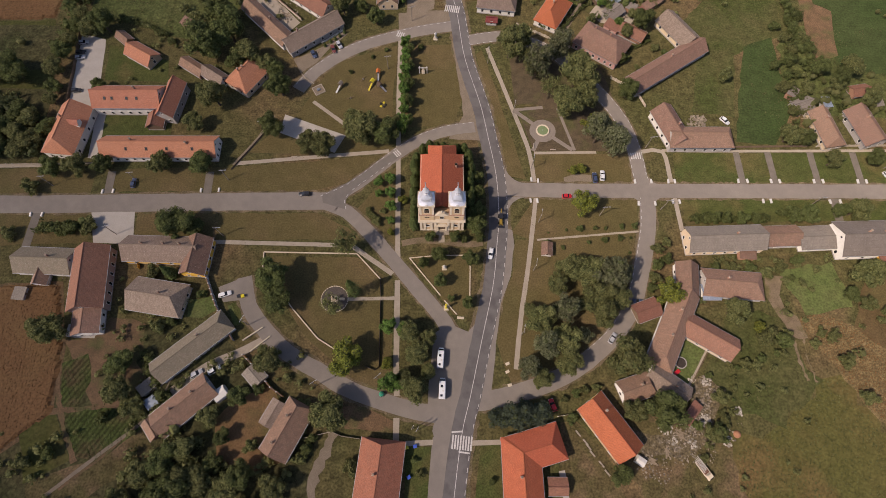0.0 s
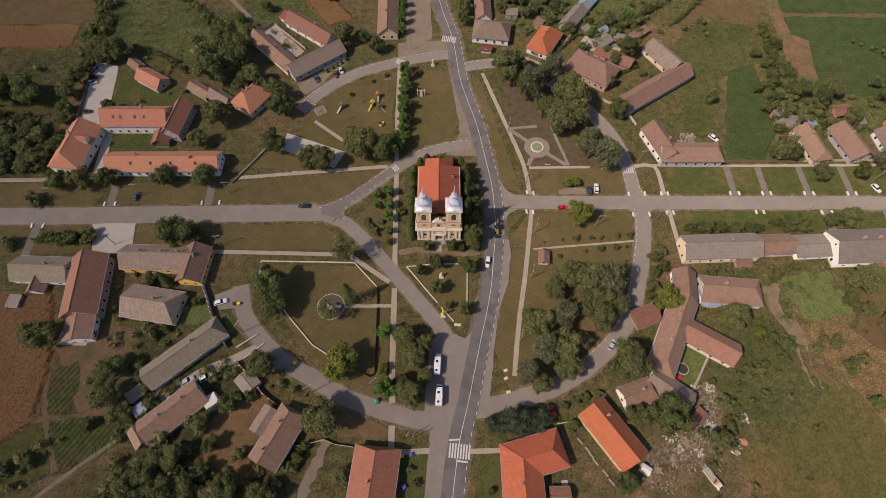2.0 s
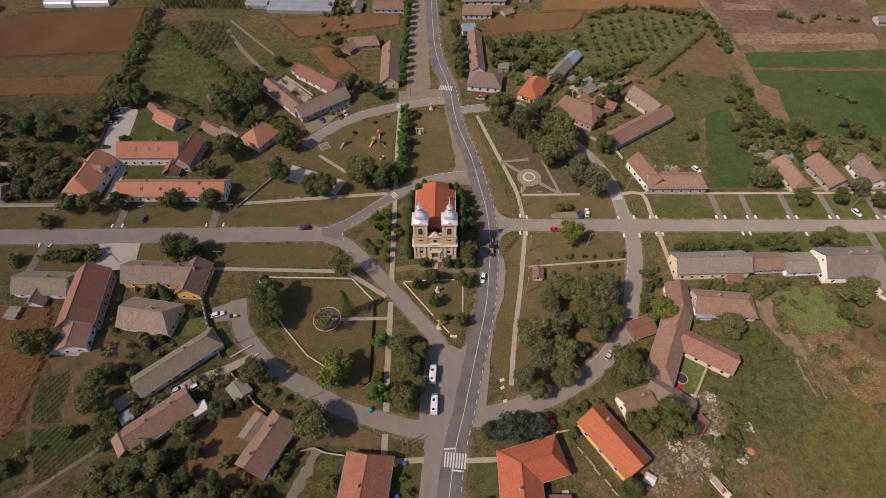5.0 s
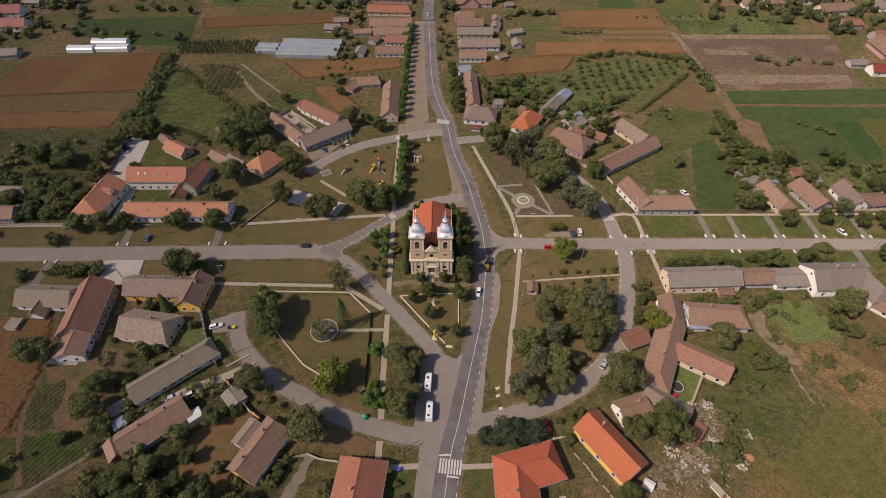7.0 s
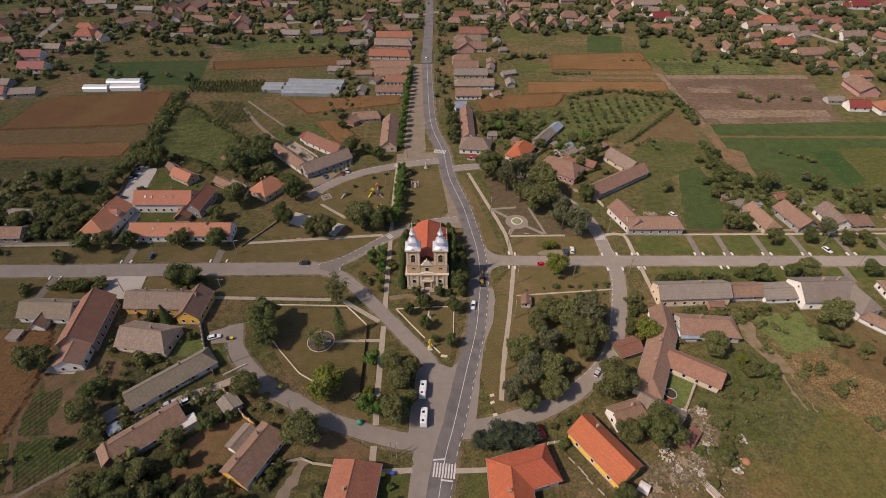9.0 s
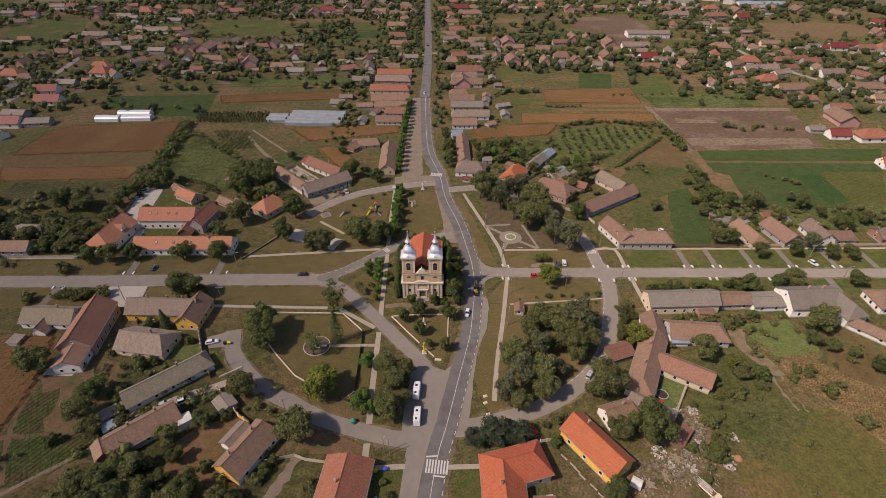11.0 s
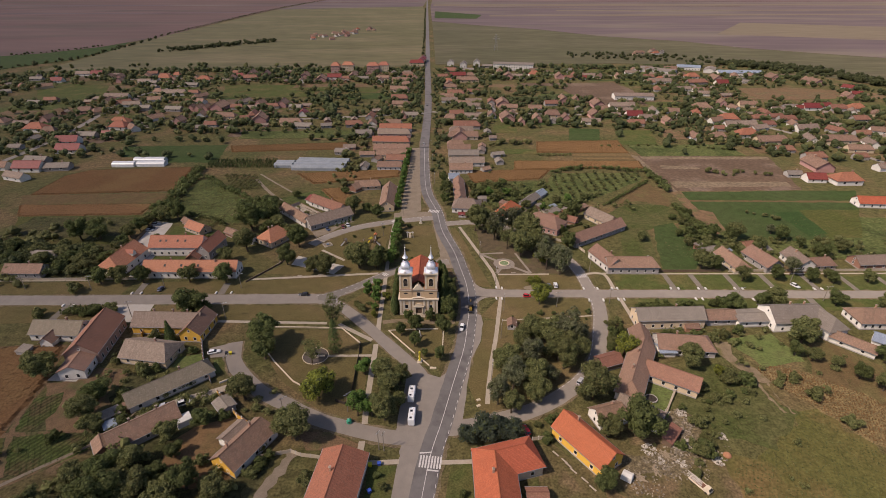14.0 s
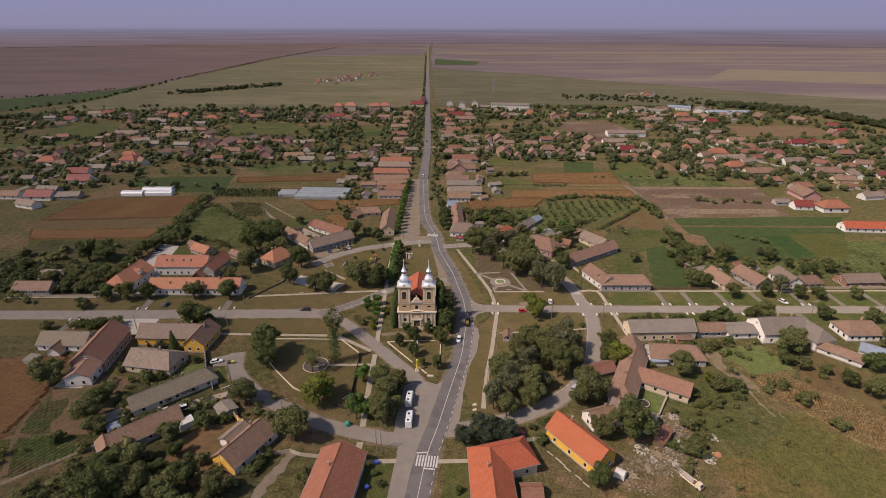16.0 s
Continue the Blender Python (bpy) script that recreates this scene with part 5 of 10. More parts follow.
# greenhouses
POLY = surface("translucent_film", (0.55, 0.56, 0.56), (0.45, 0.46, 0.47), 0.3, 3.0, 0.35, 0.0, grain=0.12, spec=0.5)
POLY_GREY = surface("dusty_grey_film", (0.27, 0.29, 0.30), (0.20, 0.22, 0.235), 0.25, 3.0, 0.5, 0.0, grain=0.2, spec=0.3)


def greenhouse(x, y, L, W, rot, bays, label, film=POLY):
    g = thing("greenhouse", pose(x, y, 0, 0, 0, rot), label, "greenhouse")
    for k in range(bays):
        w = W / bays
        y0 = -W / 2 + (k + 0.5) * w
        vs, fs = [], []
        for i, xx in enumerate((-L / 2, L / 2)):
            for j in range(9):
                a = math.pi * j / 8
                vs.append((xx, y0 - math.cos(a) * w / 2, 1.4 + math.sin(a) * w * 0.32 if 0 < j < 8 else 0))
        fs = [(j, j + 1, j + 10, j + 9) for j in range(8)] + [tuple(range(8, -1, -1)), tuple(range(9, 18))]
        part("cover", mesh("cover", vs, [tuple(reversed(f)) for f in fs], film), g)
        part("hoop", boxes("hoop", [(xx - 0.06, y0 - w / 2, 0, xx + 0.06, y0 - w / 2 + 0.1, 1.5) for xx in [(-L / 2 + i * L / 8) for i in range(9)]], METAL), g)
    return g


greenhouse(-236.6, 271.5, 17, 7, 0, 1, "low shining plastic-film greenhouse tunnel")
greenhouse(-216.2, 273, 21, 7, 2, 1, "low shining plastic-film greenhouse tunnel")
greenhouse(-222, 282, 24, 7, 0, 1, "low shining plastic-film greenhouse tunnel")
greenhouse(-85, 273, 40, 24, -3, 4, "wide grey multi-bay plastic greenhouse", POLY_GREY)
greenhouse(-113, 273, 14, 12, -3, 2, "grey plastic greenhouse beside the larger one", POLY_GREY)

# ---- church ----
def church(x, y):
    c = thing("church", pose(x, y, 0), "baroque twin-towered church with silver domes and orange roof", "church")
    nave_w, nave_l, eave, rise = 15.4, 26, 10.6, 5.6
    part("nave_wall", boxes("nave_wall", [(-nave_w / 2, 2.0, -0.3, nave_w / 2, nave_l, eave)], CHURCH_WALL), c)
    part("plinth", boxes("plinth", [(-nave_w / 2 - 0.15, 1.8, -0.3, nave_w / 2 + 0.15, nave_l + 0.15, 0.8)], STONE_TRIM), c)
    part("eaves_cornice", boxes("eaves_cornice", [(-nave_w / 2 - 0.35, 2.2, eave - 0.7, nave_w / 2 + 0.35, nave_l + 0.35, eave - 0.1)], STONE_TRIM), c)
    rm = roof_mesh(nave_l - 2.6, nave_w, eave, rise, ORANGE_TILE, (0, 3.2), 0.55)
    part("roof", rm, c, "bright orange tile roof", Matrix.Translation((0, 1.5 + nave_l / 2, 0)) @ Matrix.Rotation(radians(90), 4, "Z"))
    part("ridge", ridge_mesh(-nave_l / 2 + 2, nave_l / 2 - 4.4, eave + rise, ORANGE_TILE), c, m=Matrix.Translation((0, 1.5 + nave_l / 2, 0)) @ Matrix.Rotation(radians(90), 4, "Z"))
    # apse with a lower roof
    part("apse_wall", boxes("apse_wall", [(-4.9, nave_l - 0.5, -0.3, 4.9, nave_l + 4.2, 10.0)], CHURCH_WALL), c)
    part("apse_roof", roof_mesh(9, 10.0, 10.0, 4.6, ORANGE_TILE, (0, 3.6), 0.45), c, "orange tile roof of the apse", Matrix.Translation((0, nave_l + 0.2, 0)) @ Matrix.Rotation(radians(90), 4, "Z"))
    for s in (-1, 1):
        for k in range(4):
            add_window(c, s * nave_w / 2, 6.5 + k * 5.0, 6.2, 90 * s, 1.5, 3.4)
            part("buttress", boxes("buttress", [(-0.3, -0.45, -0.3, 0.3, 0.45, 9.6)], STONE_TRIM), c, m=Matrix.Translation((s * (nave_w / 2 + 0.15), 4.2 + k * 5.0, 0)))
    add_chimney(c, 5.2, 20.2, 12.0, 14.2, 0.8)
    # facade between and under the towers
    part("facade_wall", boxes("facade_wall", [(-8.1, -0.2, -0.3, 8.1, 4.6, 8.0), (-2.8, 0.2, 8.0, 2.8, 3.0, 12.4)], CHURCH_WALL), c)
    part("base_course", boxes("base_course", [(-8.3, -0.42, -0.3, 8.3, 4.7, 1.0)], STONE_TRIM, 0.08), c)
    part("cornice", boxes("cornice", [(-8.5, -0.65, 7.7, 8.5, 4.9, 8.05), (-8.7, -0.85, 8.05, 8.7, 5.0, 8.4)], STONE_TRIM, 0.08), c)
    part("parapet", boxes("parapet", [(-2.9, -0.05, 12.2, 2.9, 0.9, 12.8)], STONE_TRIM, 0.08), c)
    for x0 in (-7.75, -6.4, -3.9, -2.4, 2.4, 3.9, 6.4, 7.75):
        part("pilaster", boxes("pilaster", [(-0.42, -0.26, 1.0, 0.42, 0.1, 7.7), (-0.52, -0.34, 1.0, 0.52, 0.1, 1.5), (-0.52, -0.34, 7.1, 0.52, 0.1, 7.7)], STONE_TRIM), c, m=Matrix.Translation((x0, -0.2, 0)))
    # central gable over the door
    v = [(-2.6, -0.3, 12.8), (2.6, -0.3, 12.8), (1.5, -0.3, 13.8), (0.9, -0.3, 14.9), (-0.9, -0.3, 14.9), (-1.5, -0.3, 13.8)]
    vs = v + [(a, 0.7, z) for a, _, z in v]
    part("gable", mesh("gable", vs, [(0, 1, 2, 3, 4, 5), (11, 10, 9, 8, 7, 6)] + [(i, i + 6, (i + 1) % 6 + 6, (i + 1) % 6) for i in range(6)], STONE_TRIM), c)
    part("finial", lathe("finial", [(0.35, 14.9), (0.4, 15.1), (0.12, 15.4), (0.25, 15.8), (0.05, 16.3)], STONE_TRIM, 10), c, m=Matrix.Translation((0, 0.2, 0)))
    # portal
    part("portal", boxes("portal", [(-1.9, -0.75, 0.0, -1.3, -0.2, 4.1), (1.3, -0.75, 0.0, 1.9, -0.2, 4.1), (-2.1, -0.85, 4.1, 2.1, -0.2, 4.6), (-2.3, -1.0, 4.6, 2.3, -0.2, 4.85)], STONE_TRIM), c)
    part("door", boxes("door", [(-1.3, -0.3, 0.0, 1.3, -0.21, 4.1), (-0.04, -0.34, 0.1, 0.04, -0.3, 4.0)], WOOD), c, "dark wooden double door")
    part("steps", boxes("steps", [(-2.8, -2.2, -0.1, 2.8, -0.4, 0.16), (-2.5, -1.7, 0.16, 2.5, -0.4, 0.32), (-2.2, -1.2, 0.32, 2.2, -0.4, 0.48)], CONCRETE), c)
    arch = [(math.cos(math.pi * k / 10) * 1.6, math.sin(math.pi * k / 10) * 0.9) for k in range(11)]
    av = [(a, -0.45, 5.0 + b) for a, b in arch] + [(a, -0.18, 5.0 + b) for a, b in arch]
    part("lunette", mesh("lunette", av, [tuple(range(11)), tuple(range(21, 10, -1))] + [(i + 1, i, i + 11, i + 12) for i in range(10)], STONE_TRIM), c)
    add_window(c, 0, 0.2, 10.3, 0, 1.3, 1.9)
    for r0, r1, y0, name in ((2.9, 2.35, -0.75, "pediment_arch"), (2.35, 0.05, -0.5, "pediment_field")):
        bow = [(math.cos(math.pi * k / 12), math.sin(math.pi * k / 12) * 0.26) for k in range(13)]
        pv = [(a * r0, y0, 8.35 + b * r0) for a, b in bow] + [(a * r1, y0, 8.35 + b * r1) for a, b in bow] + [(a * r0, 0.25, 8.35 + b * r0) for a, b in bow]
        part(name, mesh(name, pv, [(i, i + 1, i + 14, i + 13) for i in range(12)] + [(i + 1, i, i + 26, i + 27) for i in range(12)], STONE_TRIM if r1 > 1 else CHURCH_WALL), c)
    for s in (-1, 1):
        add_window(c, s * 5.2, -0.2, 4.2, 0, 1.2, 1.7)
    # two towers
    for s in (-1, 1):
        tx = s * 5.35
        t = part("tower", boxes("tower", [(-2.55, -2.55, 8.0, 2.55, 2.55, 12.5), (-2.45, -2.45, 12.5, 2.45, 2.45, 20.4)], CHURCH_WALL), c, m=Matrix.Translation((tx, 2.6, 0)))
        part("string_course", boxes("string_course", [(-2.8, -2.8, 12.3, 2.8, 2.8, 12.9)], STONE_TRIM, 0.1), t)
        part("tiled_ledge", boxes("tiled_ledge", [(-2.85, -2.85, 12.9, 2.85, 2.85, 13.05)], STUCCO_CHIM, 0.06), t, "thin ledge of red tiles")
        part("top_cornice", boxes("top_cornice", [(-2.75, -2.75, 19.8, 2.75, 2.75, 20.2), (-3.05, -3.05, 20.2, 3.05, 3.05, 20.75)], STONE_TRIM, 0.12), t)
        for dx in (-1, 1):
            for dy in (-1, 1):
                part("corner_pilaster", boxes("corner_pilaster", [(-0.38, -0.38, 12.9, 0.38, 0.38, 19.8), (-0.46, -0.46, 19.1, 0.46, 0.46, 19.8)], STONE_TRIM), t, m=Matrix.Translation((dx * 2.2, dy * 2.2, 0)))
        for ang in (0, 90, 180, 270):
            r = Matrix.Rotation(radians(ang), 4, "Z")
            bell = [(math.cos(math.pi * k / 8) * 0.85, 17.2 + math.sin(math.pi * k / 8) * 0.85) for k in range(9)] + [(-0.85, 14.4), (0.85, 14.4)]
            n = len(bell)
            bv = [(a, -2.52, b) for a, b in bell] + [(a, -2.4, b) for a, b in bell]
            w = part("belfry_window", mesh("belfry_window", bv, [tuple(reversed(range(n)))] + [(i, (i + 1) % n, (i + 1) % n + n, i + n) for i in range(n)], GLASS), t, "dark arched louvred belfry opening", r)
            big = [(a * 1.3, (b - 17.2) * (1.3 if b > 17.2 else 1.06) + 17.2) for a, b in bell]
            fv = [(a, -2.56, b) for a, b in bell] + [(a, -2.56, b) for a, b in big] + [(a, -2.44, b) for a, b in big]
            ff = [(i, (i + 1) % n, (i + 1) % n + n, i + n) for i in range(n)] + [(i + n, (i + 1) % n + n, (i + 1) % n + 2 * n, i + 2 * n) for i in range(n)]
            part("surround", mesh("surround", fv, ff, STONE_TRIM), w)
            part("louvre", boxes("louvre", [(-0.8, -2.56, 14.5 + 0.45 * k, 0.8, -2.5, 14.6 + 0.45 * k) for k in range(6)], WOOD), w)
            segm = [(math.cos(math.pi * k / 8) * 0.9, 10.6 + math.sin(math.pi * k / 8) * 0.6) for k in range(9)]
            sv = [(a, -2.62, b) for a, b in segm] + [(a, -2.5, b) for a, b in segm]
            part("lunette_window", mesh("lunette_window", sv, [tuple(reversed(range(9)))] + [(i, i + 1, i + 10, i + 9) for i in range(8)], GLASS), t, m=r)
        # sheet-metal onion helm: square base flowing into eight ribs
        d = part("dome", lathe("dome", [(3.0, 20.7), (2.95, 20.9), (2.3, 21.3), (1.86, 21.7), (1.76, 22.0), (1.95, 22.5), (2.0, 23.0), (1.86, 23.6), (1.46, 24.2), (1.02, 24.7), (0.8, 25.1)], SILVER, 16, False, 0.5), t, "silver sheet-metal onion dome")
        part("lantern", lathe("lantern", [(0.82, 25.1), (1.05, 25.2), (1.05, 25.35), (0.7, 25.45), (0.7, 26.4), (1.08, 26.5), (1.22, 26.7), (1.15, 27.05), (0.85, 27.4)], SILVER, 8, False), d)
        for k in range(8):
            part("lantern_opening", boxes("lantern_opening", [(-0.16, -0.72, 25.55, 0.16, -0.62, 26.3)], GLASS), d, m=Matrix.Rotation(radians(22.5 + 45 * k), 4, "Z"))
            part("rib", ribbon_up([(2.7, 21.08), (1.95, 21.7), (1.84, 22.0), (2.06, 22.95), (1.9, 23.6), (0.85, 25.0)]), d, m=Matrix.Rotation(radians(22.5 + 45 * k), 4, "Z"))
        part("spire", lathe("spire", [(0.85, 27.4), (0.5, 28.2), (0.3, 29.2), (0.15, 30.4), (0.05, 31.3)], SILVER, 8, False), d)
        part("orb", lathe("orb", [(0.02, 31.15), (0.2, 31.3), (0.24, 31.45), (0.2, 31.6), (0.02, 31.75)], SILVER, 10), d)
        part("cross", boxes("cross", [(-0.05, -0.05, 31.7, 0.05, 0.05, 32.8), (-0.32, -0.04, 32.25, 0.32, 0.04, 32.35)], METAL), d)
        # clock face over the belfry
        part("clock_face", lathe("clock_face", [(0.55, 0.0), (0.55, 0.12), (0.45, 0.16)], FRAME_WHITE, 16, False), t, m=Matrix.Translation((0, -2.95, 21.3)) @ Matrix.Rotation(radians(90), 4, "X"))
    return c


def ribbon_up(profile):
    """A thin seam standing on a dome's curve."""
    vs, fs = [], []
    for r, z in profile:
        vs += [(r - 0.1, -0.05, z), (r + 0.06, -0.05, z), (r + 0.06, 0.05, z), (r - 0.1, 0.05, z)]
    for i in range(len(profile) - 1):
        n = 4 * i
        fs += [(n + a, n + (a + 1) % 4, n + 4 + (a + 1) % 4, n + 4 + a) for a in range(4)]
    return mesh("rib", vs, fs, SILVER)


church(-0.4, 76.4)

# ---- trees ----
def icosphere(sub):
    bm = bmesh.new()
    bmesh.ops.create_icosphere(bm, subdivisions=sub, radius=1.0)
    v = np.array([p.co[:] for p in bm.verts])
    f = [tuple(q.index for q in p.verts) for p in bm.faces]
    bm.free()
    return v, f


ICO1 = icosphere(1)


def leaf_quads(rng, centres, normals, size, spread=0.6):
    """Bent leaf clumps at the given places, turned roughly outwards."""
    n = len(centres)
    nn = normals + rng.normal(0, spread, (n, 3))
    nn /= np.linalg.norm(nn, axis=1)[:, None]
    ref = rng.normal(0, 1, (n, 3))
    u = np.cross(nn, ref)
    u /= np.linalg.norm(u, axis=1)[:, None]
    w = np.cross(nn, u)
    s = size * rng.uniform(0.55, 1.35, (n, 1))
    k = rng.uniform(0.5, 1.0, (n, 1))
    bend = nn * s * rng.uniform(-0.3, 0.45, (n, 1))
    q = np.stack([centres - u * s + bend * 0.4, centres - w * s * k - bend * 0.3, centres + u * s + bend, centres + w * s * k - bend * 0.3], axis=1)
    return q.reshape(-1, 3)


def leaf_tips(rng, centres, normals, size, spread=0.6):
    """Three-cornered leaf clumps at the given places, turned roughly outwards."""
    n = len(centres)
    nn = normals + rng.normal(0, spread, (n, 3))
    nn /= np.linalg.norm(nn, axis=1)[:, None]
    u = np.cross(nn, rng.normal(0, 1, (n, 3)))
    u /= np.linalg.norm(u, axis=1)[:, None]
    w = np.cross(nn, u)
    s = size * rng.uniform(0.6, 1.4, (n, 1))
    k = rng.uniform(0.6, 1.1, (n, 1))
    q = np.stack([centres - u * s, centres + u * s * 0.6 - w * s * k, centres + u * s * 0.5 + w * s * k + nn * s * rng.uniform(-0.3, 0.4, (n, 1))], axis=1)
    return q.reshape(-1, 3)


def crown_mesh(seed, lobes, shape, leaf_n, leaf_size, material, core=0.78):
    """A crown of overlapping leafy lobes, about 1 wide in radius, from z 0 up."""
    rng = np.random.default_rng(seed)
    cs, rs = [], []
    for _ in range(lobes):
        d = rng.normal(0, 1, 3)
        d /= np.linalg.norm(d)
        rad = rng.uniform(0.4, 0.86)
        cs.append(np.array([d[0] * rad, d[1] * rad, d[2] * rad * shape + shape]))
        rs.append(rng.uniform(0.17, 0.40))
    cs.append(np.array([0, 0, shape * 0.95]))
    rs.append(0.55)
    vs, fs, base = [], [], 0
    for c, r in zip(cs, rs):
        v = ICO1[0] * (1 + rng.normal(0, 0.12, (len(ICO1[0]), 1))) * r * core * np.array([1, 1, 0.9 * min(1.4, shape)]) + c
        vs.append(v)
        fs += [tuple(i + base for i in f) for f in ICO1[1]]
        base += len(v)
    core_faces = len(fs)
    weight = np.array(rs) ** 2
    pick = rng.choice(len(cs), leaf_n, p=weight / weight.sum())
    d = rng.normal(0, 1, (leaf_n, 3))
    d[:, 2] += 0.25
    d /= np.linalg.norm(d, axis=1)[:, None]
    C, Rr = np.array(cs)[pick], np.array(rs)[pick][:, None]
    pos = C + d * Rr * rng.uniform(0.78, 1.12, (leaf_n, 1)) * np.array([1, 1, min(1.4, shape)])
    q = leaf_tips(rng, pos, d, leaf_size, 0.45)
    vs.append(q)
    fs += [(base + 3 * i, base + 3 * i + 1, base + 3 * i + 2) for i in range(leaf_n)]
    me = mesh("crown", np.concatenate(vs), fs, material)
    # painted inner shade on the core lumps, seen through gaps between leaves
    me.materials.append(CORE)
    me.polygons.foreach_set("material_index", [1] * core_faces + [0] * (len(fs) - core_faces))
    return me


def limb(vs, fs, p, q, r0, r1, sides=6):
    d = (q - p).normalized()
    u = d.orthogonal().normalized()
    w = d.cross(u)
    n = len(vs)
    for c, r in ((p, r0), (q, r1)):
        for k in range(sides):
            a = 2 * math.pi * k / sides
            vs.append(tuple(c + u * math.cos(a) * r + w * math.sin(a) * r))
    fs += [(n + k, n + (k + 1) % sides, n + sides + (k + 1) % sides, n + sides + k) for k in range(sides)]


def trunk_mesh(seed, height, shape):
    """A tapered, slightly bent trunk with limbs that reach into the crown."""
    rng = random.Random(seed)
    vs, fs = [], []
    a, b = Vector((0, 0, -0.15)), Vector((rng.uniform(-0.05, 0.05), rng.uniform(-0.05, 0.05), height))
    limb(vs, fs, a, b, 0.09, 0.06, 8)
    t = Vector((rng.uniform(-0.1, 0.1), rng.uniform(-0.1, 0.1), height + shape * 0.8))
    limb(vs, fs, b, t, 0.06, 0.025, 7)
    for k in range(6):
        g = k * 1.05 + rng.uniform(-0.3, 0.3)
        s = b.lerp(t, rng.uniform(0.0, 0.5))
        e = s + Vector((math.cos(g) * 0.6, math.sin(g) * 0.6, rng.uniform(0.3, 0.7) * shape))
        limb(vs, fs, s, e, 0.035, 0.012, 5)
    return mesh("trunk", vs, fs, BARK)


TREES = {}


def tree_kind(key, count, lobes, shape, leaf_n, leaf_size, material, trunk_h, label, name="tree", category="tree", core=0.78):
    TREES[key] = []
    for k in range(count):
        t = thing(name, Matrix.Translation((0, 0, -500)), label, category)
        part("trunk", trunk_mesh(k + len(key) * 7, trunk_h, shape), t)
        part("crown", crown_mesh(k * 17 + len(key), lobes, shape, leaf_n, leaf_size, material, core), t, m=Matrix.Translation((0, 0, trunk_h * 0.9)))
        TREES[key].append(t)


tree_kind("olive", 5, 30, 0.85, 5000, 0.056, LEAF_OLIVE, 0.42, "broad olive-green deciduous tree in leaf")
tree_kind("dark", 5, 30, 0.9, 5000, 0.056, LEAF_DARK, 0.40, "dense dark-green deciduous tree in leaf")
tree_kind("greyleaf", 3, 26, 1.0, 3200, 0.06, LEAF_GREY, 0.5, "tall grey-green tree with an open crown", core=0.55)
tree_kind("blue", 2, 34, 0.9, 4200, 0.06, LEAF_BLUE, 0.35, "dark bluish-green tree with ragged crown", core=0.6)
tree_kind("fresh", 3, 18, 0.95, 2600, 0.07, LEAF_GREEN, 0.4, "small fresh-green clipped park tree")
tree_kind("yellow", 3, 24, 0.9, 4000, 0.058, LEAF_YELLOW, 0.38, "yellow-green leafy tree turning early")
tree_kind("sparse", 3, 16, 0.95, 1300, 0.05, LEAF_OLIVE, 0.5, "thin half-bare tree with open crown", core=0.4)
tree_kind("bush", 3, 15, 0.7, 1500, 0.085, LEAF_OLIVE, 0.05, "low rounded olive-green garden shrub", "bush", "bush")
tree_kind("darkbush", 3, 15, 0.7, 1500, 0.085, LEAF_DARK, 0.05, "low dense dark-green garden shrub", "bush", "bush")


def conifer_mesh(seed, taper, leaf_n, leaf_size, core=0.8):
    rng = np.random.default_rng(seed)
    z = rng.uniform(0.0, 1.0, leaf_n) ** 0.8
    rad = taper(z) * rng.uniform(0.72, 1.1, leaf_n)
    a = rng.uniform(0, 2 * math.pi, leaf_n)
    nrm = np.stack([np.cos(a), np.sin(a), np.full(leaf_n, 0.35)], axis=1)
    pos = np.stack([np.cos(a) * rad, np.sin(a) * rad, z * 4.0], axis=1)
    q = leaf_tips(rng, pos, nrm, leaf_size, 0.5)
    vs, fs = [], []
    prof = [(float(taper(np.array([h]))[0]) * core, h * 4.0) for h in (0.0, 0.15, 0.35, 0.6, 0.85, 0.98)]
    for r, h in prof:
        for k in range(8):
            vs.append((r * math.cos(k * math.pi / 4), r * math.sin(k * math.pi / 4), h))
    for i in range(len(prof) - 1):
        fs += [(i * 8 + k, i * 8 + (k + 1) % 8, i * 8 + 8 + (k + 1) % 8, i * 8 + 8 + k) for k in range(8)]
    cn = len(fs)
    base = len(vs)
    vs += [tuple(p) for p in q]
    fs += [(base + 3 * i, base + 3 * i + 1, base + 3 * i + 2) for i in range(leaf_n)]
    me = mesh("crown", vs, fs, LEAF_CONIFER)
    # the inner body takes the painted crown shade, the needles their own colour
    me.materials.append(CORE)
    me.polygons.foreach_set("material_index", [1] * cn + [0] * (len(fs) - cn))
    return me


def conifer_kind(key, count, taper, label, leaf_n=1900, leaf_size=0.105, core=0.8):
    TREES[key] = []
    for k in range(count):
        t = thing("conifer", Matrix.Translation((0, 0, -500)), label, "conifer")
        part("trunk", trunk_mesh(k + 40, 0.3, 0.6), t)
        part("crown", conifer_mesh(k + 90, taper, leaf_n, leaf_size, core), t, m=Matrix.Translation((0, 0, 0.15)))
        TREES[key].append(t)


conifer_kind("column", 3, lambda z: 0.95 * np.sqrt(np.clip(1 - z ** 3, 0.0, 1)) * (0.7 + 0.3 * np.minimum(1, z * 5)), "tall dark columnar cypress beside the church")
conifer_kind("spruce", 2, lambda z: 0.08 + 1.1 * (1 - z) * (0.85 + 0.15 * np.sin(z * 40)), "dark green spruce in a garden", 1900)
conifer_kind("larch", 1, lambda z: 0.1 + 1.0 * np.minimum(1, z * 3 + 0.2) * (1 - z) ** 0.7 * (0.75 + 0.25 * np.sin(z * 46)), "tall thin half-bare conifer in the park", 1300, 0.085, 0.12)


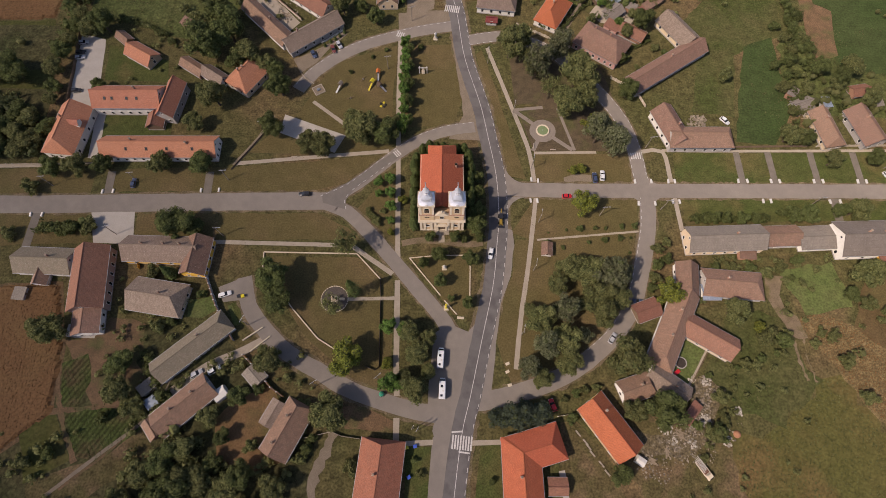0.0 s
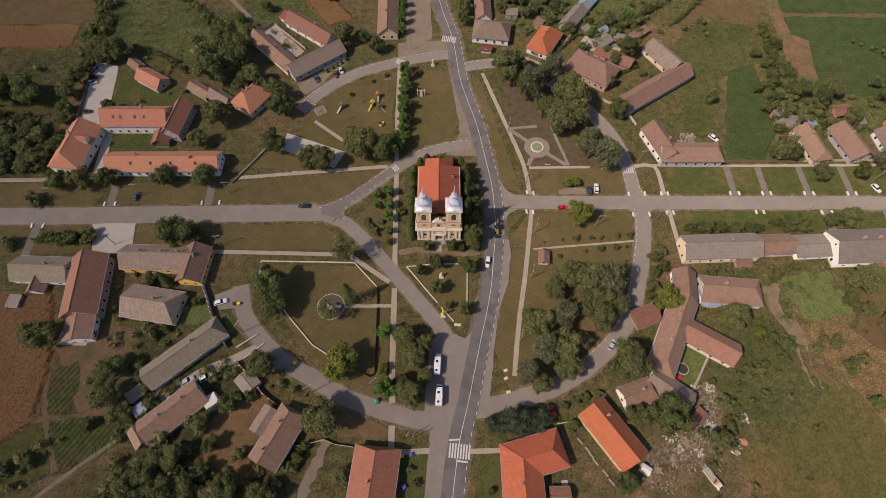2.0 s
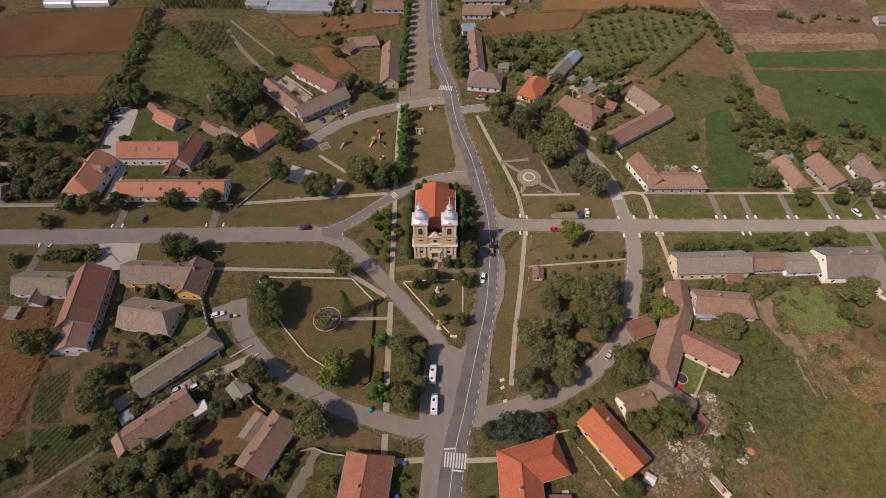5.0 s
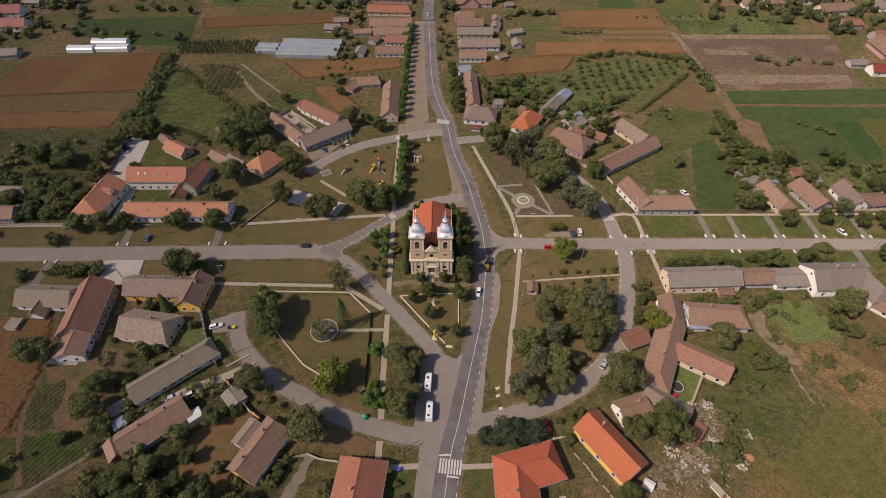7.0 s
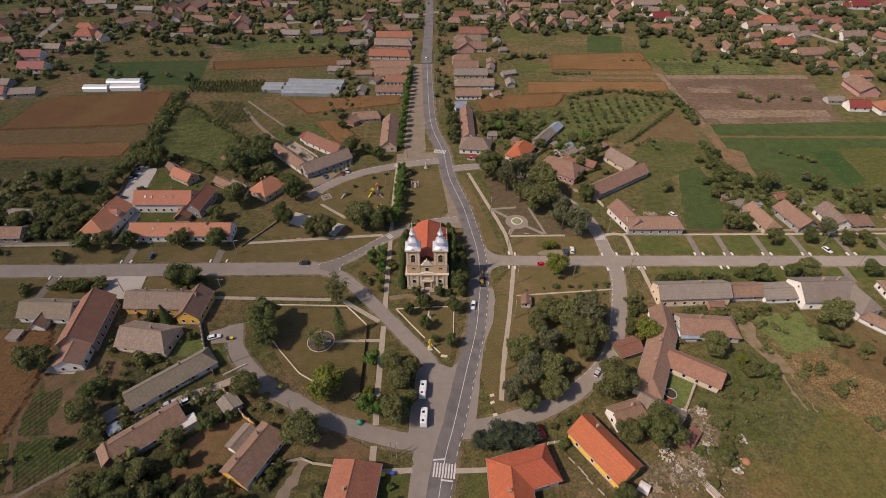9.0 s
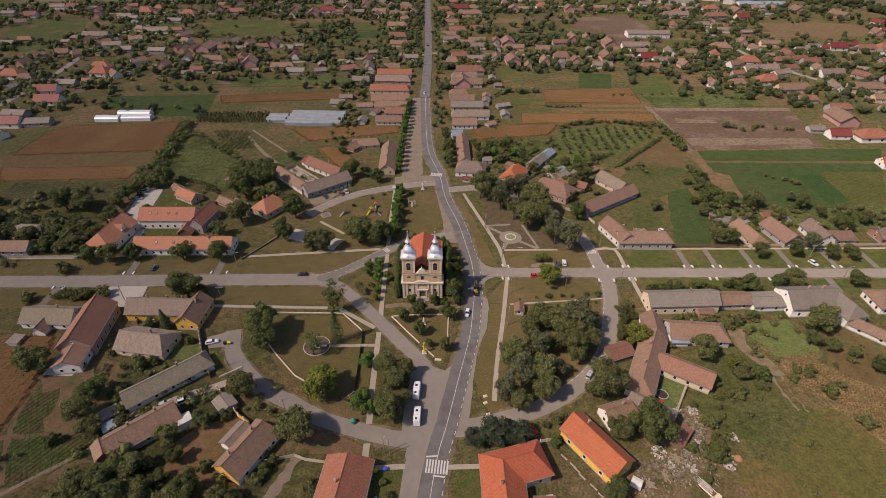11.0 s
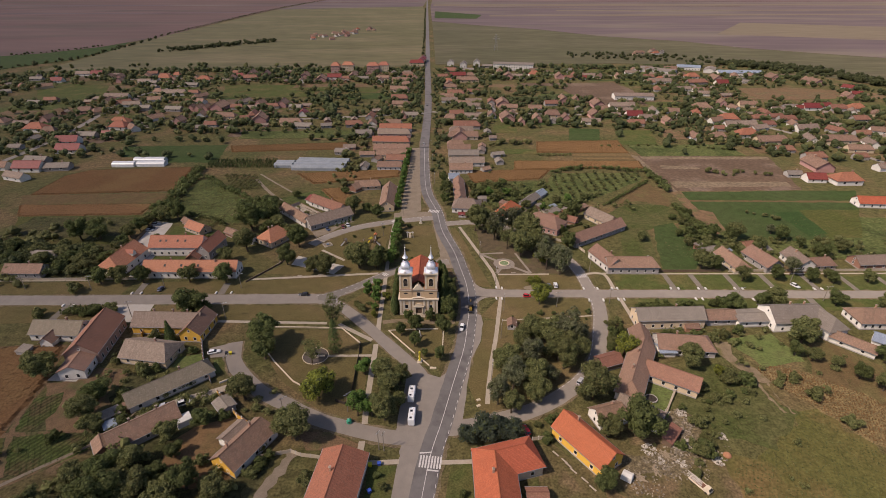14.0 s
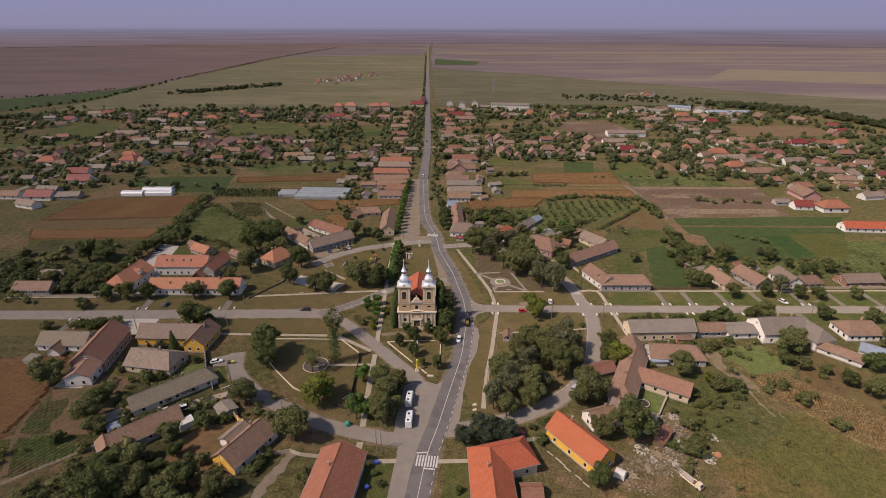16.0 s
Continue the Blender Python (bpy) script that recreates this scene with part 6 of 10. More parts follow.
def plant(key, x, y, r, tall=1.0, rng=RNG):
    src = rng.choice(TREES[key])
    k = r * rng.uniform(0.94, 1.08)
    m = Matrix.Translation((x, y, 0)) @ Matrix.Rotation(rng.uniform(0, 6.28), 4, "Z") @ Matrix.Diagonal((k, k * rng.uniform(0.92, 1.08), k * tall * rng.uniform(0.9, 1.12), 1))
    return copy_thing(src, m)


def grove(key, places, tall=1.0):
    for k, (x, y, r) in enumerate(places):
        plant(key if isinstance(key, str) else key[k % len(key)], x, y, r, tall)


# park beside the school
grove(("olive", "dark", "olive"), [(-32, 116, 7.6), (-23, 115, 5.4), (-54, 112, 4.8), (-48, 110, 4.8), (-69, 119, 5.0), (-94, 133, 6.0), (-101, 121, 4.2), (-68, 138, 5.2), (-36, 122, 5.0), (-20, 120, 3.8)])
grove(("dark", "olive"), [(-153, 100.5, 4.6), (-143, 100.5, 4.5), (-133, 101.5, 3.8), (-111, 102, 4.9), (-94, 102, 4.9)], 1.05)
grove("dark", [(-98, 75.5, 6.6), (-93, 75, 4.2)], 0.8)
grove(("bush", "darkbush"), [(-160, 92.5, 3.6), (-140, 75.4, 4.0), (-134, 76, 3.4), (-145, 75, 3.0), (-163, 73, 3.2)])
grove("dark", [(-190.7, 145.9, 6.6)], 0.9)
grove(("dark", "olive"), [(-181, 147, 7), (-162, 179, 3.8), (-162, 172, 3.6), (-163, 164, 4.0), (-164, 157, 4.2), (-165, 149, 4.6), (-164, 140, 3.6), (-163, 133, 3.4), (-160, 119, 4.0)], 0.85)
grove(("olive", "dark", "olive"), [(-168, 124, 4.2), (-175, 127, 4.4), (-165, 113, 4.4), (-172, 117, 4.2), (-179, 120, 4.6), (-186, 126, 4.8), (-170, 109, 3.8), (-178, 111, 4.0), (-193, 118, 4.4), (-200, 128, 4.6), (-210, 120, 4.2), (-192, 135, 3.6), (-203, 110, 3.6), (-216, 132, 4.4)], 0.75)
grove(("dark", "olive"), [(11, 196, 3.2), (11.6, 204, 3.6), (11, 213, 3.8), (11.6, 222, 3.4), (10, 232, 3.2), (9, 245, 3.0)], 1.2)
grove(("olive", "fresh", "bush"), [(46, 205, 3.2), (40, 210, 3.0), (34, 214, 3.0), (30, 220, 3.0), (52, 212, 3.0), (58, 216, 3.2), (62, 190, 3.0), (78, 176, 2.4), (86, 182, 3.0), (82, 196, 3.4), (90, 200, 3.0), (96, 190, 2.6), (66, 178, 2.4), (72, 188, 2.6)])
grove(("bush", "darkbush"), [(53, 176, 1.5), (55, 180, 1.5), (57, 184, 1.6), (59, 188, 1.6), (61, 193, 1.6), (63, 198, 1.6), (92, 146, 1.4), (88, 149, 1.6), (84, 153, 1.6), (80, 158, 1.8), (93, 163, 2.4), (97, 160, 2.2)], 0.9)
grove(("dark", "dark", "olive"), [(-100, 158, 8.6), (-93, 167, 7.4), (-84, 156, 5.6), (-144, 140, 3.6), (-149, 172, 5.2), (-155, 170, 4.8), (-98, 177, 7), (-88, 152, 4.8), (-45, 183, 5.0), (-30, 177, 4.2), (-37, 184, 3.6), (-76, 152, 4.2), (-71, 147, 4.6)])
grove(("olive", "dark"), [(30, 206, 3.4), (36, 213, 3.4), (42, 202, 2.8), (47, 224, 3.0), (38, 226, 2.8), (56, 208, 2.6), (28, 228, 2.8), (52, 232, 2.6), (-92, 190, 3.2), (-86, 206, 2.8), (-98, 198, 2.8), (-56, 214, 2.8), (-60, 232, 2.6)], 0.9)
# avenue of clipped trees
grove("fresh", [(-16.4, 119 + 5.0 * k, 2.6) for k in range(10)], 1.25)
grove("dark", [(-14.6, 124 + 9.0 * k, 2.4) for k in range(5)], 1.2)
grove("fresh", [(-19, 190 + 6.5 * k, 2.4) for k in range(18)], 1.4)
# fountain park
grove(("olive", "greyleaf", "greyleaf", "olive"), [(28.2, 158.8, 6.3), (39.8, 148.7, 6.9), (49.2, 158.2, 6.3), (55.5, 143.4, 7.9), (50.3, 128.9, 6.9), (61.5, 115.3, 6.0), (67.3, 110.5, 6.3), (58.1, 132.6, 6.0), (33.4, 164.5, 5.1)], 1.1)
grove("sparse", [(38, 147, 5.0), (44, 137, 4.6), (35, 155, 4.2)], 1.2)
grove("yellow", [(60, 121, 4.2), (55, 101.5, 2.4), (51, 101, 1.8), (53, 84.5, 4.6)])
grove(("dark", "olive"), [(77, 138, 4.4), (120, 147, 3.0), (88, 175, 4.8), (81, 170, 3.4), (77, 156, 2.4), (139, 116, 5), (145, 115, 4.0), (154, 105, 3.6), (160, 150, 4.0), (173, 150, 5.4), (167, 145, 4.2), (177, 135, 4.0), (171, 106, 3.4)])
grove(("bush", "darkbush"), [(151, 168, 3.2), (143, 153, 3.0), (144, 141, 3.2), (150, 156, 3.4), (158, 168, 3.0), (159, 181, 3.6), (154, 141, 3.6), (147, 148, 2.6), (153, 162, 2.8), (148, 175, 2.8), (146, 130, 3), (150, 136, 2.6)])
# east side
grove(("bush", "darkbush"), [(80, 68, 2.6), (79, 62, 2.8), (77.5, 57, 2.6), (76, 53, 2.2), (84, 71, 2.2), (83, 64, 2.6), (106, 61, 2.6), (113, 61, 2.6), (118, 59, 3.0), (100, 61, 2.2), (124, 61, 2.6), (131, 64, 2.6)])
grove("darkbush", [(97, 80.5, 2.6), (103, 80.5, 2.8), (108, 80.5, 2.6), (114, 80.5, 2.8), (119, 80.5, 2.6), (134, 82, 3.8), (139, 82, 4.2), (130, 83, 2.8)], 1.2)
grove(("olive", "dark"), [(156, 83, 4.2), (151, 83, 3.2), (152.5, 57, 5.6), (146, 50, 3.0), (151, 47, 3.0), (162, 37, 3.6), (166, 31, 4.2), (171, 24, 4.6), (158, 44, 2.6), (185, 84, 3.6), (205, 82, 3.4), (178, 46, 4), (196, 60, 4), (186, 104, 3.2), (214, 104, 3.4), (196, 103, 3)])
grove("yellow", [(80, 50, 4.6)])
# south-east park
grove(("olive", "greyleaf", "olive"), [(51, 58, 6.2), (59, 56, 6.9), (62, 49, 5.5), (54, 47, 6.2), (43, 44, 5.2), (45, 59, 5.2), (34, 40, 5.2), (35, 31, 5.4), (42, 34, 5.4), (42, 26, 4.8), (29, 24, 4.8), (33, 20, 4.0), (55, 42, 4.8), (49, 35, 3.2), (41, 53, 4.2), (31, 44, 2.8), (65, 57, 4.0)], 1.05)
grove("olive", [(62, 26.5, 7.6)], 0.95)
grove(("bush", "darkbush", "bush"), [(112.6, 34.8, 4.0), (118.0, 33.9, 3.6), (118.0, 29.4, 2.0), (108.0, 25.6, 2.0), (101.3, 24.7, 1.2), (99.1, 21.3, 1.1), (93.0, 14.8, 3.2), (90.3, 3.5, 3.4), (93.7, 7.4, 2.2), (101.4, 30.8, 2.2), (98.0, 14.2, 1.0), (93.4, 48.6, 1.8), (133, 37, 2.2), (128, 57, 1.6)])
grove("yellow", [(111.0, 38.9, 2.4)])
grove("blue", [(24, 8.5, 5.0), (18, 8, 3.6), (30.5, 9, 4.4), (27, 11, 3.4)], 0.8)
grove(("olive", "dark"), [(102, 44, 5.2), (72.0, 10.6, 6.8), (62.7, 10.3, 4.0), (56, -9, 3.4), (88, 3.5, 3.2)])
grove(("bush", "darkbush", "bush"), [(48, 17, 2.0), (45, 16, 1.8), (41, 14, 1.6), (52, 18, 1.8), (43, 8, 2.4), (104, 26, 2.2), (98, 32, 2.2), (84, 6, 1.9), (137, 36, 2.4), (130, 33, 2.2), (16, -11, 1.6), (139, 27, 3.2), (143, 15, 3.2), (110, 28, 2), (93, 10, 1.6), (99, 18, 1.5), (116, 30, 1.6), (85, -4, 1.8), (121, 36, 2.2), (91, 22, 1.4)])
grove(("olive", "dark", "greyleaf"), [(165.9, 142.7, 3.2), (205.7, 127.4, 4.2), (180.5, 110.4, 4.0), (196.3, 107.5, 2.8), (197.2, 147.5, 4.4), (196.4, 155.7, 3.2), (220.8, 134.1, 3.6), (202.8, 139.2, 2.6)], 0.95)
# monument garden
grove("dark", [(-60, 55, 6.2), (-58, 47, 6.2)], 0.95)
grove("yellow", [(-32.9, 27.0, 6.2), (-19, 26, 2.5)], 0.95)
grove("larch", [(-31.6, 50.5, 3.0)], 1.25)
grove("sparse", [(-39.3, 44.3, 4.4)], 1.05)
grove("sparse", [(-35.8, 67.8, 5.2)], 1.3)
grove("olive", [(-12, 35.6, 4.4), (-9, 28.5, 4.8), (-9, 16.8, 4.8), (-5, 33.6, 3.4), (-13, 21, 3.0), (-5, 22.6, 3.0)], 1.15)
grove("fresh", [(-18.4, 38.3, 3.2), (-13.7, 36.7, 3.1), (-18.2, 18.5, 3.6), (-13.3, 18.6, 3.3)], 1.05)
# south-west yards
grove(("dark", "olive", "olive"), [(-109, 25.6, 5.2), (-106, 16, 5.2), (-102, 11, 3.8), (-88, -5, 4.8), (-82, -1, 4.4), (-77, -11, 5.2), (-63, -9, 4.6), (-68, -13, 4.6), (-53, -13, 4.6), (-85, -14, 5.8), (-94, -9, 4.6), (-76, 8, 3.6), (-71, 2, 2.8), (-58, 25.6, 5.6), (-36, 8.6, 6.6),
                                   (-68, 14.6, 3.6), (-135, 36.6, 6), (-82, -10, 4.8), (-73, -6, 3.6), (-25.5, -30, 3.2), (-90, -20, 5), (-60, -20, 5), (-100, -18, 5)], 0.85)
grove(("bush", "darkbush"), [(-29, -7, 3.2), (-62, 17, 2.7), (-62, -1, 2.4), (-44, -2, 2.6), (-46, -5, 2.4), (-42.5, 1.5, 2.2), (-106, 58, 3.0), (-87, 50, 2.2), (-7, -9, 1.6), (-9, -5, 1.4), (-135, -6, 3.2), (-127, -3, 2.8), (-100, 38, 3.0), (-96, 40, 2.4), (-113, 45, 2.2), (-112, 8, 2.6)])
grove("spruce", [(-99, 57.6, 2.3)], 1.0)
# church garden
grove("column", [(-10.8 + 0.5 * math.sin(k * 3), 77 + 3.1 * k, 1.8) for k in range(10)] + [(10.4 + 0.5 * math.sin(k * 2), 78 + 3.1 * k, 1.9) for k in range(10)] + [(-8 + 2.7 * k, 108.8 + 0.5 * math.sin(k), 1.9) for k in range(7)], 1.1)
grove("dark", [(-1, 64.5, 2.9), (-7, 61.6, 2.1), (-1, 54.6, 2.5), (10, 63.2, 3.0), (9, 46.6, 2.5), (3, 48.6, 1.5), (-4.6, 72.0, 2.1), (4.6, 72.0, 2.1), (12.4, 76, 3.6), (14, 72, 2.0), (8, 71.6, 1.6), (13.6, 83, 2.8), (13.8, 90, 2.8), (13.4, 97, 2.4)], 1.3)
grove("fresh", [(-25.3, 95.4, 2.2), (-20.7, 96.6, 2.3), (-24.4, 90.4, 2.0), (-20.4, 90.6, 2.2), (-20.2, 84.6, 2.2), (-19.9, 79.0, 1.9)], 1.15)
grove("bush", [(-28.0, 82.2, 1.7), (-25.2, 79.3, 2.2)])
grove("yellow", [(-15.4, 88.0, 2.1), (-19.6, 74.2, 1.5)], 1.15)
grove("bush", [(-27, 81.6, 1.6), (-28.6, 84, 1.4), (-23, 83.5, 1.5)])
grove("darkbush", [(52, 76.6, 1.6), (58, 76.8, 1.3), (62, 77, 1.0), (68, 77.6, 1.5), (73, 77.8, 1.5), (45, 69, 1.2), (55, 71, 1.2), (61, 72, 1.5), (67, 72.6, 1.5), (71, 73, 0.9), (70, 67, 0.8), (39, 71, 1.2), (47, 76, 0.8), (40, 75, 0.6), (-25, 162, 1.4), (-31, 158, 1.2), (-40, 150, 1.3), (-10, 163, 2.0)], 0.9)

# ---- maize and orchards ----
def inside(x, y, poly):
    hit_in = False
    for (x0, y0), (x1, y1) in zip(poly, poly[1:] + poly[:1]):
        if (y0 > y) != (y1 > y) and x < (x1 - x0) * (y - y0) / (y1 - y0) + x0:
            hit_in = not hit_in
    return hit_in


def maize(poly, angle, row, step, height, label, material, seed, thin=0.0, canopy=0.0):
    """Rows of dry maize plants, each a few crossed leaves."""
    rng = np.random.default_rng(seed)
    xs, ys = [p[0] for p in poly], [p[1] for p in poly]
    cx, cy = sum(xs) / len(xs), sum(ys) / len(ys)
    reach = max(max(xs) - min(xs), max(ys) - min(ys)) * 0.75
    ca, sa = math.cos(radians(angle)), math.sin(radians(angle))
    pts = []
    for i in range(int(-reach / row), int(reach / row)):
        for j in range(int(-reach / step), int(reach / step)):
            u, v = i * row + rng.normal(0, row * 0.12), j * step + rng.normal(0, step * 0.3)
            x, y = cx + u * ca - v * sa, cy + u * sa + v * ca
            if inside(x, y, poly) and rng.random() > thin:
                pts.append((x, y))
    p = np.array(pts)
    n = len(p)
    h = height * rng.uniform(0.7, 1.15, n)
    out = []
    for k in range(2):
        a = rng.uniform(0, math.pi, n)
        w = rng.uniform(0.22, 0.42, n) * step
        lean = rng.normal(0, 0.2, (n, 2))
        d = np.stack([np.cos(a) * w, np.sin(a) * w], axis=1)
        q = np.zeros((n, 4, 3))
        q[:, 0, :2], q[:, 1, :2] = p - d * 0.5, p + d * 0.5
        q[:, 2, :2], q[:, 3, :2] = p + d + lean, p - d + lean
        q[:, 2, 2], q[:, 3, 2] = h, h * rng.uniform(0.75, 1.0, n)
        out.append(q)
    v = np.concatenate(out).reshape(-1, 3)
    if canopy:
        v[:, 2] += canopy - 0.25
    v = v.tolist()
    f = [(4 * i, 4 * i + 1, 4 * i + 2, 4 * i + 3) for i in range(len(v) // 4)]
    if canopy:
        # the closed mass of stalks and leaves under the tops
        cell, at, live = 1.1, {}, set()
        x0, y0 = min(xs), min(ys)
        for i in range(int((max(xs) - x0) / cell) + 1):
            for j in range(int((max(ys) - y0) / cell) + 1):
                if inside(x0 + (i + 0.5) * cell, y0 + (j + 0.5) * cell, poly):
                    live.add((i, j))
        jit = random.Random(seed)

        def corner(i, j):
            if (i, j) not in at:
                rim = not all(c in live for c in ((i, j), (i - 1, j), (i, j - 1), (i - 1, j - 1)))
                at[i, j] = len(v)
                v.append((x0 + i * cell + jit.uniform(-0.35, 0.35), y0 + j * cell + jit.uniform(-0.35, 0.35), 0.0 if rim else canopy + jit.uniform(-0.07, 0.07)))
            return at[i, j]

        for i, j in sorted(live):
            f.append((corner(i, j), corner(i + 1, j), corner(i + 1, j + 1), corner(i, j + 1)))
    return single("maize", mesh("maize", v, f, material), label, "maize crop", kind="stuff")


STRAW = surface("straw_maize", (0.192, 0.109, 0.047), (0.153, 0.087, 0.037), 0.06, 1.2, 0.9, 0.0, island=0.16, grain=0.3, spec=0.1)
WEED = surface("fallow_weeds", (0.084, 0.095, 0.030), (0.106, 0.103, 0.038), 0.05, 2.0, 0.9, 0.0, island=0.35, grain=0.2)
GREEN_MAIZE = surface("green_maize", (0.07, 0.095, 0.028), (0.09, 0.105, 0.035), 0.06, 2.0, 0.9, 0.0, island=0.3, grain=0.2)
maize([(-190, 50), (-162, 53), (-140, 54), (-134, 36), (-132, 26), (-131, 9), (-144, -3), (-190, -8)], 4, 1.1, 0.62, 0.42, "ripe rust-brown maize standing in rows", CORN_LEAF, 1, canopy=0.75)
maize([(-267, 211), (-267, 248), (-256, 260), (-182, 268), (-173, 219)], 0, 1.1, 0.62, 0.42, "ripe rust-brown maize standing in rows", CORN_LEAF, 2, canopy=0.75)
maize([(-261, 194), (-176, 197), (-176, 180), (-250, 177)], 90, 1.1, 0.7, 0.36, "thin dry maize in broken rows", CORN_LEAF, 3, 0.2, canopy=0.6)
maize([(-100, 255), (-23, 264), (-23, 248), (-82, 233)], 0, 1.1, 0.62, 0.42, "ripe ochre maize standing in rows", STRAW, 4, canopy=0.75)
maize([(-75, 223), (-62, 226), (-42, 200), (-56, 194)], 60, 1.1, 0.62, 0.42, "small stand of ripe maize", STRAW, 5, canopy=0.75)
maize([(-174, 323), (-75, 335), (-75, 315), (-167, 306)], 0, 1.1, 0.62, 0.42, "ripe brown maize among gardens", STRAW, 6, canopy=0.75)
maize([(66, 285), (165, 285), (163, 268), (63, 264)], 90, 1.1, 0.62, 0.42, "ripe straw-coloured maize strip", STRAW, 7, canopy=0.75)
maize([(26, 261), (91, 264), (80, 244), (31, 236)], 90, 1.1, 0.62, 0.42, "ripe straw-coloured maize strip", STRAW, 8, canopy=0.75)
maize([(92, 338), (165, 343), (164, 306), (87, 307)], 90, 1.1, 0.62, 0.42, "ripe ochre maize plot", STRAW, 9, canopy=0.75)
maize([(127, 43), (137, 44), (148, 38), (158, 29), (176, 4), (160, -12), (150, 4), (143, 13), (136, 25), (129, 33)], -25, 0.9, 0.6, 0.5, "dry broken maize stalks", STRAW, 11, 0.2)
maize([(-176, 285), (-122, 286), (-117, 266), (-171, 266)], 0, 2.6, 1.0, 2.4, "green maize in wide rows", GREEN_MAIZE, 12)
maize([(96, -2), (113, 6), (129, 21), (136, 22), (144, 10), (160, -14), (172, -34), (93, -34)], -28, 1.0, 0.8, 0.3, "rough green weeds on a fallow field", WEED, 13, 0.3)
maize([(-126.7, 9.0), (-116.1, 12.2), (-102.8, 9.7), (-99.2, 4.9), (-111.0, -5.4), (-119.0, -4.8)], 32, 1.5, 0.45, 0.26, "rows of green vegetables in a garden", GREEN_MAIZE, 14, 0.3)
maize([(-131.0, 26.2), (-122.8, 28.5), (-119.5, 19.1), (-122.6, 9.7), (-128.0, 11.4)], 32, 1.5, 0.45, 0.26, "rows of green vegetables beside the maize", GREEN_MAIZE, 15, 0.3)


def clumps(name, places, material, label, seed, quads=70, category="trees", flat=1.0, lumps=2, bulk=1.0):
    """Many distant trees in one object: rough inner lumps under loose leaf clumps."""
    rng = np.random.default_rng(seed)
    P = np.array(places, dtype=float)
    n = len(P)
    iv, jf = ICO1
    vs, fs, base = [], [], 0
    for k in range(lumps):
        off = rng.normal(0, 0.33, (n, 3)) * np.array([1, 1, 0.5]) + np.array([0, 0, (0.75 + 0.25 * k) * flat])
        s = rng.uniform(0.38, 0.58, (n, 1, 1)) * bulk
        v = (iv[None] * (1 + rng.normal(0, 0.14, (n, len(iv), 1))) * s * np.array([1, 1, 0.9 * flat]) + off[:, None]) * P[:, 2][:, None, None]
        v[..., :2] += P[:, None, :2]
        v[..., 2] = np.maximum(v[..., 2], 0.02)
        vs.append(v.reshape(-1, 3))
        tri = np.array(jf)[None] + (np.arange(n) * len(iv))[:, None, None] + base
        fs.append(tri.reshape(-1, 3))
        base += n * len(iv)
    lump = sum(len(f) for f in fs)
    d = rng.normal(0, 1, (n, quads, 3))
    d[..., 2] = np.abs(d[..., 2]) * 0.9 - 0.25
    d /= np.linalg.norm(d, axis=2)[..., None]
    pos = d * rng.uniform(0.6, 1.02 - 0.25 * (bulk - 1.0), (n, quads, 1)) * (1 + 0.25 * np.sin(3 * np.arctan2(d[..., 1:2], d[..., 0:1]) + rng.uniform(0, 6, (n, 1, 1)))) * np.array([1, 1, 0.8 * flat]) + np.array([0, 0, 0.85 * flat])
    pos = pos * P[:, 2][:, None, None]
    pos[..., :2] += P[:, None, :2]
    pos[..., 2] = np.maximum(pos[..., 2], 0.1)
    size = np.repeat(P[:, 2], quads)[:, None] * 0.18 / bulk
    q = leaf_tips(rng, pos.reshape(-1, 3), d.reshape(-1, 3), size)
    vs.append(q)
    idx = base + 3 * np.arange(n * quads)
    fs.append(np.stack([idx, idx + 1, idx + 2], axis=1))
    faces = np.concatenate(fs)
    me = mesh(name, np.concatenate(vs).tolist(), faces.tolist(), material)
    return single(name, me, label, category, kind="stuff")


def line_of(pts, gap, r, jitter, rng):
    out = []
    for q in smooth_line(pts, gap):
        out.append((q.x + rng.uniform(-jitter, jitter), q.y + rng.uniform(-jitter, jitter), r * rng.uniform(0.7, 1.35)))
    return out


VR = random.Random(31)
hedge = line_of([(-169, 164), (-168, 191), (-170, 216), (-173, 251), (-171, 262)], 2.6, 2.7, 1.6, VR) + line_of([(-162, 187), (-167, 226), (-167, 243)], 3.4, 2.4, 2.0, VR)
hedge += line_of([(163, 221), (162, 239), (161, 256)], 2.0, 2.6, 1.6, VR) + line_of([(156, 240), (138, 221), (113, 196)], 1.8, 1.2, 0.6, VR) + line_of([(90, 257), (121, 267), (157, 259)], 2.4, 1.8, 1.4, VR)
hedge += line_of([(156, 195), (156, 178), (158, 164), (158, 152)], 1.9, 2.0, 2.4, VR) + line_of([(156, 186), (159, 171), (160, 155)], 2.2, 1.9, 2.6, VR)
hedge += line_of([(44, 175), (56, 204), (68, 220)], 3.0, 2.0, 1.0, VR) + line_of([(70, 180), (82, 190), (97, 200)], 3.0, 2.2, 2.0, VR)
hedge += line_of([(-160, 244), (-139, 222), (-122, 208), (-106, 191)], 3.0, 2.0, 1.5, VR)
clumps("hedge", hedge, LEAF_DARK, "overgrown hedgerow of mixed shrubs between plots", 5, 80, "hedge")
yard_green = [(VR.uniform(-118, -70), VR.uniform(176, 200), VR.uniform(1.2, 2.6)) for _ in range(16)] + [(VR.uniform(70, 130), VR.uniform(180, 200), VR.uniform(1.0, 2.2)) for _ in range(14)]
yard_green += [(VR.uniform(-104, -76), VR.uniform(-22, 4), VR.uniform(1.4, 3.2)) for _ in range(22)] + [(VR.uniform(28, 80), VR.uniform(225, 236), VR.uniform(1.0, 2.4)) for _ in range(24)]
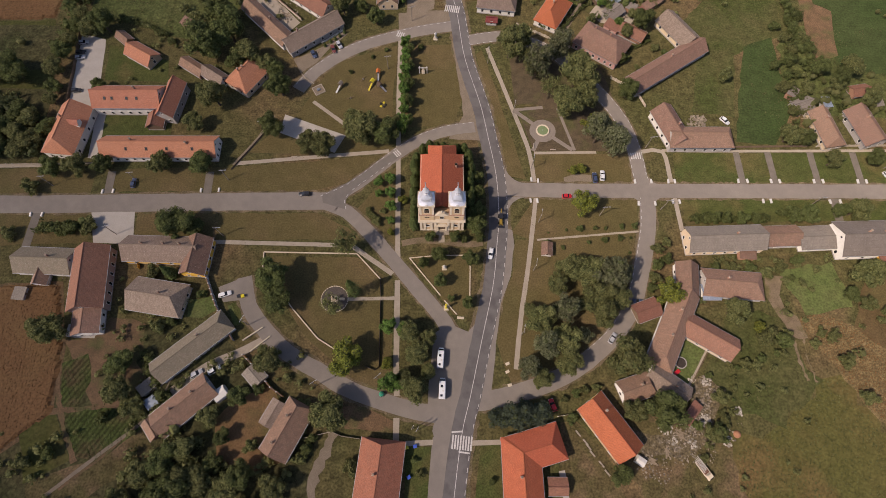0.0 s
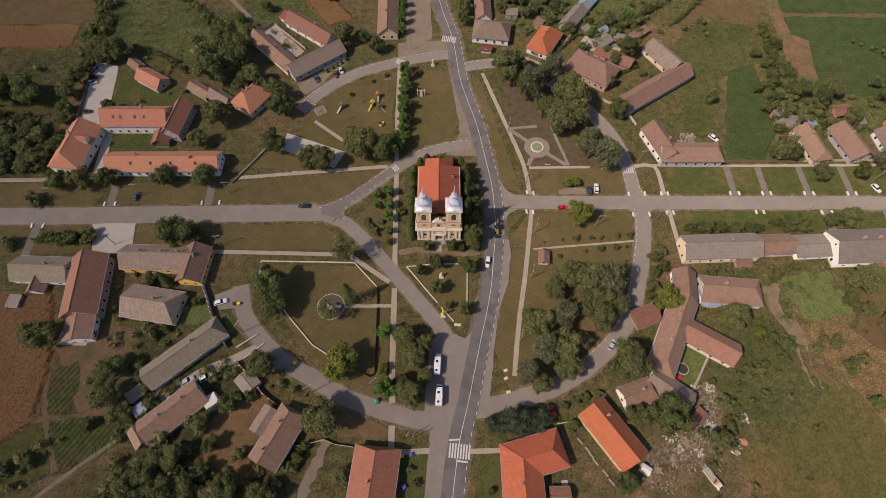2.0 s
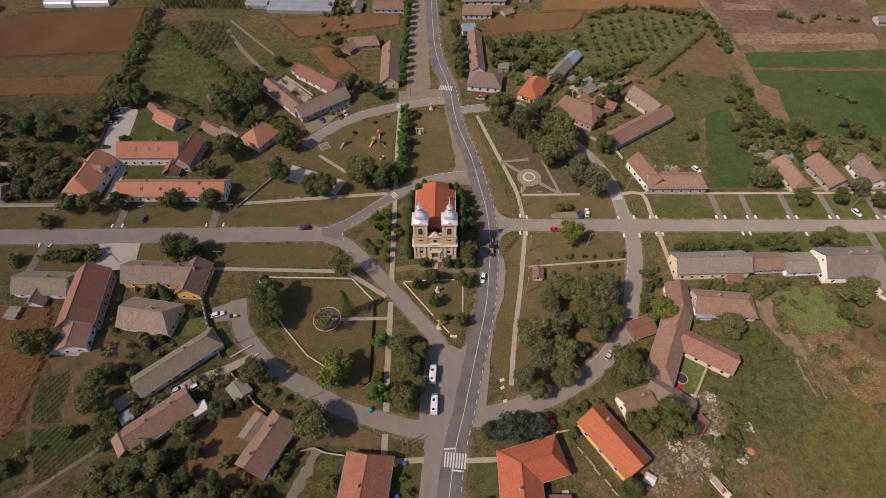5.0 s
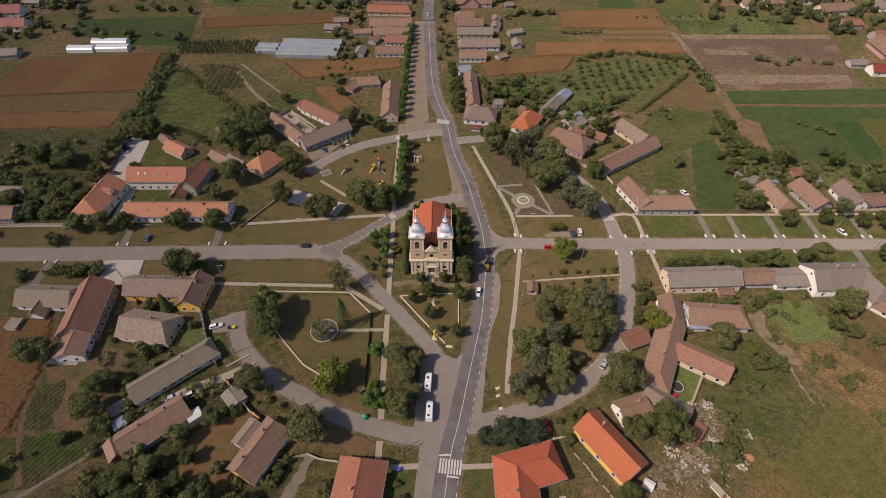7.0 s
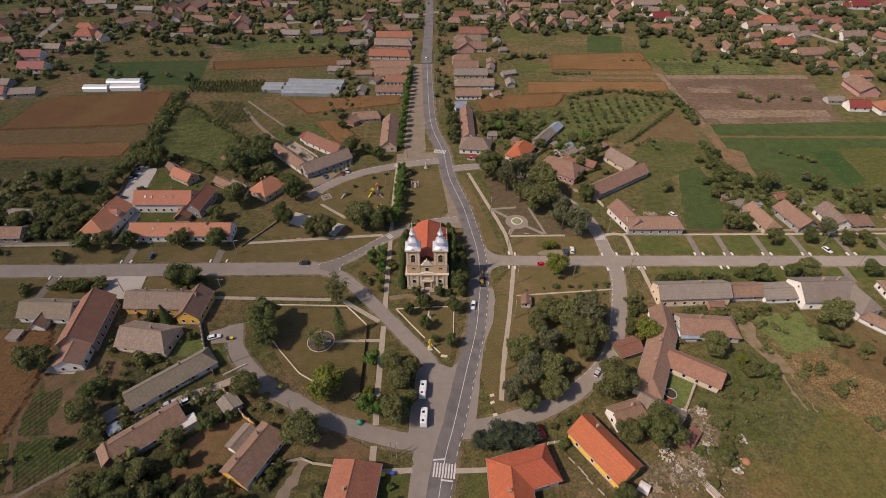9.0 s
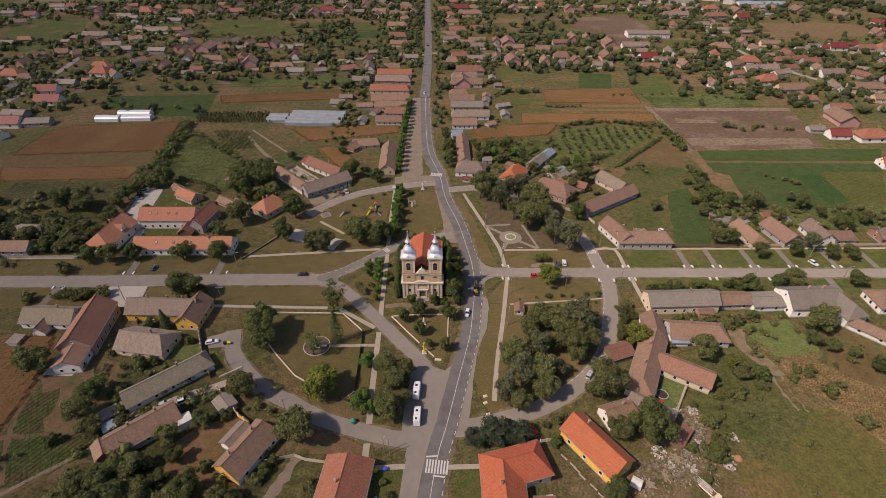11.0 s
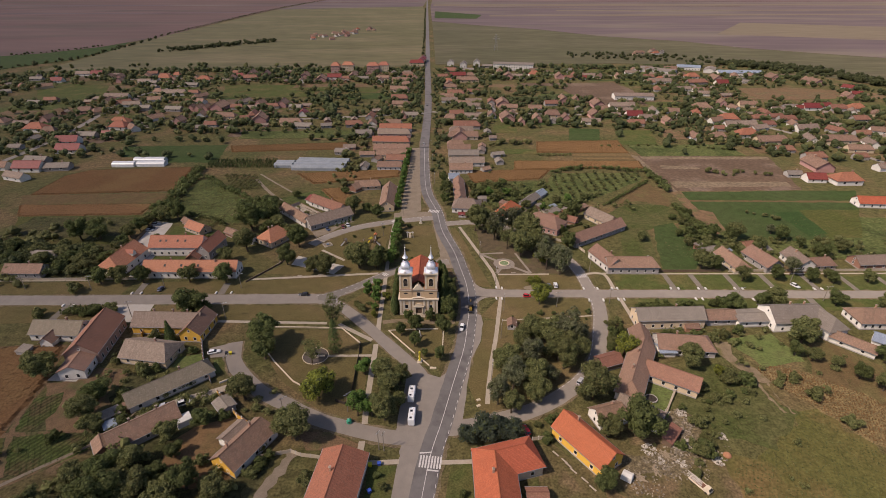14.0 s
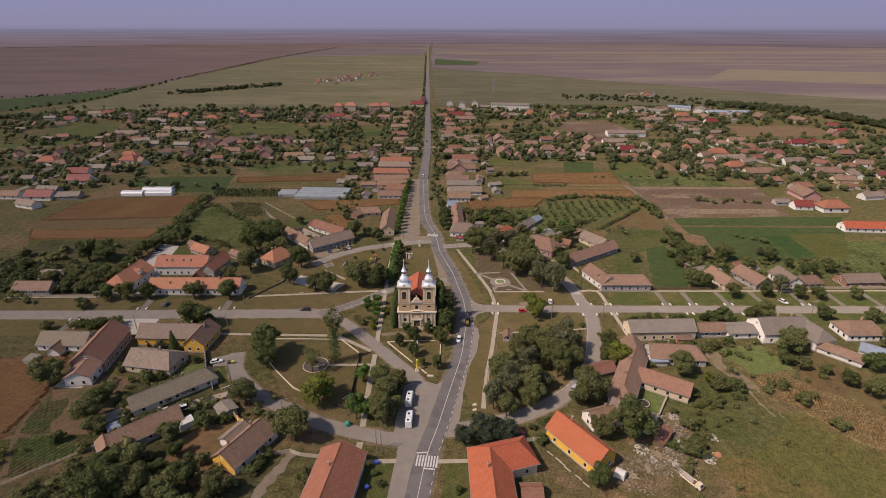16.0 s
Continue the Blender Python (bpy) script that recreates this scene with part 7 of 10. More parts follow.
yard_green += [q for q in [(VR.uniform(-128, -44), VR.uniform(-26, 30), VR.uniform(0.6, 2.0)) for _ in range(210)] if q[0] > -103 and not (-77 < q[0] < -51 and -8 < q[1] < 19)] + [(VR.uniform(-300, -170), VR.uniform(98, 150), VR.uniform(0.7, 2.4)) for _ in range(90)]
yard_green += [(VR.uniform(74, 125), VR.uniform(-20, 40), VR.uniform(0.7, 1.6)) for _ in range(30)] + [(VR.uniform(120, 170), VR.uniform(20, 66), VR.uniform(0.8, 2.0)) for _ in range(24)]
yard_green += [(VR.uniform(-165, -120), VR.uniform(-22, 4), VR.uniform(0.8, 2.2)) for _ in range(22)] + [(VR.uniform(-124, -95), VR.uniform(20, 50), VR.uniform(0.8, 1.8)) for _ in range(16)] + [(VR.uniform(-72, -48), VR.uniform(-24, 0), VR.uniform(1.2, 2.6)) for _ in range(14)]
clumps("undergrowth", yard_green, LEAF_OLIVE, "loose shrubs and weeds in the yards", 6, 80, "shrubs")


def strewn(poly, count, lo, hi, rng):
    """Low tufts strewn unevenly over an area."""
    xs, ys = [p[0] for p in poly], [p[1] for p in poly]
    out = []
    while len(out) < count:
        x, y = rng.uniform(min(xs), max(xs)), rng.uniform(min(ys), max(ys))
        if inside(x, y, poly) and rng.random() < 0.5 + 1.4 * noise.noise(Vector((x * 0.09, y * 0.09, 7.0))):
            out.append((x, y, rng.uniform(lo, hi) * rng.uniform(0.6, 1.0)))
    return out


TR = random.Random(77)
tufts = strewn([(-160, 240), (-112, 194), (-100, 170), (-116, 162), (-152, 175), (-164, 203)], 900, 0.3, 1.1, TR) + strewn([(-300, 178), (-172, 178), (-164, 112), (-170, 100), (-300, 96)], 900, 0.3, 1.2, TR)
tufts += strewn([(84, 40), (125, 60), (128, 44), (130, 20), (165, -30), (66, -30), (60, 8), (84, 17)], 900, 0.2, 0.6, TR) + strewn([(145, 62), (190, 66), (190, 0), (152, 10)], 600, 0.25, 0.9, TR)
tufts += strewn([(-104, 30), (-78, 20), (-60, 0), (-44, 4), (-42, -32), (-120, -32), (-102, 2)], 500, 0.25, 0.8, TR) + strewn([(104, 178), (152, 236), (168, 215), (160, 120), (144, 118), (120, 150)], 700, 0.25, 0.8, TR)
tufts += strewn([(-118, 212), (-64, 228), (-50, 190), (-100, 178)], 350, 0.3, 0.9, TR) + strewn([(28, 236), (82, 240), (96, 200), (60, 184), (34, 186)], 400, 0.3, 0.9, TR) + strewn([(150, 175), (300, 180), (300, 118), (160, 114)], 600, 0.3, 1.0, TR)
clumps("weed_tuft", tufts, LEAF_DRY, "rough weeds and tall grass tufts", 21, 14, "weeds", 0.6, 0)
orch = []
for i in range(16):
    for j in range(12):
        x, y = 70 + 6.4 * i + VR.uniform(-0.8, 0.8), 186 + 6.4 * j + 1.4 * i + VR.uniform(-0.8, 0.8)
        if inside(x, y, [(90, 257), (156, 258), (155, 245), (123, 218), (98, 199), (80, 221)]):
            orch.append((x, y, VR.uniform(1.2, 2.0)))
for i in range(16):
    for j in range(18):
        x, y = -160 + 3.4 * i + VR.uniform(-0.4, 0.4), 206 + 2.6 * j + VR.uniform(-0.4, 0.4)
        if inside(x, y, [(-155, 253), (-131, 256), (-115, 224), (-131, 218)]):
            orch.append((x, y, VR.uniform(0.8, 1.2)))
clumps("orchard", orch, LEAF_OLIVE, "small fruit trees planted in rows", 7, 60, "orchard")

# ---- streets and plots of the far village ----
STREETS = [[(-270, 409), (-137, 420), (-12, 446)], [(-344, 190), (-340, 341), (-366, 517), (-345, 600)], [(-366, 470), (-276, 385)], [(346, 740), (314, 524), (318, 416), (341, 357), (361, 269), (366, 200)], [(318, 416), (204, 436), (60, 448), (-4, 452)],
           [(341, 357), (430, 330), (520, 300)], [(-8, 660), (-200, 668), (-470, 640)], [(0, 690), (200, 690), (480, 655)]]
for k, s in enumerate(STREETS):
    single("road", ribbon("road", s, 5.5, 0.12 + 0.002 * k, OLD_ASPHALT, 0.3, step=8), "narrow dusty village street", "road", kind="structure")
PLOTS = [(LAWN_GREEN, "green garden plot"), (DIRT, "bare brown garden plot"), (MAIZE_GROUND, "ochre maize garden plot"), (OLIVE_MEADOW, "overgrown garden plot"), (GREEN_CROP, "dark green garden plot"), (PLOUGHED, "dug brown garden plot")]
KEEP = [(-285, 176, -160, 285), (-180, 262, -70, 345), (55, 230, 172, 390), (160, 175, 325, 300), (-110, 190, -20, 292), (10, 180, 50, 385), (-60, 260, -18, 385), (-260, 296, -160, 335)]


def kept(x, y, pad=0):
    return any(a - pad < x < c + pad and b - pad < y < d + pad for a, b, c, d in KEEP)


for k in range(150):
    x, y = VR.uniform(-560, 540), VR.uniform(290, 740)
    w, d = VR.uniform(14, 45), VR.uniform(8, 18)
    if kept(x, y, 14) or abs(x + 8) < 30:
        continue
    m, lab = PLOTS[VR.choice((0, 0, 1, 2, 3, 3, 4, 5))]
    field([(x - w, y - d), (x + w, y - d), (x + w, y + d), (x - w, y + d)], m, 0.03 + 0.0006 * k, lab + " behind village houses", "garden", 0.8)

for corners, m, lab in (([(-461, 491), (-426, 485), (-402, 516), (-438, 595), (-498, 611), (-518, 571)], LAWN_GREEN, "green meadow inside the far village"), ([(-315, 492), (-251, 493), (-260, 515), (-318, 519)], DIRT, "brown plot in the far village"),
                        ([(-325, 403), (-339, 442), (-312, 442), (-300, 422)], LAWN_GREEN, "green plot by the far street"), ([(122, 345), (149, 342), (160, 382), (131, 385)], GREEN_CROP, "dark green plot behind gardens"), ([(173, 378), (209, 378), (196, 331), (165, 331)], LAWN_GREEN, "green plot behind gardens"),
                        ([(175, 620), (244, 630), (255, 571), (232, 499), (182, 505), (164, 570)], PLOUGHED, "brown field in the far village"), ([(395, 589), (465, 595), (521, 575), (483, 523), (397, 515), (389, 550)], MAIZE_GROUND, "ochre field in the far village"),
                        ([(59, 395), (82, 400), (78, 369), (57, 369)], LAWN_GREEN, "green plot behind gardens"), ([(59, 303), (88, 303), (88, 316), (62, 316)], LAWN_GREEN, "green plot behind gardens"), ([(221, 380), (242, 380), (246, 347), (208, 347)], DIRT, "brown plot behind gardens"),
                        ([(-285, 600), (-138, 613), (-132, 579), (-269, 557)], LAWN_GREEN, "green strip in the far village"), ([(-190, 585), (-87, 600), (-90, 618), (-192, 610)], MAIZE_GROUND, "ochre strip in the far village"), ([(-343, 553), (-157, 567), (-149, 530), (-326, 517)], LAWN_GREEN, "green strip in the far village"),
                        ([(-180, 372), (-60, 376), (-62, 352), (-176, 346)], OLIVE_MEADOW, "olive strip behind gardens"), ([(170, 330), (255, 332), (258, 300), (172, 298)], OLIVE_MEADOW, "olive strip behind gardens")):
    field(corners, m, 0.14 + 0.004 * (len(KEEP) - 8), lab, "field", 0.8)
    KEEP.append((min(c[0] for c in corners) + 6, min(c[1] for c in corners) + 6, max(c[0] for c in corners) - 6, max(c[1] for c in corners) - 6))

# ---- far houses ----
FAR = []
for k, (L, W, eave, rise, roof, wall, hip) in enumerate([(14, 8, 3.2, 3.2, OLD_TILE, WHITE_WALL, (0, 0)), (12, 9, 3.2, 3.4, OLD_TILE, CREAM_WALL, (3, 3)), (18, 7.5, 3.2, 2.8, PALE_TILE, WHITE_WALL, (0, 0)), (11, 9, 3.4, 3.6, RUST_TILE, WHITE_WALL, (3.5, 3.5)),
                                                        (16, 8, 3.2, 3.0, BROWN_TILE, GREY_WALL, (0, 2.5)), (10, 7, 2.6, 2.0, GREY_ROOF, GREY_WALL, (0, 0)), (13, 8.5, 3.2, 3.2, RED_SHEET, WHITE_WALL, (0, 0)), (20, 8, 3.4, 3.0, OLD_TILE, CREAM_WALL, (0, 3)),
                                                        (12, 8, 3.4, 3.6, OLD_TILE, PINK_WALL, (0, 0)), (9, 6, 2.4, 1.6, PALE_TILE, BRICK_WALL, (0, 0))]):
    FAR.append(house(0, 0, L, W, 0, eave, rise, roof, wall, "modest village house under a %s roof" % ("clay-tile", "hipped clay-tile", "bleached tile", "bright orange hipped", "brown tile", "grey sheet", "red sheet-metal", "long clay-tile", "steep clay-tile", "low bleached tile")[k],
                     hip, (2, 0, 0, 1 if k == 8 else 0), ((L * 0.2, 0.6),), gutter=False, plinth=False))
taken, near_made, far_made = [], [], []


def settle(x, y, turn, kind=None):
    if any((x - a) ** 2 + (y - b) ** 2 < 15 ** 2 for a, b in taken) or kept(x, y) or abs(x + 8 + max(0, (y - 400) / 60)) < 17:
        return
    taken.append((x, y))
    k = kind if kind is not None else VR.choice((0, 1, 1, 2, 2, 2, 4, 4, 4, 5, 5, 5, 7, 8, 9, 9, 0, 1, 7, 3, 6) if VR.random() < 0.6 else (0, 1, 2, 4, 5, 7, 8, 9))
    place = pose(x, y, 0, 0, 0, turn + VR.uniform(-6, 6))
    if y < 520 and len(near_made) < 120:
        near_made.append(copy_thing(FAR[k], place))
    else:
        far_made.append((k, place))


def row_of_houses(pts, gap, off, both=True, skip=0.08):
    line = smooth_line(pts, gap)
    side = sideways(line)
    for q, s in zip(line, side):
        for sg in ((-1, 1) if both else (1,)):
            if VR.random() < skip:
                continue
            o = sg * (off + VR.uniform(-2, 4))
            a = math.degrees(math.atan2(s.y, s.x)) + (0 if VR.random() < 0.7 else 90)
            settle(q.x + s.x * o + VR.uniform(-2, 2), q.y + s.y * o, a)
            if VR.random() < 0.3:
                settle(q.x + s.x * (o + sg * 21), q.y + s.y * (o + sg * 21), a + 90, VR.choice((5, 9, 4, 0)))


def stand(rows):
    """Village houses where they stand: east, north, length and kind; the steep ones turn their gable to the south."""
    for x, y, size, k in rows:
        taken.append((x, y))
        g = min(1.7, max(0.6, size / (14, 12, 18, 11, 16, 10, 13, 20, 8, 9)[k]))
        place = pose(x, y, 0, 0, 0, (90 if k == 8 else 0) + VR.uniform(-7, 7)) @ Matrix.Diagonal((g, g if k == 8 else min(g, 1.25), min(max(g, 0.9), 1.2), 1))
        if y < 520 and len(near_made) < 120:
            near_made.append(copy_thing(FAR[k], place))
        else:
            far_made.append((k, place))


stand([(-563, 636, 17, 5), (-524, 621, 15, 6), (-523, 675, 21, 2), (-501, 675, 16, 6), (-454, 651, 8, 8), (-437, 621, 7, 8), (-386, 644, 23, 3), (-380, 668, 11, 3), (-387, 607, 16, 5), (-324, 629, 26, 3), (-326, 593, 19, 5), (-294, 629, 9, 9), (-300, 693, 15, 4), (-288, 668, 11, 6), (-264, 644, 20, 4), (-274, 680, 10, 8), (-252, 676, 10, 8), (-323, 537, 27, 2), (-301, 543, 13, 4), (-380, 514, 29, 2)])  # west edge
stand([(-320, 459, 14, 5), (-284, 454, 26, 5), (-266, 459, 6, 8), (-257, 455, 8, 8), (-251, 459, 7, 8), (-238, 464, 16, 8), (-219, 464, 13, 4), (-202, 464, 10, 9), (-181, 469, 14, 4), (-172, 478, 10, 8), (-154, 464, 13, 5), (-214, 420, 21, 7), (-176, 412, 13, 8), (-141, 397, 21, 7), (-254, 402, 8, 8), (-222, 378, 10, 5), (-217, 389, 13, 4), (-196, 378, 7, 9), (-165, 389, 7, 9), (-192, 412, 10, 4)])  # west lane
stand([(-308, 393, 27, 3), (-300, 378, 16, 3), (-314, 350, 22, 5), (-298, 353, 8, 6), (-318, 330, 18, 6), (-301, 306, 19, 6), (-309, 279, 38, 5), (-302, 261, 20, 6), (-282, 263, 19, 5), (-375, 371, 26, 3), (-404, 392, 16, 9), (-390, 408, 8, 8), (-448, 498, 15, 4), (-456, 482, 14, 5), (-398, 508, 13, 9)])  # west street
stand([(-144, 474, 10, 9), (-126, 384, 16, 5), (-191, 660, 16, 8), (-163, 637, 18, 8), (-147, 652, 19, 6), (-130, 645, 11, 4), (-122, 660, 12, 8), (-107, 645, 18, 5), (-100, 681, 14, 8), (-48, 623, 27, 7), (-47, 562, 23, 7), (-43, 510, 19, 4), (-25, 429, 14, 5), (-33, 427, 7, 8), (-64, 359, 14, 5), (-70, 316, 10, 9), (-74, 303, 11, 5)])  # row beside the road
stand([(29, 669, 24, 6), (42, 630, 30, 7), (24, 538, 20, 4), (47, 550, 16, 4), (32, 484, 18, 7), (24, 434, 17, 4), (32, 385, 25, 4), (24, 352, 12, 8), (20, 712, 20, 4), (46, 721, 17, 5), (80, 760, 26, 5)])  # row across the road
stand([(76, 484, 14, 8), (74, 417, 13, 8), (87, 402, 6, 8), (104, 413, 9, 8), (123, 430, 15, 1), (132, 485, 16, 4), (148, 500, 13, 8), (163, 500, 9, 8), (134, 417, 8, 8), (167, 430, 11, 8), (156, 402, 18, 2), (117, 662, 19, 2), (102, 661, 16, 8), (142, 678, 14, 3), (176, 662, 11, 8), (188, 654, 15, 4), (209, 654, 11, 6)])  # east lane
stand([(183, 480, 13, 8), (207, 470, 27, 2), (207, 428, 16, 6), (218, 418, 18, 2), (233, 404, 8, 8), (294, 466, 18, 1), (298, 414, 29, 3), (272, 377, 12, 4), (287, 357, 27, 3), (297, 389, 32, 2), (297, 335, 28, 7), (295, 311, 15, 4), (307, 291, 17, 4), (296, 270, 16, 8), (267, 252, 10, 5), (276, 242, 13, 6), (295, 238, 19, 3)])  # east street
stand([(354, 377, 21, 2), (358, 337, 29, 7), (358, 312, 20, 7), (345, 292, 11, 4), (354, 480, 21, 7), (374, 457, 14, 2), (394, 469, 14, 5), (401, 464, 8, 6), (415, 466, 18, 6), (437, 476, 12, 6), (442, 462, 18, 4), (461, 462, 18, 3), (518, 540, 13, 6), (501, 531, 8, 8), (305, 662, 16, 4), (306, 624, 30, 2), (367, 662, 27, 3)])  # east rows
stand([(355, 617, 30, 4), (385, 610, 16, 6), (394, 647, 12, 8), (355, 534, 20, 9), (480, 655, 17, 8), (516, 618, 22, 8), (515, 632, 9, 8), (432, 414, 17, 4), (358, 414, 17, 4), (396, 360, 15, 4), (317, 570, 18, 2), (328, 395, 14, 4), (353, 424, 15, 4)])  # east edge
for s in STREETS:
    row_of_houses(s, 23, 15, True, 0.5)
for pts in ([(66, 471), (150, 466), (237, 457)], [(74, 427), (171, 405)], [(204, 412), (311, 400)], [(259, 378), (267, 300), (272, 254), (285, 206)], [(397, 490), (489, 430)], [(484, 684), (545, 586)], [(23, 720), (196, 690), (291, 640)],
            [(-452, 576), (-350, 556), (-132, 455)], [(-248, 386), (-118, 390)], [(-424, 622), (-61, 641)], [(-520, 600), (-430, 480), (-420, 330)], [(400, 400), (470, 350)], [(-600, 650), (-520, 700)], [(380, 600), (470, 560)], [(330, 250), (400, 230)], [(-310, 215), (-295, 270)]):
    row_of_houses(pts, 21, 6, both=False, skip=0.55)
row_of_houses([(-10, 395), (-12, 560), (-18, 700)], 20, 27, True, 0.3)
row_of_houses([(-10, 400), (-12, 560), (-18, 690)], 22, 52, True, 0.6)
for k in range(26):
    a = VR.random()
    x, y = -300 + a * 110 + VR.uniform(-40, 40), 1180 + a * 260 + VR.uniform(-60, 60)
    settle(x, y, VR.uniform(0, 90), VR.choice((0, 1, 3, 8)))
for k in range(9):
    settle(370 + VR.uniform(-10, 70), 935 + VR.uniform(-25, 25), VR.uniform(0, 90))
for x in (-600, -575, -540, -505):
    settle(x, 560 + VR.uniform(-30, 60), VR.uniform(0, 90))

def join_houses(rows):
    """The houses too far off to tell apart singly, as one body of houses."""
    mats, vs, fs, ids, uvs = [], [], [], [], []
    for k, place in rows:
        for ob in FAR[k].children_recursive:
            m = place @ (ob.matrix_basis if ob.parent == FAR[k] else ob.parent.matrix_basis @ ob.matrix_basis)
            me = ob.data
            if me.materials[0] not in mats:
                mats.append(me.materials[0])
            base, slot = len(vs), mats.index(me.materials[0])
            vs += [tuple(m @ v.co) for v in me.vertices]
            layer = me.uv_layers[0].data if me.uv_layers else None
            for p in me.polygons:
                fs.append(tuple(i + base for i in p.vertices))
                ids.append(slot)
                uvs += [tuple(layer[i].uv) if layer else (0.0, 0.0) for i in p.loop_indices]
    me = mesh("far_houses", vs, fs, None, uvs)
    for m in mats:
        me.materials.append(m)
    me.polygons.foreach_set("material_index", ids)
    return single("far_houses", me, "crowded tile-roofed houses of the far village", "houses", kind="stuff")


# larger buildings at the far edge
for x, y, size, wall in ((-157, 713, 13, PINK_WALL), (-139, 719, 18, CREAM_WALL), (-100, 714, 18, PINK_WALL), (-84, 719, 16, CREAM_WALL)):
    house(x, y, size, 13, 2, 10.4, 4.2, SALMON_TILE, wall, "three-storey apartment house under a hipped salmon roof", (4.5, 4.5), (5, 0, 2, 2), ((3, 1),), storeys=3, name="apartment_house", category="apartment house")
for x, y, turn in ((-36, 775, 4), (-30, 800, 88), (-27, 822, 88)):
    house(x, y, 24, 11, turn, 6.0, 4.0, RED_SHEET, CREAM_WALL, "tall house under a dull red roof", (3, 3), (4, 0, 2, 2), (), storeys=2)
house(118, 735, 62, 12, -10, 9.6, 2.4, GREY_ROOF, WHITE_WALL, "long white three-storey apartment block", (0, 0), (16, 14, 3, 3), (), storeys=3, name="apartment_house", category="apartment house")
for x, y, L in ((40, 745, 18), (62, 765, 16), (20, 765, 14)):
    house(x, y, L, 10, 85, 8.6, 3.6, GREY_ROOF, WHITE_WALL, "tall pale house with grey roof", (0, 0), (3, 3, 2, 2), (), storeys=2)
for x, y, L, rot, roof in ((337, 711, 52, -40, GREY_ROOF), (396, 742, 34, -20, BLUE_SHEET), (449, 690, 62, -5, BLUE_SHEET), (236, 520, 46, -2, PALE_TILE), (420, 720, 30, 60, GREY_ROOF)):
    house(x, y, L, 15, rot, 5.0, 2.6, roof, WHITE_WALL, "long pale farm hall with low roof", (0, 0), (8, 6, 0, 0), (), name="farm_hall", category="hall")
house(289, 197, 30, 9, -4, 3.4, 3.2, ORANGE_TILE, WHITE_WALL, "long low building under orange roof", (0, 0), (6, 5, 1, 1))

join_houses(far_made)

# ---- far trees ----
far_dark, far_olive = [], []
for k in range(9000):
    x, y = VR.uniform(-640, 580), VR.uniform(285, 770)
    dense = noise.noise(Vector((x * 0.012, y * 0.012, 3.0)))
    near_house = any((x - a) ** 2 + (y - b) ** 2 < 24 ** 2 for a, b in taken)
    on_house = any((x - a) ** 2 + (y - b) ** 2 < 7.5 ** 2 for a, b in taken)
    if kept(x, y, -4) or on_house or abs(x + 8 + max(0, (y - 400) / 60)) < 9:
        continue
    if VR.random() < (0.92 if near_house else 0.34 if dense > 0.05 else 0.09):
        (far_dark if VR.random() < 0.7 else far_olive).append((x, y, VR.uniform(1.6, 4.6)))
for pts, gap, r in (([(-640, 640), (-420, 705), (-180, 715), (-30, 725)], 5, 4.0), ([(150, 760), (300, 745), (420, 760)], 5, 4.0), ([(170, 492), (120, 500), (70, 515)], 4, 3.6), ([(-135, 520), (-120, 470), (-108, 430)], 4, 4.6), ([(-140, 500), (-126, 540), (-112, 580)], 5, 4.6), ([(-15.5, 400), (-18, 500), (-24, 690)], 9, 2.4), ([(4, 260), (2, 400), (-2, 560), (-6, 700)], 9, 2.2)):
    far_dark += line_of(pts, gap, r, 3.5, VR)
for k in range(90):
    x, y = VR.uniform(-20, 60) + 0, VR.uniform(228, 385)
    if 6 < x < 15 or 44 < x < 60:
        far_olive.append((x, y, VR.uniform(1.2, 2.6)))
for k in range(60):
    far_olive.append((VR.uniform(-75, -53), VR.uniform(225, 390), VR.uniform(1.2, 2.8)))
far_olive += line_of([(204, 260), (217, 254), (236, 257), (253, 252)], 3.2, 2.0, 3.0, VR) + line_of([(146, 322), (187, 327), (219, 322), (256, 315)], 7.0, 1.3, 2.0, VR) + line_of([(88, 299), (113, 299)], 3.0, 1.5, 1.0, VR) + line_of([(199, 186), (204, 180), (210, 174)], 3.0, 1.6, 2.4, VR) + line_of([(53, 328), (70, 332), (85, 332)], 2.4, 2.6, 3.0, VR)
for k in range(90):
    far_olive.append((VR.uniform(150, 300), VR.uniform(124, 150), VR.uniform(0.8, 2.6)))
for k in range(75):
    far_olive.append((VR.uniform(-290, -185), VR.uniform(95, 165), VR.uniform(1.0, 3.6)))
for k in range(50):
    far_dark.append((VR.uniform(200, 290), VR.uniform(20, 84), VR.uniform(1.0, 3.2)))
clumps("village_trees", far_dark, LEAF_SHADE, "dark trees and shrubs among the far houses", 8, 52, bulk=1.4)
clumps("village_trees", far_olive, LEAF_OLIVE, "olive trees and shrubs among the far houses", 9, 52, bulk=1.4)
belt = []
for k in range(420):
    t = VR.random()
    a, b = ((468, 790), (575, 710)) if t < 0.4 else ((575, 710), (640, 420))
    u = VR.random()
    belt.append((a[0] + (b[0] - a[0]) * u + VR.uniform(-10, 26), a[1] + (b[1] - a[1]) * u + VR.uniform(-14, 26), VR.uniform(3.0, 6.0)))
for k in range(150):
    u = VR.random()
    belt.append((-530 + 150 * u + VR.uniform(-22, 22), 960 + 170 * u + VR.uniform(-20, 20), VR.uniform(2.5, 5.0)))
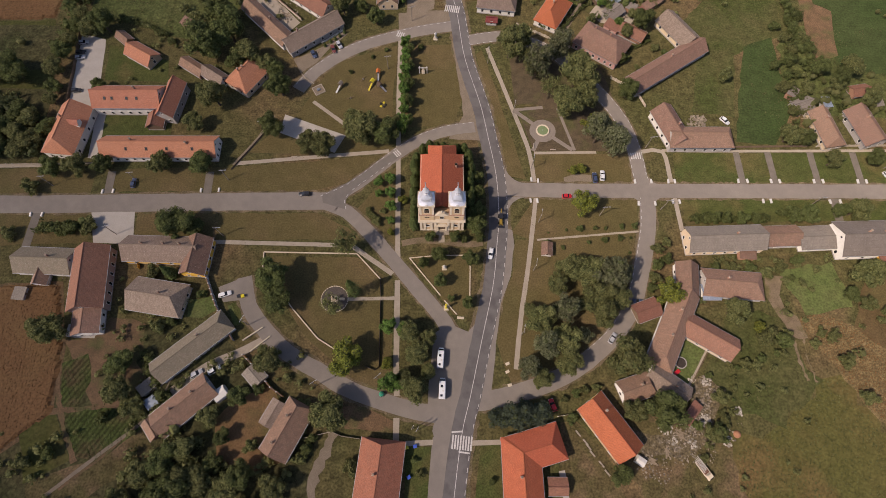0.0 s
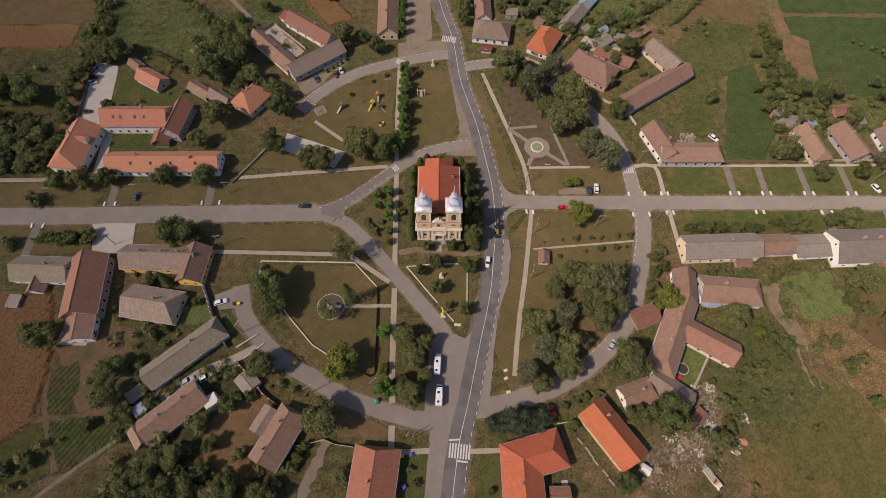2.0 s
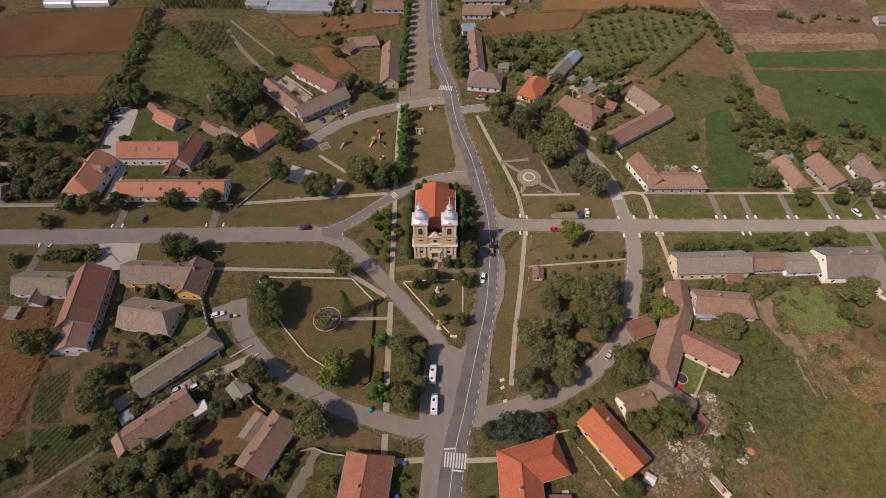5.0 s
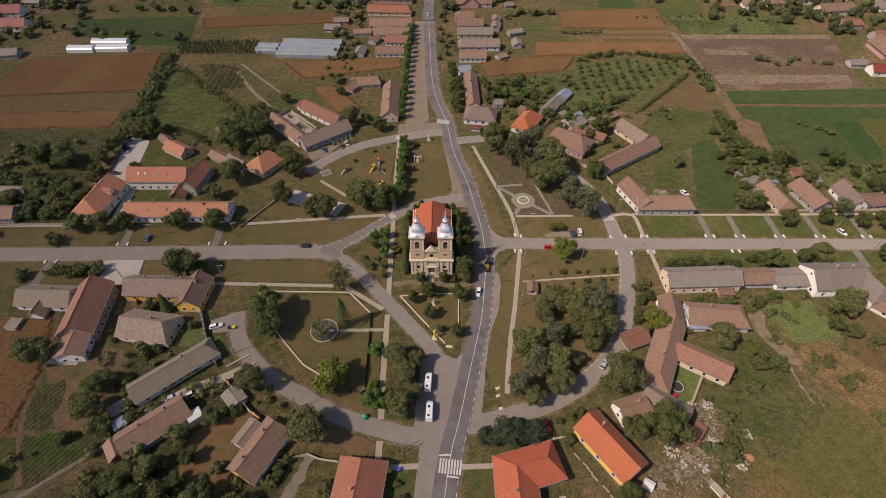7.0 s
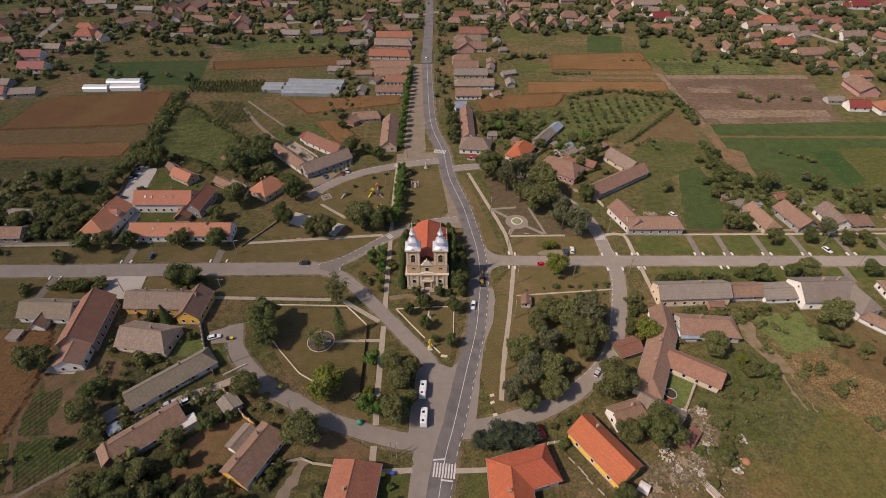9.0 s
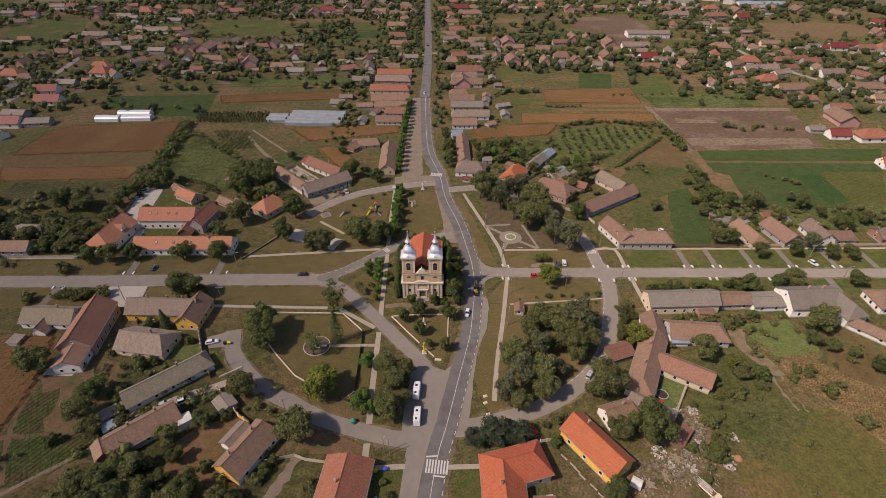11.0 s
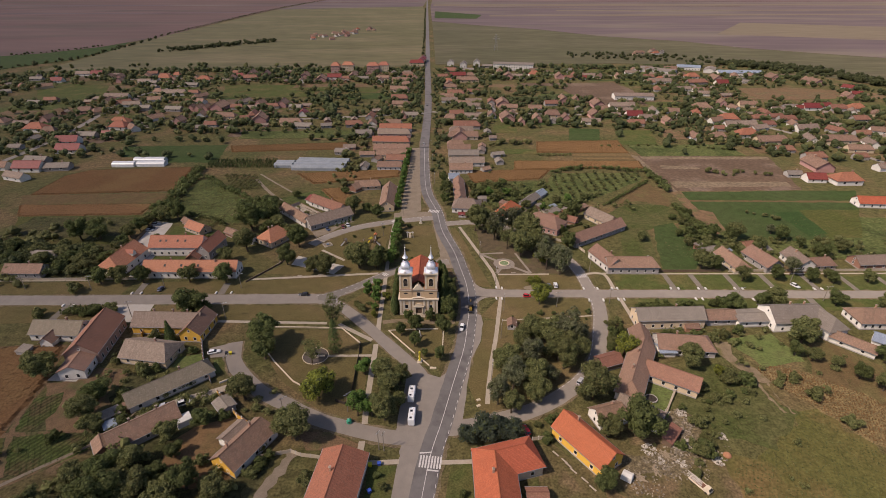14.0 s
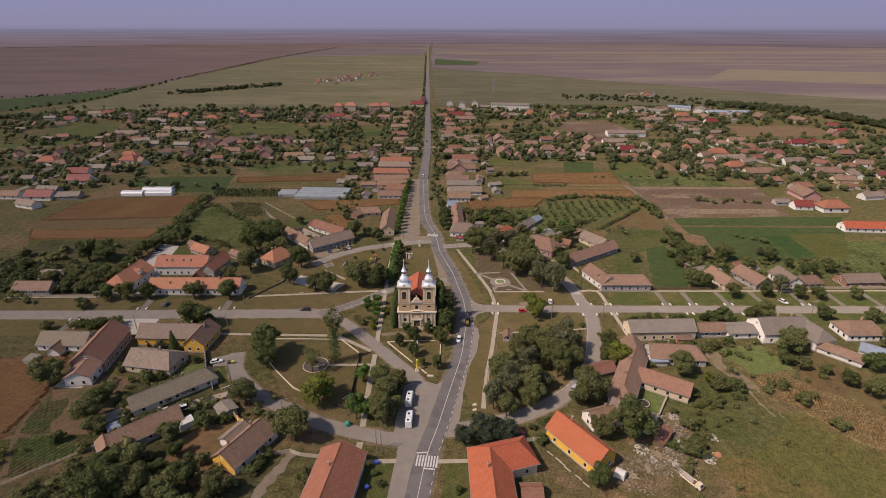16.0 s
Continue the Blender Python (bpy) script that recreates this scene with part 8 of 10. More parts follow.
belt += line_of([(-800, 620), (-699, 711), (-645, 836), (-650, 989), (-678, 1200)], 11, 3.0, 7, VR) + line_of([(-1100, 770), (-824, 874), (-755, 927), (-704, 1029)], 9, 2.4, 5, VR) + line_of([(-684, 1213), (-716, 1664), (-757, 2496), (-748, 3695)], 15, 2.4, 5, VR) + line_of([(-22, 740), (-36, 1100), (-80, 2500)], 24, 2.6, 2, VR)
for k in range(120):
    u = VR.random()
    belt.append((240 + 260 * u, 900 - 60 * u + VR.uniform(-40, 40), VR.uniform(2.0, 4.0)))
clumps("far_wood", belt, LEAF_SHADE, "dark shelter belts and copses on the plain", 10, 34, "woods", bulk=1.4)

# power pylon beyond the village
pv, pf = [], []
for s in ((-1, -1), (1, -1), (1, 1), (-1, 1)):
    limb(pv, pf, Vector((s[0] * 3, s[1] * 3, 0)), Vector((s[0] * 0.5, s[1] * 0.5, 30)), 0.25, 0.15, 4)
for k in range(7):
    z0, z1 = k * 4.2, k * 4.2 + 4.2
    r0, r1 = 3 - z0 / 12, 3 - z1 / 12
    for s in (-1, 1):
        limb(pv, pf, Vector((-r0, s * r0, z0)), Vector((r1, s * r1, z1)), 0.12, 0.12, 4)
        limb(pv, pf, Vector((s * r0, r0, z0)), Vector((s * r1, -r1, z1)), 0.12, 0.12, 4)
for z, w in ((22, 6), (26, 5), (30, 3)):
    limb(pv, pf, Vector((-w, 0, z)), Vector((w, 0, z)), 0.2, 0.2, 4)
single("pylon", mesh("pylon", pv, pf, METAL), "grey steel lattice power pylon on pasture", "pylon", pose(112, 979, 0))

# ---- distance ----
def distance_material():
    """Glowing backdrop, haze painted in: streaked plain paling towards the horizon, lavender sky above."""
    m = bpy.data.materials.new("painted_haze_distance")
    m.use_nodes = True
    nd, ln = m.node_tree.nodes, m.node_tree.links
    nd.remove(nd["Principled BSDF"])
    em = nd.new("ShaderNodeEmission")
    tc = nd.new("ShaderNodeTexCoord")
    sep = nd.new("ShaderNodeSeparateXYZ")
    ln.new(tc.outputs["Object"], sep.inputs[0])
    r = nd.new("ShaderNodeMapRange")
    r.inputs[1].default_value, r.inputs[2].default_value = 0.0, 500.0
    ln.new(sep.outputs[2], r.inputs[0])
    # the haze is painted as colour stops, bluer and paler up to the horizon
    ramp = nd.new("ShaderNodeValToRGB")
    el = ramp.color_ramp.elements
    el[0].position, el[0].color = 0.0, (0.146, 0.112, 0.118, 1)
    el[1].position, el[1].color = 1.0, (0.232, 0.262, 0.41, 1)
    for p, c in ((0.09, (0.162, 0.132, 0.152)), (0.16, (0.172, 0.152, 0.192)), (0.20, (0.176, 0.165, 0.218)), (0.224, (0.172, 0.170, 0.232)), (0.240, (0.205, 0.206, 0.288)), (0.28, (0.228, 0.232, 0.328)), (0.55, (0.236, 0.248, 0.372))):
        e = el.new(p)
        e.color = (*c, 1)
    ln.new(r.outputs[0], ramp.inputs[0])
    mp = nd.new("ShaderNodeMapping")
    mp.inputs["Scale"].default_value = (0.0016, 0.0016, 0.13)
    ln.new(tc.outputs["Object"], mp.inputs["Vector"])
    n = nd.new("ShaderNodeTexNoise")
    n.inputs["Scale"].default_value, n.inputs["Detail"].default_value = 1.0, 6.0
    ln.new(mp.outputs[0], n.inputs["Vector"])
    streak = nd.new("ShaderNodeMapRange")
    streak.inputs[1].default_value, streak.inputs[2].default_value, streak.inputs[3].default_value, streak.inputs[4].default_value = 0.3, 0.7, 0.84, 1.14
    ln.new(n.outputs[0], streak.inputs[0])
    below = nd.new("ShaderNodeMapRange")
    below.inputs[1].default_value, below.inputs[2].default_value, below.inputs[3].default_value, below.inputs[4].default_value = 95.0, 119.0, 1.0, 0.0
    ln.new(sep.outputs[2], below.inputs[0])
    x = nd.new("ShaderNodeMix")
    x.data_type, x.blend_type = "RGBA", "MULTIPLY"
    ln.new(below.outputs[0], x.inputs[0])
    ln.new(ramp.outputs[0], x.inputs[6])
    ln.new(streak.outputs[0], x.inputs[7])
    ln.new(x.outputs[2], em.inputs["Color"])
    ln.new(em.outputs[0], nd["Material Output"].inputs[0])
    return m


# curved shell that glows with the painted haze and sky
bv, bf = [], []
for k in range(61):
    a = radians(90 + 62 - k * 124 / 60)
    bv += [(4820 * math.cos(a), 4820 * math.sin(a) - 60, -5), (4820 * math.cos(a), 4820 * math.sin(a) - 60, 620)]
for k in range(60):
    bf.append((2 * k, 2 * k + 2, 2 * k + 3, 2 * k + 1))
single("backdrop", mesh("backdrop", bv, bf, distance_material()), "glowing backdrop painted as lavender sky and haze over the far plain", "backdrop", kind="structure")

# ---- kerbed corners ----
def fillet(cx, cy, sx, sy, r, material, top):
    """A rounded road corner: the asphalt between two edges and a quarter circle."""
    pts = [(cx, cy)] + [(cx + sx * (r - r * math.sin(a)), cy + sy * (r - r * math.cos(a))) for a in [k * math.pi / 16 for k in range(9)]]
    single("pavement", patch("pavement", pts, top, material), "rounded asphalt corner of the junction", "pavement", kind="structure")


fillet(24.6, 96.2, 1, 1, 9, OLD_ASPHALT, 0.078)
fillet(25.0, 90.2, 1, -1, 8, OLD_ASPHALT, 0.078)
fillet(77.4, 96.2, -1, 1, 3.5, OLD_ASPHALT, 0.062)
fillet(82.0, 96.2, 1, 1, 3.5, OLD_ASPHALT, 0.062)
fillet(76.8, 90.2, -1, -1, 3.5, OLD_ASPHALT, 0.062)
fillet(82.6, 90.2, 1, -1, 3.5, OLD_ASPHALT, 0.062)
single("pavement", patch("pavement", [(-82, 53), (-73, 57), (-69.5, 53), (-71.5, 48.5), (-79.5, 47.5)], 0.058, OLD_ASPHALT, ragged=0.2), "small asphalt parking pad", "pavement", kind="structure")
field([(-76.1, 46.9), (-73.2, 47.6), (-68.3, 38.8), (-71.8, 38.1)], LAWN_GREEN, 0.036, "small green front garden", "lawn", 0.2)
field([(-72.2, 47.6), (-70.8, 47.9), (-65.0, 39.5), (-66.6, 38.8)], DIRT, 0.04, "strip of red-brown soil", "soil", 0.2)
field([(31, 131), (48, 133), (54, 111), (37, 111)], SHADE_EARTH, 0.036, "bare soil beds round the fountain", "soil", 0.3)

# ---- vehicles ----
TYRE = surface("tyre_rubber", (0.02, 0.02, 0.02), (0.03, 0.03, 0.03), 2.0, 9.0, 0.9, 0.1, grain=0.1)
LAMP_RED = surface("red_lamp_glass", (0.4, 0.02, 0.02), (0.35, 0.02, 0.02), 2.0, 9.0, 0.2, 0.0, grain=0.05, spec=0.5)
LAMP_CLEAR = surface("clear_lamp_glass", (0.6, 0.6, 0.58), (0.55, 0.55, 0.52), 2.0, 9.0, 0.15, 0.0, grain=0.05, spec=0.6)


def paint(name, c):
    return surface(name, c, tuple(v * 0.92 for v in c), 0.8, 6.0, 0.3, 0.0, grain=0.05, spec=0.55)


PAINT_WHITE, PAINT_RED, PAINT_BLACK = paint("white_car_paint", (0.72, 0.72, 0.71)), paint("red_car_paint", (0.52, 0.02, 0.025)), paint("black_car_paint", (0.025, 0.025, 0.028))
PAINT_BLUE, PAINT_SILVER, PAINT_MAROON = paint("dark_blue_car_paint", (0.05, 0.07, 0.13)), paint("silver_car_paint", (0.45, 0.45, 0.46)), paint("maroon_car_paint", (0.17, 0.05, 0.04))
PAINT_YELLOW, PAINT_GREEN = paint("yellow_plastic", (0.62, 0.52, 0.02)), paint("green_plastic", (0.03, 0.28, 0.17))
PAINT_BLUE2 = paint("blue_plastic", (0.05, 0.10, 0.42))
PAINT_ORANGE_DULL = surface("faded_orange_sheet", (0.42, 0.20, 0.11), (0.36, 0.17, 0.09), 1.0, 6.0, 0.8, 0.1, grain=0.15)
PAINT_ORANGE = paint("orange_plastic", (0.6, 0.16, 0.03))


def loft(name, rings, material, smooth=False):
    """A closed skin through rings of equal point count."""
    n = len(rings[0])
    vs = [p for r in rings for p in r]
    fs = [(i * n + k, i * n + (k + 1) % n, (i + 1) * n + (k + 1) % n, (i + 1) * n + k) for i in range(len(rings) - 1) for k in range(n)]
    fs += [tuple(range(n - 1, -1, -1)), tuple(range((len(rings) - 1) * n, len(rings) * n))]
    return mesh(name, vs, fs, material, smooth=smooth)


def oval(x, w, z0, z1, c=0.12):
    return [(x, -w + c, z0), (x, w - c, z0), (x, w, z0 + c), (x, w, z1 - c), (x, w - c, z1), (x, -w + c, z1), (x, -w, z1 - c), (x, -w, z0 + c)]


CAR = {}


def car(x, y, turn, pm, label, length=4.3, width=1.76, tall=1.46, name="car"):
    c = thing(name, pose(x, y, 0.09, 0, 0, turn), label, "car")
    h, w = length / 2, width / 2
    key = (pm.name, length, tall)
    if key not in CAR:
        CAR[key] = (loft("body", [oval(-h, w * 0.86, 0.34, 0.80), oval(-h + 0.18, w * 0.97, 0.24, 0.90), oval(-h * 0.3, w, 0.2, 0.94), oval(h * 0.35, w, 0.2, 0.93), oval(h - 0.3, w * 0.95, 0.24, 0.80), oval(h, w * 0.8, 0.34, 0.66)], pm, True),
                    loft("glasshouse", [[(-h + 0.25, -w * 0.9, 0.9), (h * 0.42, -w * 0.9, 0.9), (h * 0.42, w * 0.9, 0.9), (-h + 0.25, w * 0.9, 0.9)], [(-h + 0.6, -w * 0.74, tall - 0.06), (h * 0.06, -w * 0.74, tall - 0.06), (h * 0.06, w * 0.74, tall - 0.06), (-h + 0.6, w * 0.74, tall - 0.06)]], GLASS),
                    boxes("roof", [(-h + 0.58, -w * 0.76, tall - 0.07, h * 0.08, w * 0.76, tall)], pm, 0.03),
                    lathe("wheel", [(0.2, -0.1), (0.31, -0.09), (0.32, 0.0), (0.31, 0.09), (0.2, 0.1)], TYRE, 14), lathe("rim", [(0.05, 0.07), (0.19, 0.08), (0.2, 0.105), (0.06, 0.115)], METAL, 10),
                    boxes("headlight", [(h - 0.2, -0.2, 0.56, h - 0.03, 0.2, 0.72)], LAMP_CLEAR), boxes("taillight", [(-h - 0.0, -0.16, 0.6, -h + 0.14, 0.16, 0.78)], LAMP_RED))
    b, g, r, wh, rim, hl, tl = CAR[key]
    part("body", b, c)
    part("window_glass", g, c)
    part("roof", r, c)
    for sx in (-0.6, 0.6):
        for sy in (-1, 1):
            m = part("wheel", wh, c, m=Matrix.Translation((sx * h, sy * (w - 0.08), 0.32)) @ Matrix.Rotation(radians(-90 * sy), 4, "X"))
            part("rim", rim, m)
    for sy in (-1, 1):
        part("headlight", hl, c, m=Matrix.Translation((0, sy * (w * 0.66), 0)))
        part("taillight", tl, c, m=Matrix.Translation((0, sy * (w * 0.68), 0)))
    return c


def camper(x, y, turn):
    c = thing("camper_van", pose(x, y, 0.06, 0, 0, turn), "white coachbuilt camper van parked beside the road", "camper van")
    part("body", loft("body", [oval(-3.4, 1.05, 0.45, 2.85, 0.2), oval(-3.2, 1.12, 0.4, 2.95, 0.2), oval(1.5, 1.12, 0.4, 2.95, 0.2), oval(2.3, 1.08, 1.9, 2.85, 0.2)], PAINT_WHITE), c)
    part("cab", loft("cab", [oval(1.4, 0.98, 0.4, 2.0, 0.15), oval(2.5, 0.98, 0.4, 1.75, 0.15), oval(3.0, 0.95, 0.4, 1.2, 0.15), oval(3.6, 0.85, 0.45, 0.95, 0.15)], PAINT_WHITE), c)
    part("windscreen", loft("windscreen", [[(2.56, -0.8, 1.72), (3.02, -0.85, 1.22), (3.02, 0.85, 1.22), (2.56, 0.8, 1.72)], [(2.6, -0.8, 1.76), (3.06, -0.85, 1.26), (3.06, 0.85, 1.26), (2.6, 0.8, 1.76)]], GLASS), c)
    for k, (hx, hy, s) in enumerate(((-2.4, 0.2, 0.35), (-0.9, -0.3, 0.25), (0.6, 0.2, 0.4))):
        part("roof_hatch", boxes("roof_hatch", [(hx - s, hy - s, 2.94, hx + s, hy + s, 3.06)], GLASS if k != 1 else FRAME_WHITE, 0.03), c)
    for sy in (-1, 1):
        part("side_window", boxes("side_window", [(-1.8, -0.02, 1.5, -0.6, 0.02, 2.1)], GLASS), c, m=Matrix.Translation((0, sy * 1.125, 0)))
        for sx in (-2.0, 2.4):
            part("wheel", lathe("wheel", [(0.2, -0.12), (0.35, -0.1), (0.36, 0.0), (0.35, 0.1), (0.2, 0.12)], TYRE, 14), c, m=Matrix.Translation((sx, sy * 0.98, 0.36)) @ Matrix.Rotation(radians(90), 4, "X"))
    part("stripe", boxes("stripe", [(-3.25, -1.135, 1.1, 1.5, 1.135, 1.25)], METAL), c)


camper(-0.6, 27.6, 86)
camper(0.0, 17.4, 88)
car(-54.0, 91.0, 182, PAINT_BLACK, "black saloon car standing on the road", 4.7)
car(60.1, 98.6, 92, PAINT_BLUE, "dark blue car parked on the verge", 4.6)
car(63.2, 99.6, 84, PAINT_WHITE, "white car parked on the verge", 4.6)
car(48.4, 90.4, 4, PAINT_RED, "small red car under a tree", 3.8)
car(70.6, 48.0, 170, PAINT_BLUE, "dark blue car in tree shade", 4.2)
car(59.7, 34.8, 55, PAINT_SILVER, "silver car beside the loop road", 4.3)
car(37.0, 12.2, 108, PAINT_RED, "bright red hatchback beside a house", 4.3)
car(-78.8, 50.3, 18, PAINT_WHITE, "white estate car on the parking pad", 4.7)
car(-84.2, 22.2, 32, PAINT_SILVER, "silver car on the farm drive", 4.5)
car(-78.2, 23.4, 34, PAINT_WHITE, "white van on the farm drive", 4.6, 1.8, 1.9)
car(-159.6, 165.7, 8, PAINT_SILVER, "silver car in the school car park", 4.4)
car(-159.4, 160.3, 8, PAINT_BLACK, "black car in the school car park", 4.4)
car(-159.0, 157.3, 8, PAINT_SILVER, "silver car in the school car park", 4.4)
car(-156.0, 139.8, 5, PAINT_BLACK, "black car in the school car park", 4.4)
car(-121.9, 95.5, 90, PAINT_BLUE, "dark blue car on a driveway", 4.2)
car(116.9, 125.6, -50, PAINT_WHITE, "white car in the back yard", 4.4)
car(-48.6, 162.4, -70, PAINT_MAROON, "maroon car before the barn", 4.3)
car(-46.2, 164.8, -60, PAINT_SILVER, "silver car before the barn", 4.3)
car(-57.0, 159.5, -60, PAINT_BLUE, "dark blue car beside the barn", 4.2)
car(176.5, 99.8, -65, PAINT_WHITE, "white car on a driveway", 4.4)
car(17.9, 66.4, 260, PAINT_WHITE, "white car on the main road before the church", 4.5)
house(21.6, 178.3, 4.6, 3.0, -6, 2.3, 0.9, RED_SHEET, WHITE_WALL, "small white stall under a red roof", (0, 0), (1, 0, 0, 0), (), gutter=False, name="stall", category="stall")
car(-7.8, 330, 90, PAINT_WHITE, "white car on the far main road", 4.4)
car(-9.5, 480, 90, PAINT_BLACK, "dark car on the far main road", 4.4)


def tractor(x, y, turn):
    TRACTOR_YELLOW = paint("worn_yellow_paint", (0.30, 0.20, 0.03))
    t = thing("tractor", pose(x, y, 0.1, 0, 0, turn), "dark yellow backhoe tractor on the main road", "tractor")
    part("chassis", boxes("chassis", [(-2.0, -0.45, 0.7, 2.4, 0.45, 1.5)], TRACTOR_YELLOW, 0.1), t)
    part("cab", boxes("cab", [(-1.3, -0.7, 1.4, 0.5, 0.7, 2.6)], GLASS, 0.1), t)
    part("cab_roof", boxes("cab_roof", [(-1.4, -0.8, 2.6, 0.6, 0.8, 2.75)], PAINT_BLACK, 0.05), t)
    part("loader_bucket", boxes("loader_bucket", [(2.9, -1.0, 0.3, 3.7, 1.0, 1.0)], PAINT_BLACK, 0.1), t)
    part("loader_arm", boxes("loader_arm", [(0.8, -0.6, 1.0, 3.0, -0.45, 1.25), (0.8, 0.45, 1.0, 3.0, 0.6, 1.25)], TRACTOR_YELLOW), t)
    part("digger_arm", boxes("digger_arm", [(-3.0, -0.15, 0.8, -2.7, 0.15, 3.0), (-3.2, -0.15, 2.8, -1.6, 0.15, 3.1)], TRACTOR_YELLOW), t)
    for sx, r in ((-1.0, 0.8), (1.7, 0.5)):
        for sy in (-1, 1):
            part("wheel", lathe("wheel", [(r * 0.5, -0.22), (r * 0.95, -0.2), (r, 0), (r * 0.95, 0.2), (r * 0.5, 0.22)], TYRE, 16), t, m=Matrix.Translation((sx, sy * 0.9, r)) @ Matrix.Rotation(radians(90), 4, "X"))


tractor(22.2, 80.5, 268)

# ---- poles and lamps ----
POLE = lathe("pole", [(0.17, -0.3), (0.16, 0.0), (0.10, 8.2)], POLE_CONC, 8)
ARM = boxes("crossarm", [(-0.9, -0.06, 7.5, 0.9, 0.06, 7.64)], METAL)
INSUL = lathe("insulator", [(0.03, 0), (0.07, 0.05), (0.07, 0.14), (0.03, 0.2)], FRAME_WHITE, 8)
LARM = boxes("lamp_arm", [(0.0, -0.04, 7.9, 1.5, 0.04, 7.98)], METAL)
LHEAD = boxes("lamp_head", [(1.3, -0.14, 7.82, 2.0, 0.14, 8.0)], METAL, 0.04)


def utility_pole(x, y, turn, lamp=True, lean=0.0):
    p = thing("utility_pole", pose(x, y, 0, lean, 0, turn), "grey concrete utility pole on the verge", "utility pole", "roadside poles")
    part("pole", POLE, p)
    part("crossarm", ARM, p)
    for k in (-0.8, 0, 0.8):
        part("insulator", INSUL, p, m=Matrix.Translation((k, 0, 7.64)))
    if lamp:
        a = part("lamp_arm", LARM, p)
        part("lamp_head", LHEAD, a)


for x, y, turn in ((-21.8, 20.4, 40), (-42.8, 18.4, 30), (-84.9, 97.3, 0), (-120.4, 96.3, 0), (-153.7, 94.5, 0), (-123.9, 73.9, 10), (-83.3, 73.4, 0), (36.6, 79.5, 80), (60.3, 82.3, 0), (84.4, 85.1, 0), (35.1, 102.7, 80), (82.4, 112.9, 0), (19.3, 155.6, 90), (29.0, 128.2, 80),
                   (-73.2, 119.5, 0), (-24.0, 152.2, 0), (-14.3, 179.3, 20), (181.9, 87.7, 0), (176.6, 103.6, 0), (-69.0, 39.2, 60), (33.5, 60, 80), (27.8, 36, 80), (142, 86.5, 0), (215, 88, 0), (-185, 95, 0), (-220, 94, 0), (11.5, 200, 90), (3.5, 235, 90), (1, 275, 90), (-1, 315, 90), (-3, 360, 90)):
    utility_pole(x, y, turn)
for x, y in ((-9.5, 4.7), (-7.9, 4.3)):
    utility_pole(x, y, 60, False)


# ---- walls and fences ----
def wall_run(name, pts, height, thick, material, label, category, cap=None, posts=None, post_h=0.25, gap=2.5):
    """A wall or fence along a bent line, one panel for each stretch, with posts and a coping."""
    w = thing(name, pose(pts[0][0], pts[0][1], 0), label, category)
    o = Vector(pts[0])
    for a, b in zip(pts, pts[1:]):
        a, b = Vector(a), Vector(b)
        n = max(1, round((b - a).length / gap))
        L = (b - a).length / n
        ang = math.atan2((b - a).y, (b - a).x)
        key = boxes("panel", [(0, -thick / 2, -0.1, L - 0.02, thick / 2, height)], material)
        cp = boxes("coping", [(0, -thick / 2 - 0.05, height, L - 0.02, thick / 2 + 0.05, height + 0.07)], cap) if cap else None
        po = boxes("post", [(-thick * 0.8, -thick * 0.8, -0.1, thick * 0.8, thick * 0.8, height + post_h)], posts, 0.03) if posts else None
        for k in range(n):
            q = a + (b - a) * (k / n) - o
            m = Matrix.Translation((q.x, q.y, 0)) @ Matrix.Rotation(ang, 4, "Z")
            part("panel", key, w, m=m)
            if cp:
                part("coping", cp, w, m=m)
            if po:
                part("post", po, w, m=m)
    return w


GARDEN_WALL = surface("low_wall_stone", (0.42, 0.35, 0.26), (0.36, 0.30, 0.22), 0.8, 6.0, 0.9, 0.2, grain=0.15)
DARK_FENCE = surface("dark_fence_paint", (0.06, 0.045, 0.035), (0.045, 0.035, 0.028), 1.0, 8.0, 0.7, 0.1, grain=0.2)
wall_run("garden_wall", [(-66.6, 61), (-66.9, 66.8), (-32.1, 66.2), (-22.9, 56.3)], 0.5, 0.3, GARDEN_WALL, "low pale wall round the monument garden", "wall", STONE_TRIM)
wall_run("garden_wall", [(-66.6, 61), (-53.6, 44.8), (-44.0, 34.5), (-36.6, 30.0)], 0.5, 0.3, GARDEN_WALL, "low pale wall round the monument garden", "wall", STONE_TRIM)
wall_run("iron_fence", [(-22.9, 56.3), (-22.4, 49.8)], 1.3, 0.08, DARK_FENCE, "dark iron fence beside the footpath", "fence", None, DARK_FENCE)
wall_run("iron_fence", [(-22.4, 48.2), (-21.8, 24.7), (-23.3, 23.5), (-26.9, 25.0)], 1.3, 0.08, DARK_FENCE, "dark iron fence beside the footpath", "fence", None, DARK_FENCE)
wall_run("garden_wall", [(-12.4, 64.6), (-5.5, 56), (-0.8, 50.2)], 0.4, 0.3, GARDEN_WALL, "low pale wall of the church garden", "wall", STONE_TRIM)
wall_run("garden_wall", [(-12.4, 64.6), (-3, 65.6), (8, 65.8)], 0.35, 0.25, GARDEN_WALL, "low pale wall of the church garden", "wall", STONE_TRIM)
wall_run("garden_wall", [(0.6, 48.4), (5.0, 43.2)], 0.4, 0.3, GARDEN_WALL, "low pale wall of the church garden", "wall", STONE_TRIM)
wall_run("garden_wall", [(10.2, 64), (9.8, 49)], 0.4, 0.3, GARDEN_WALL, "low pale wall of the church garden", "wall", STONE_TRIM)
wall_run("yard_wall", [(-86.8, 58.5), (-86.0, 56), (-81.0, 45.8), (-76.4, 38.1), (-73.2, 33.5)], 2.2, 0.25, GREY_WALL, "tall grey yard wall along the lane", "wall", OLD_TILE, WHITE_WALL)
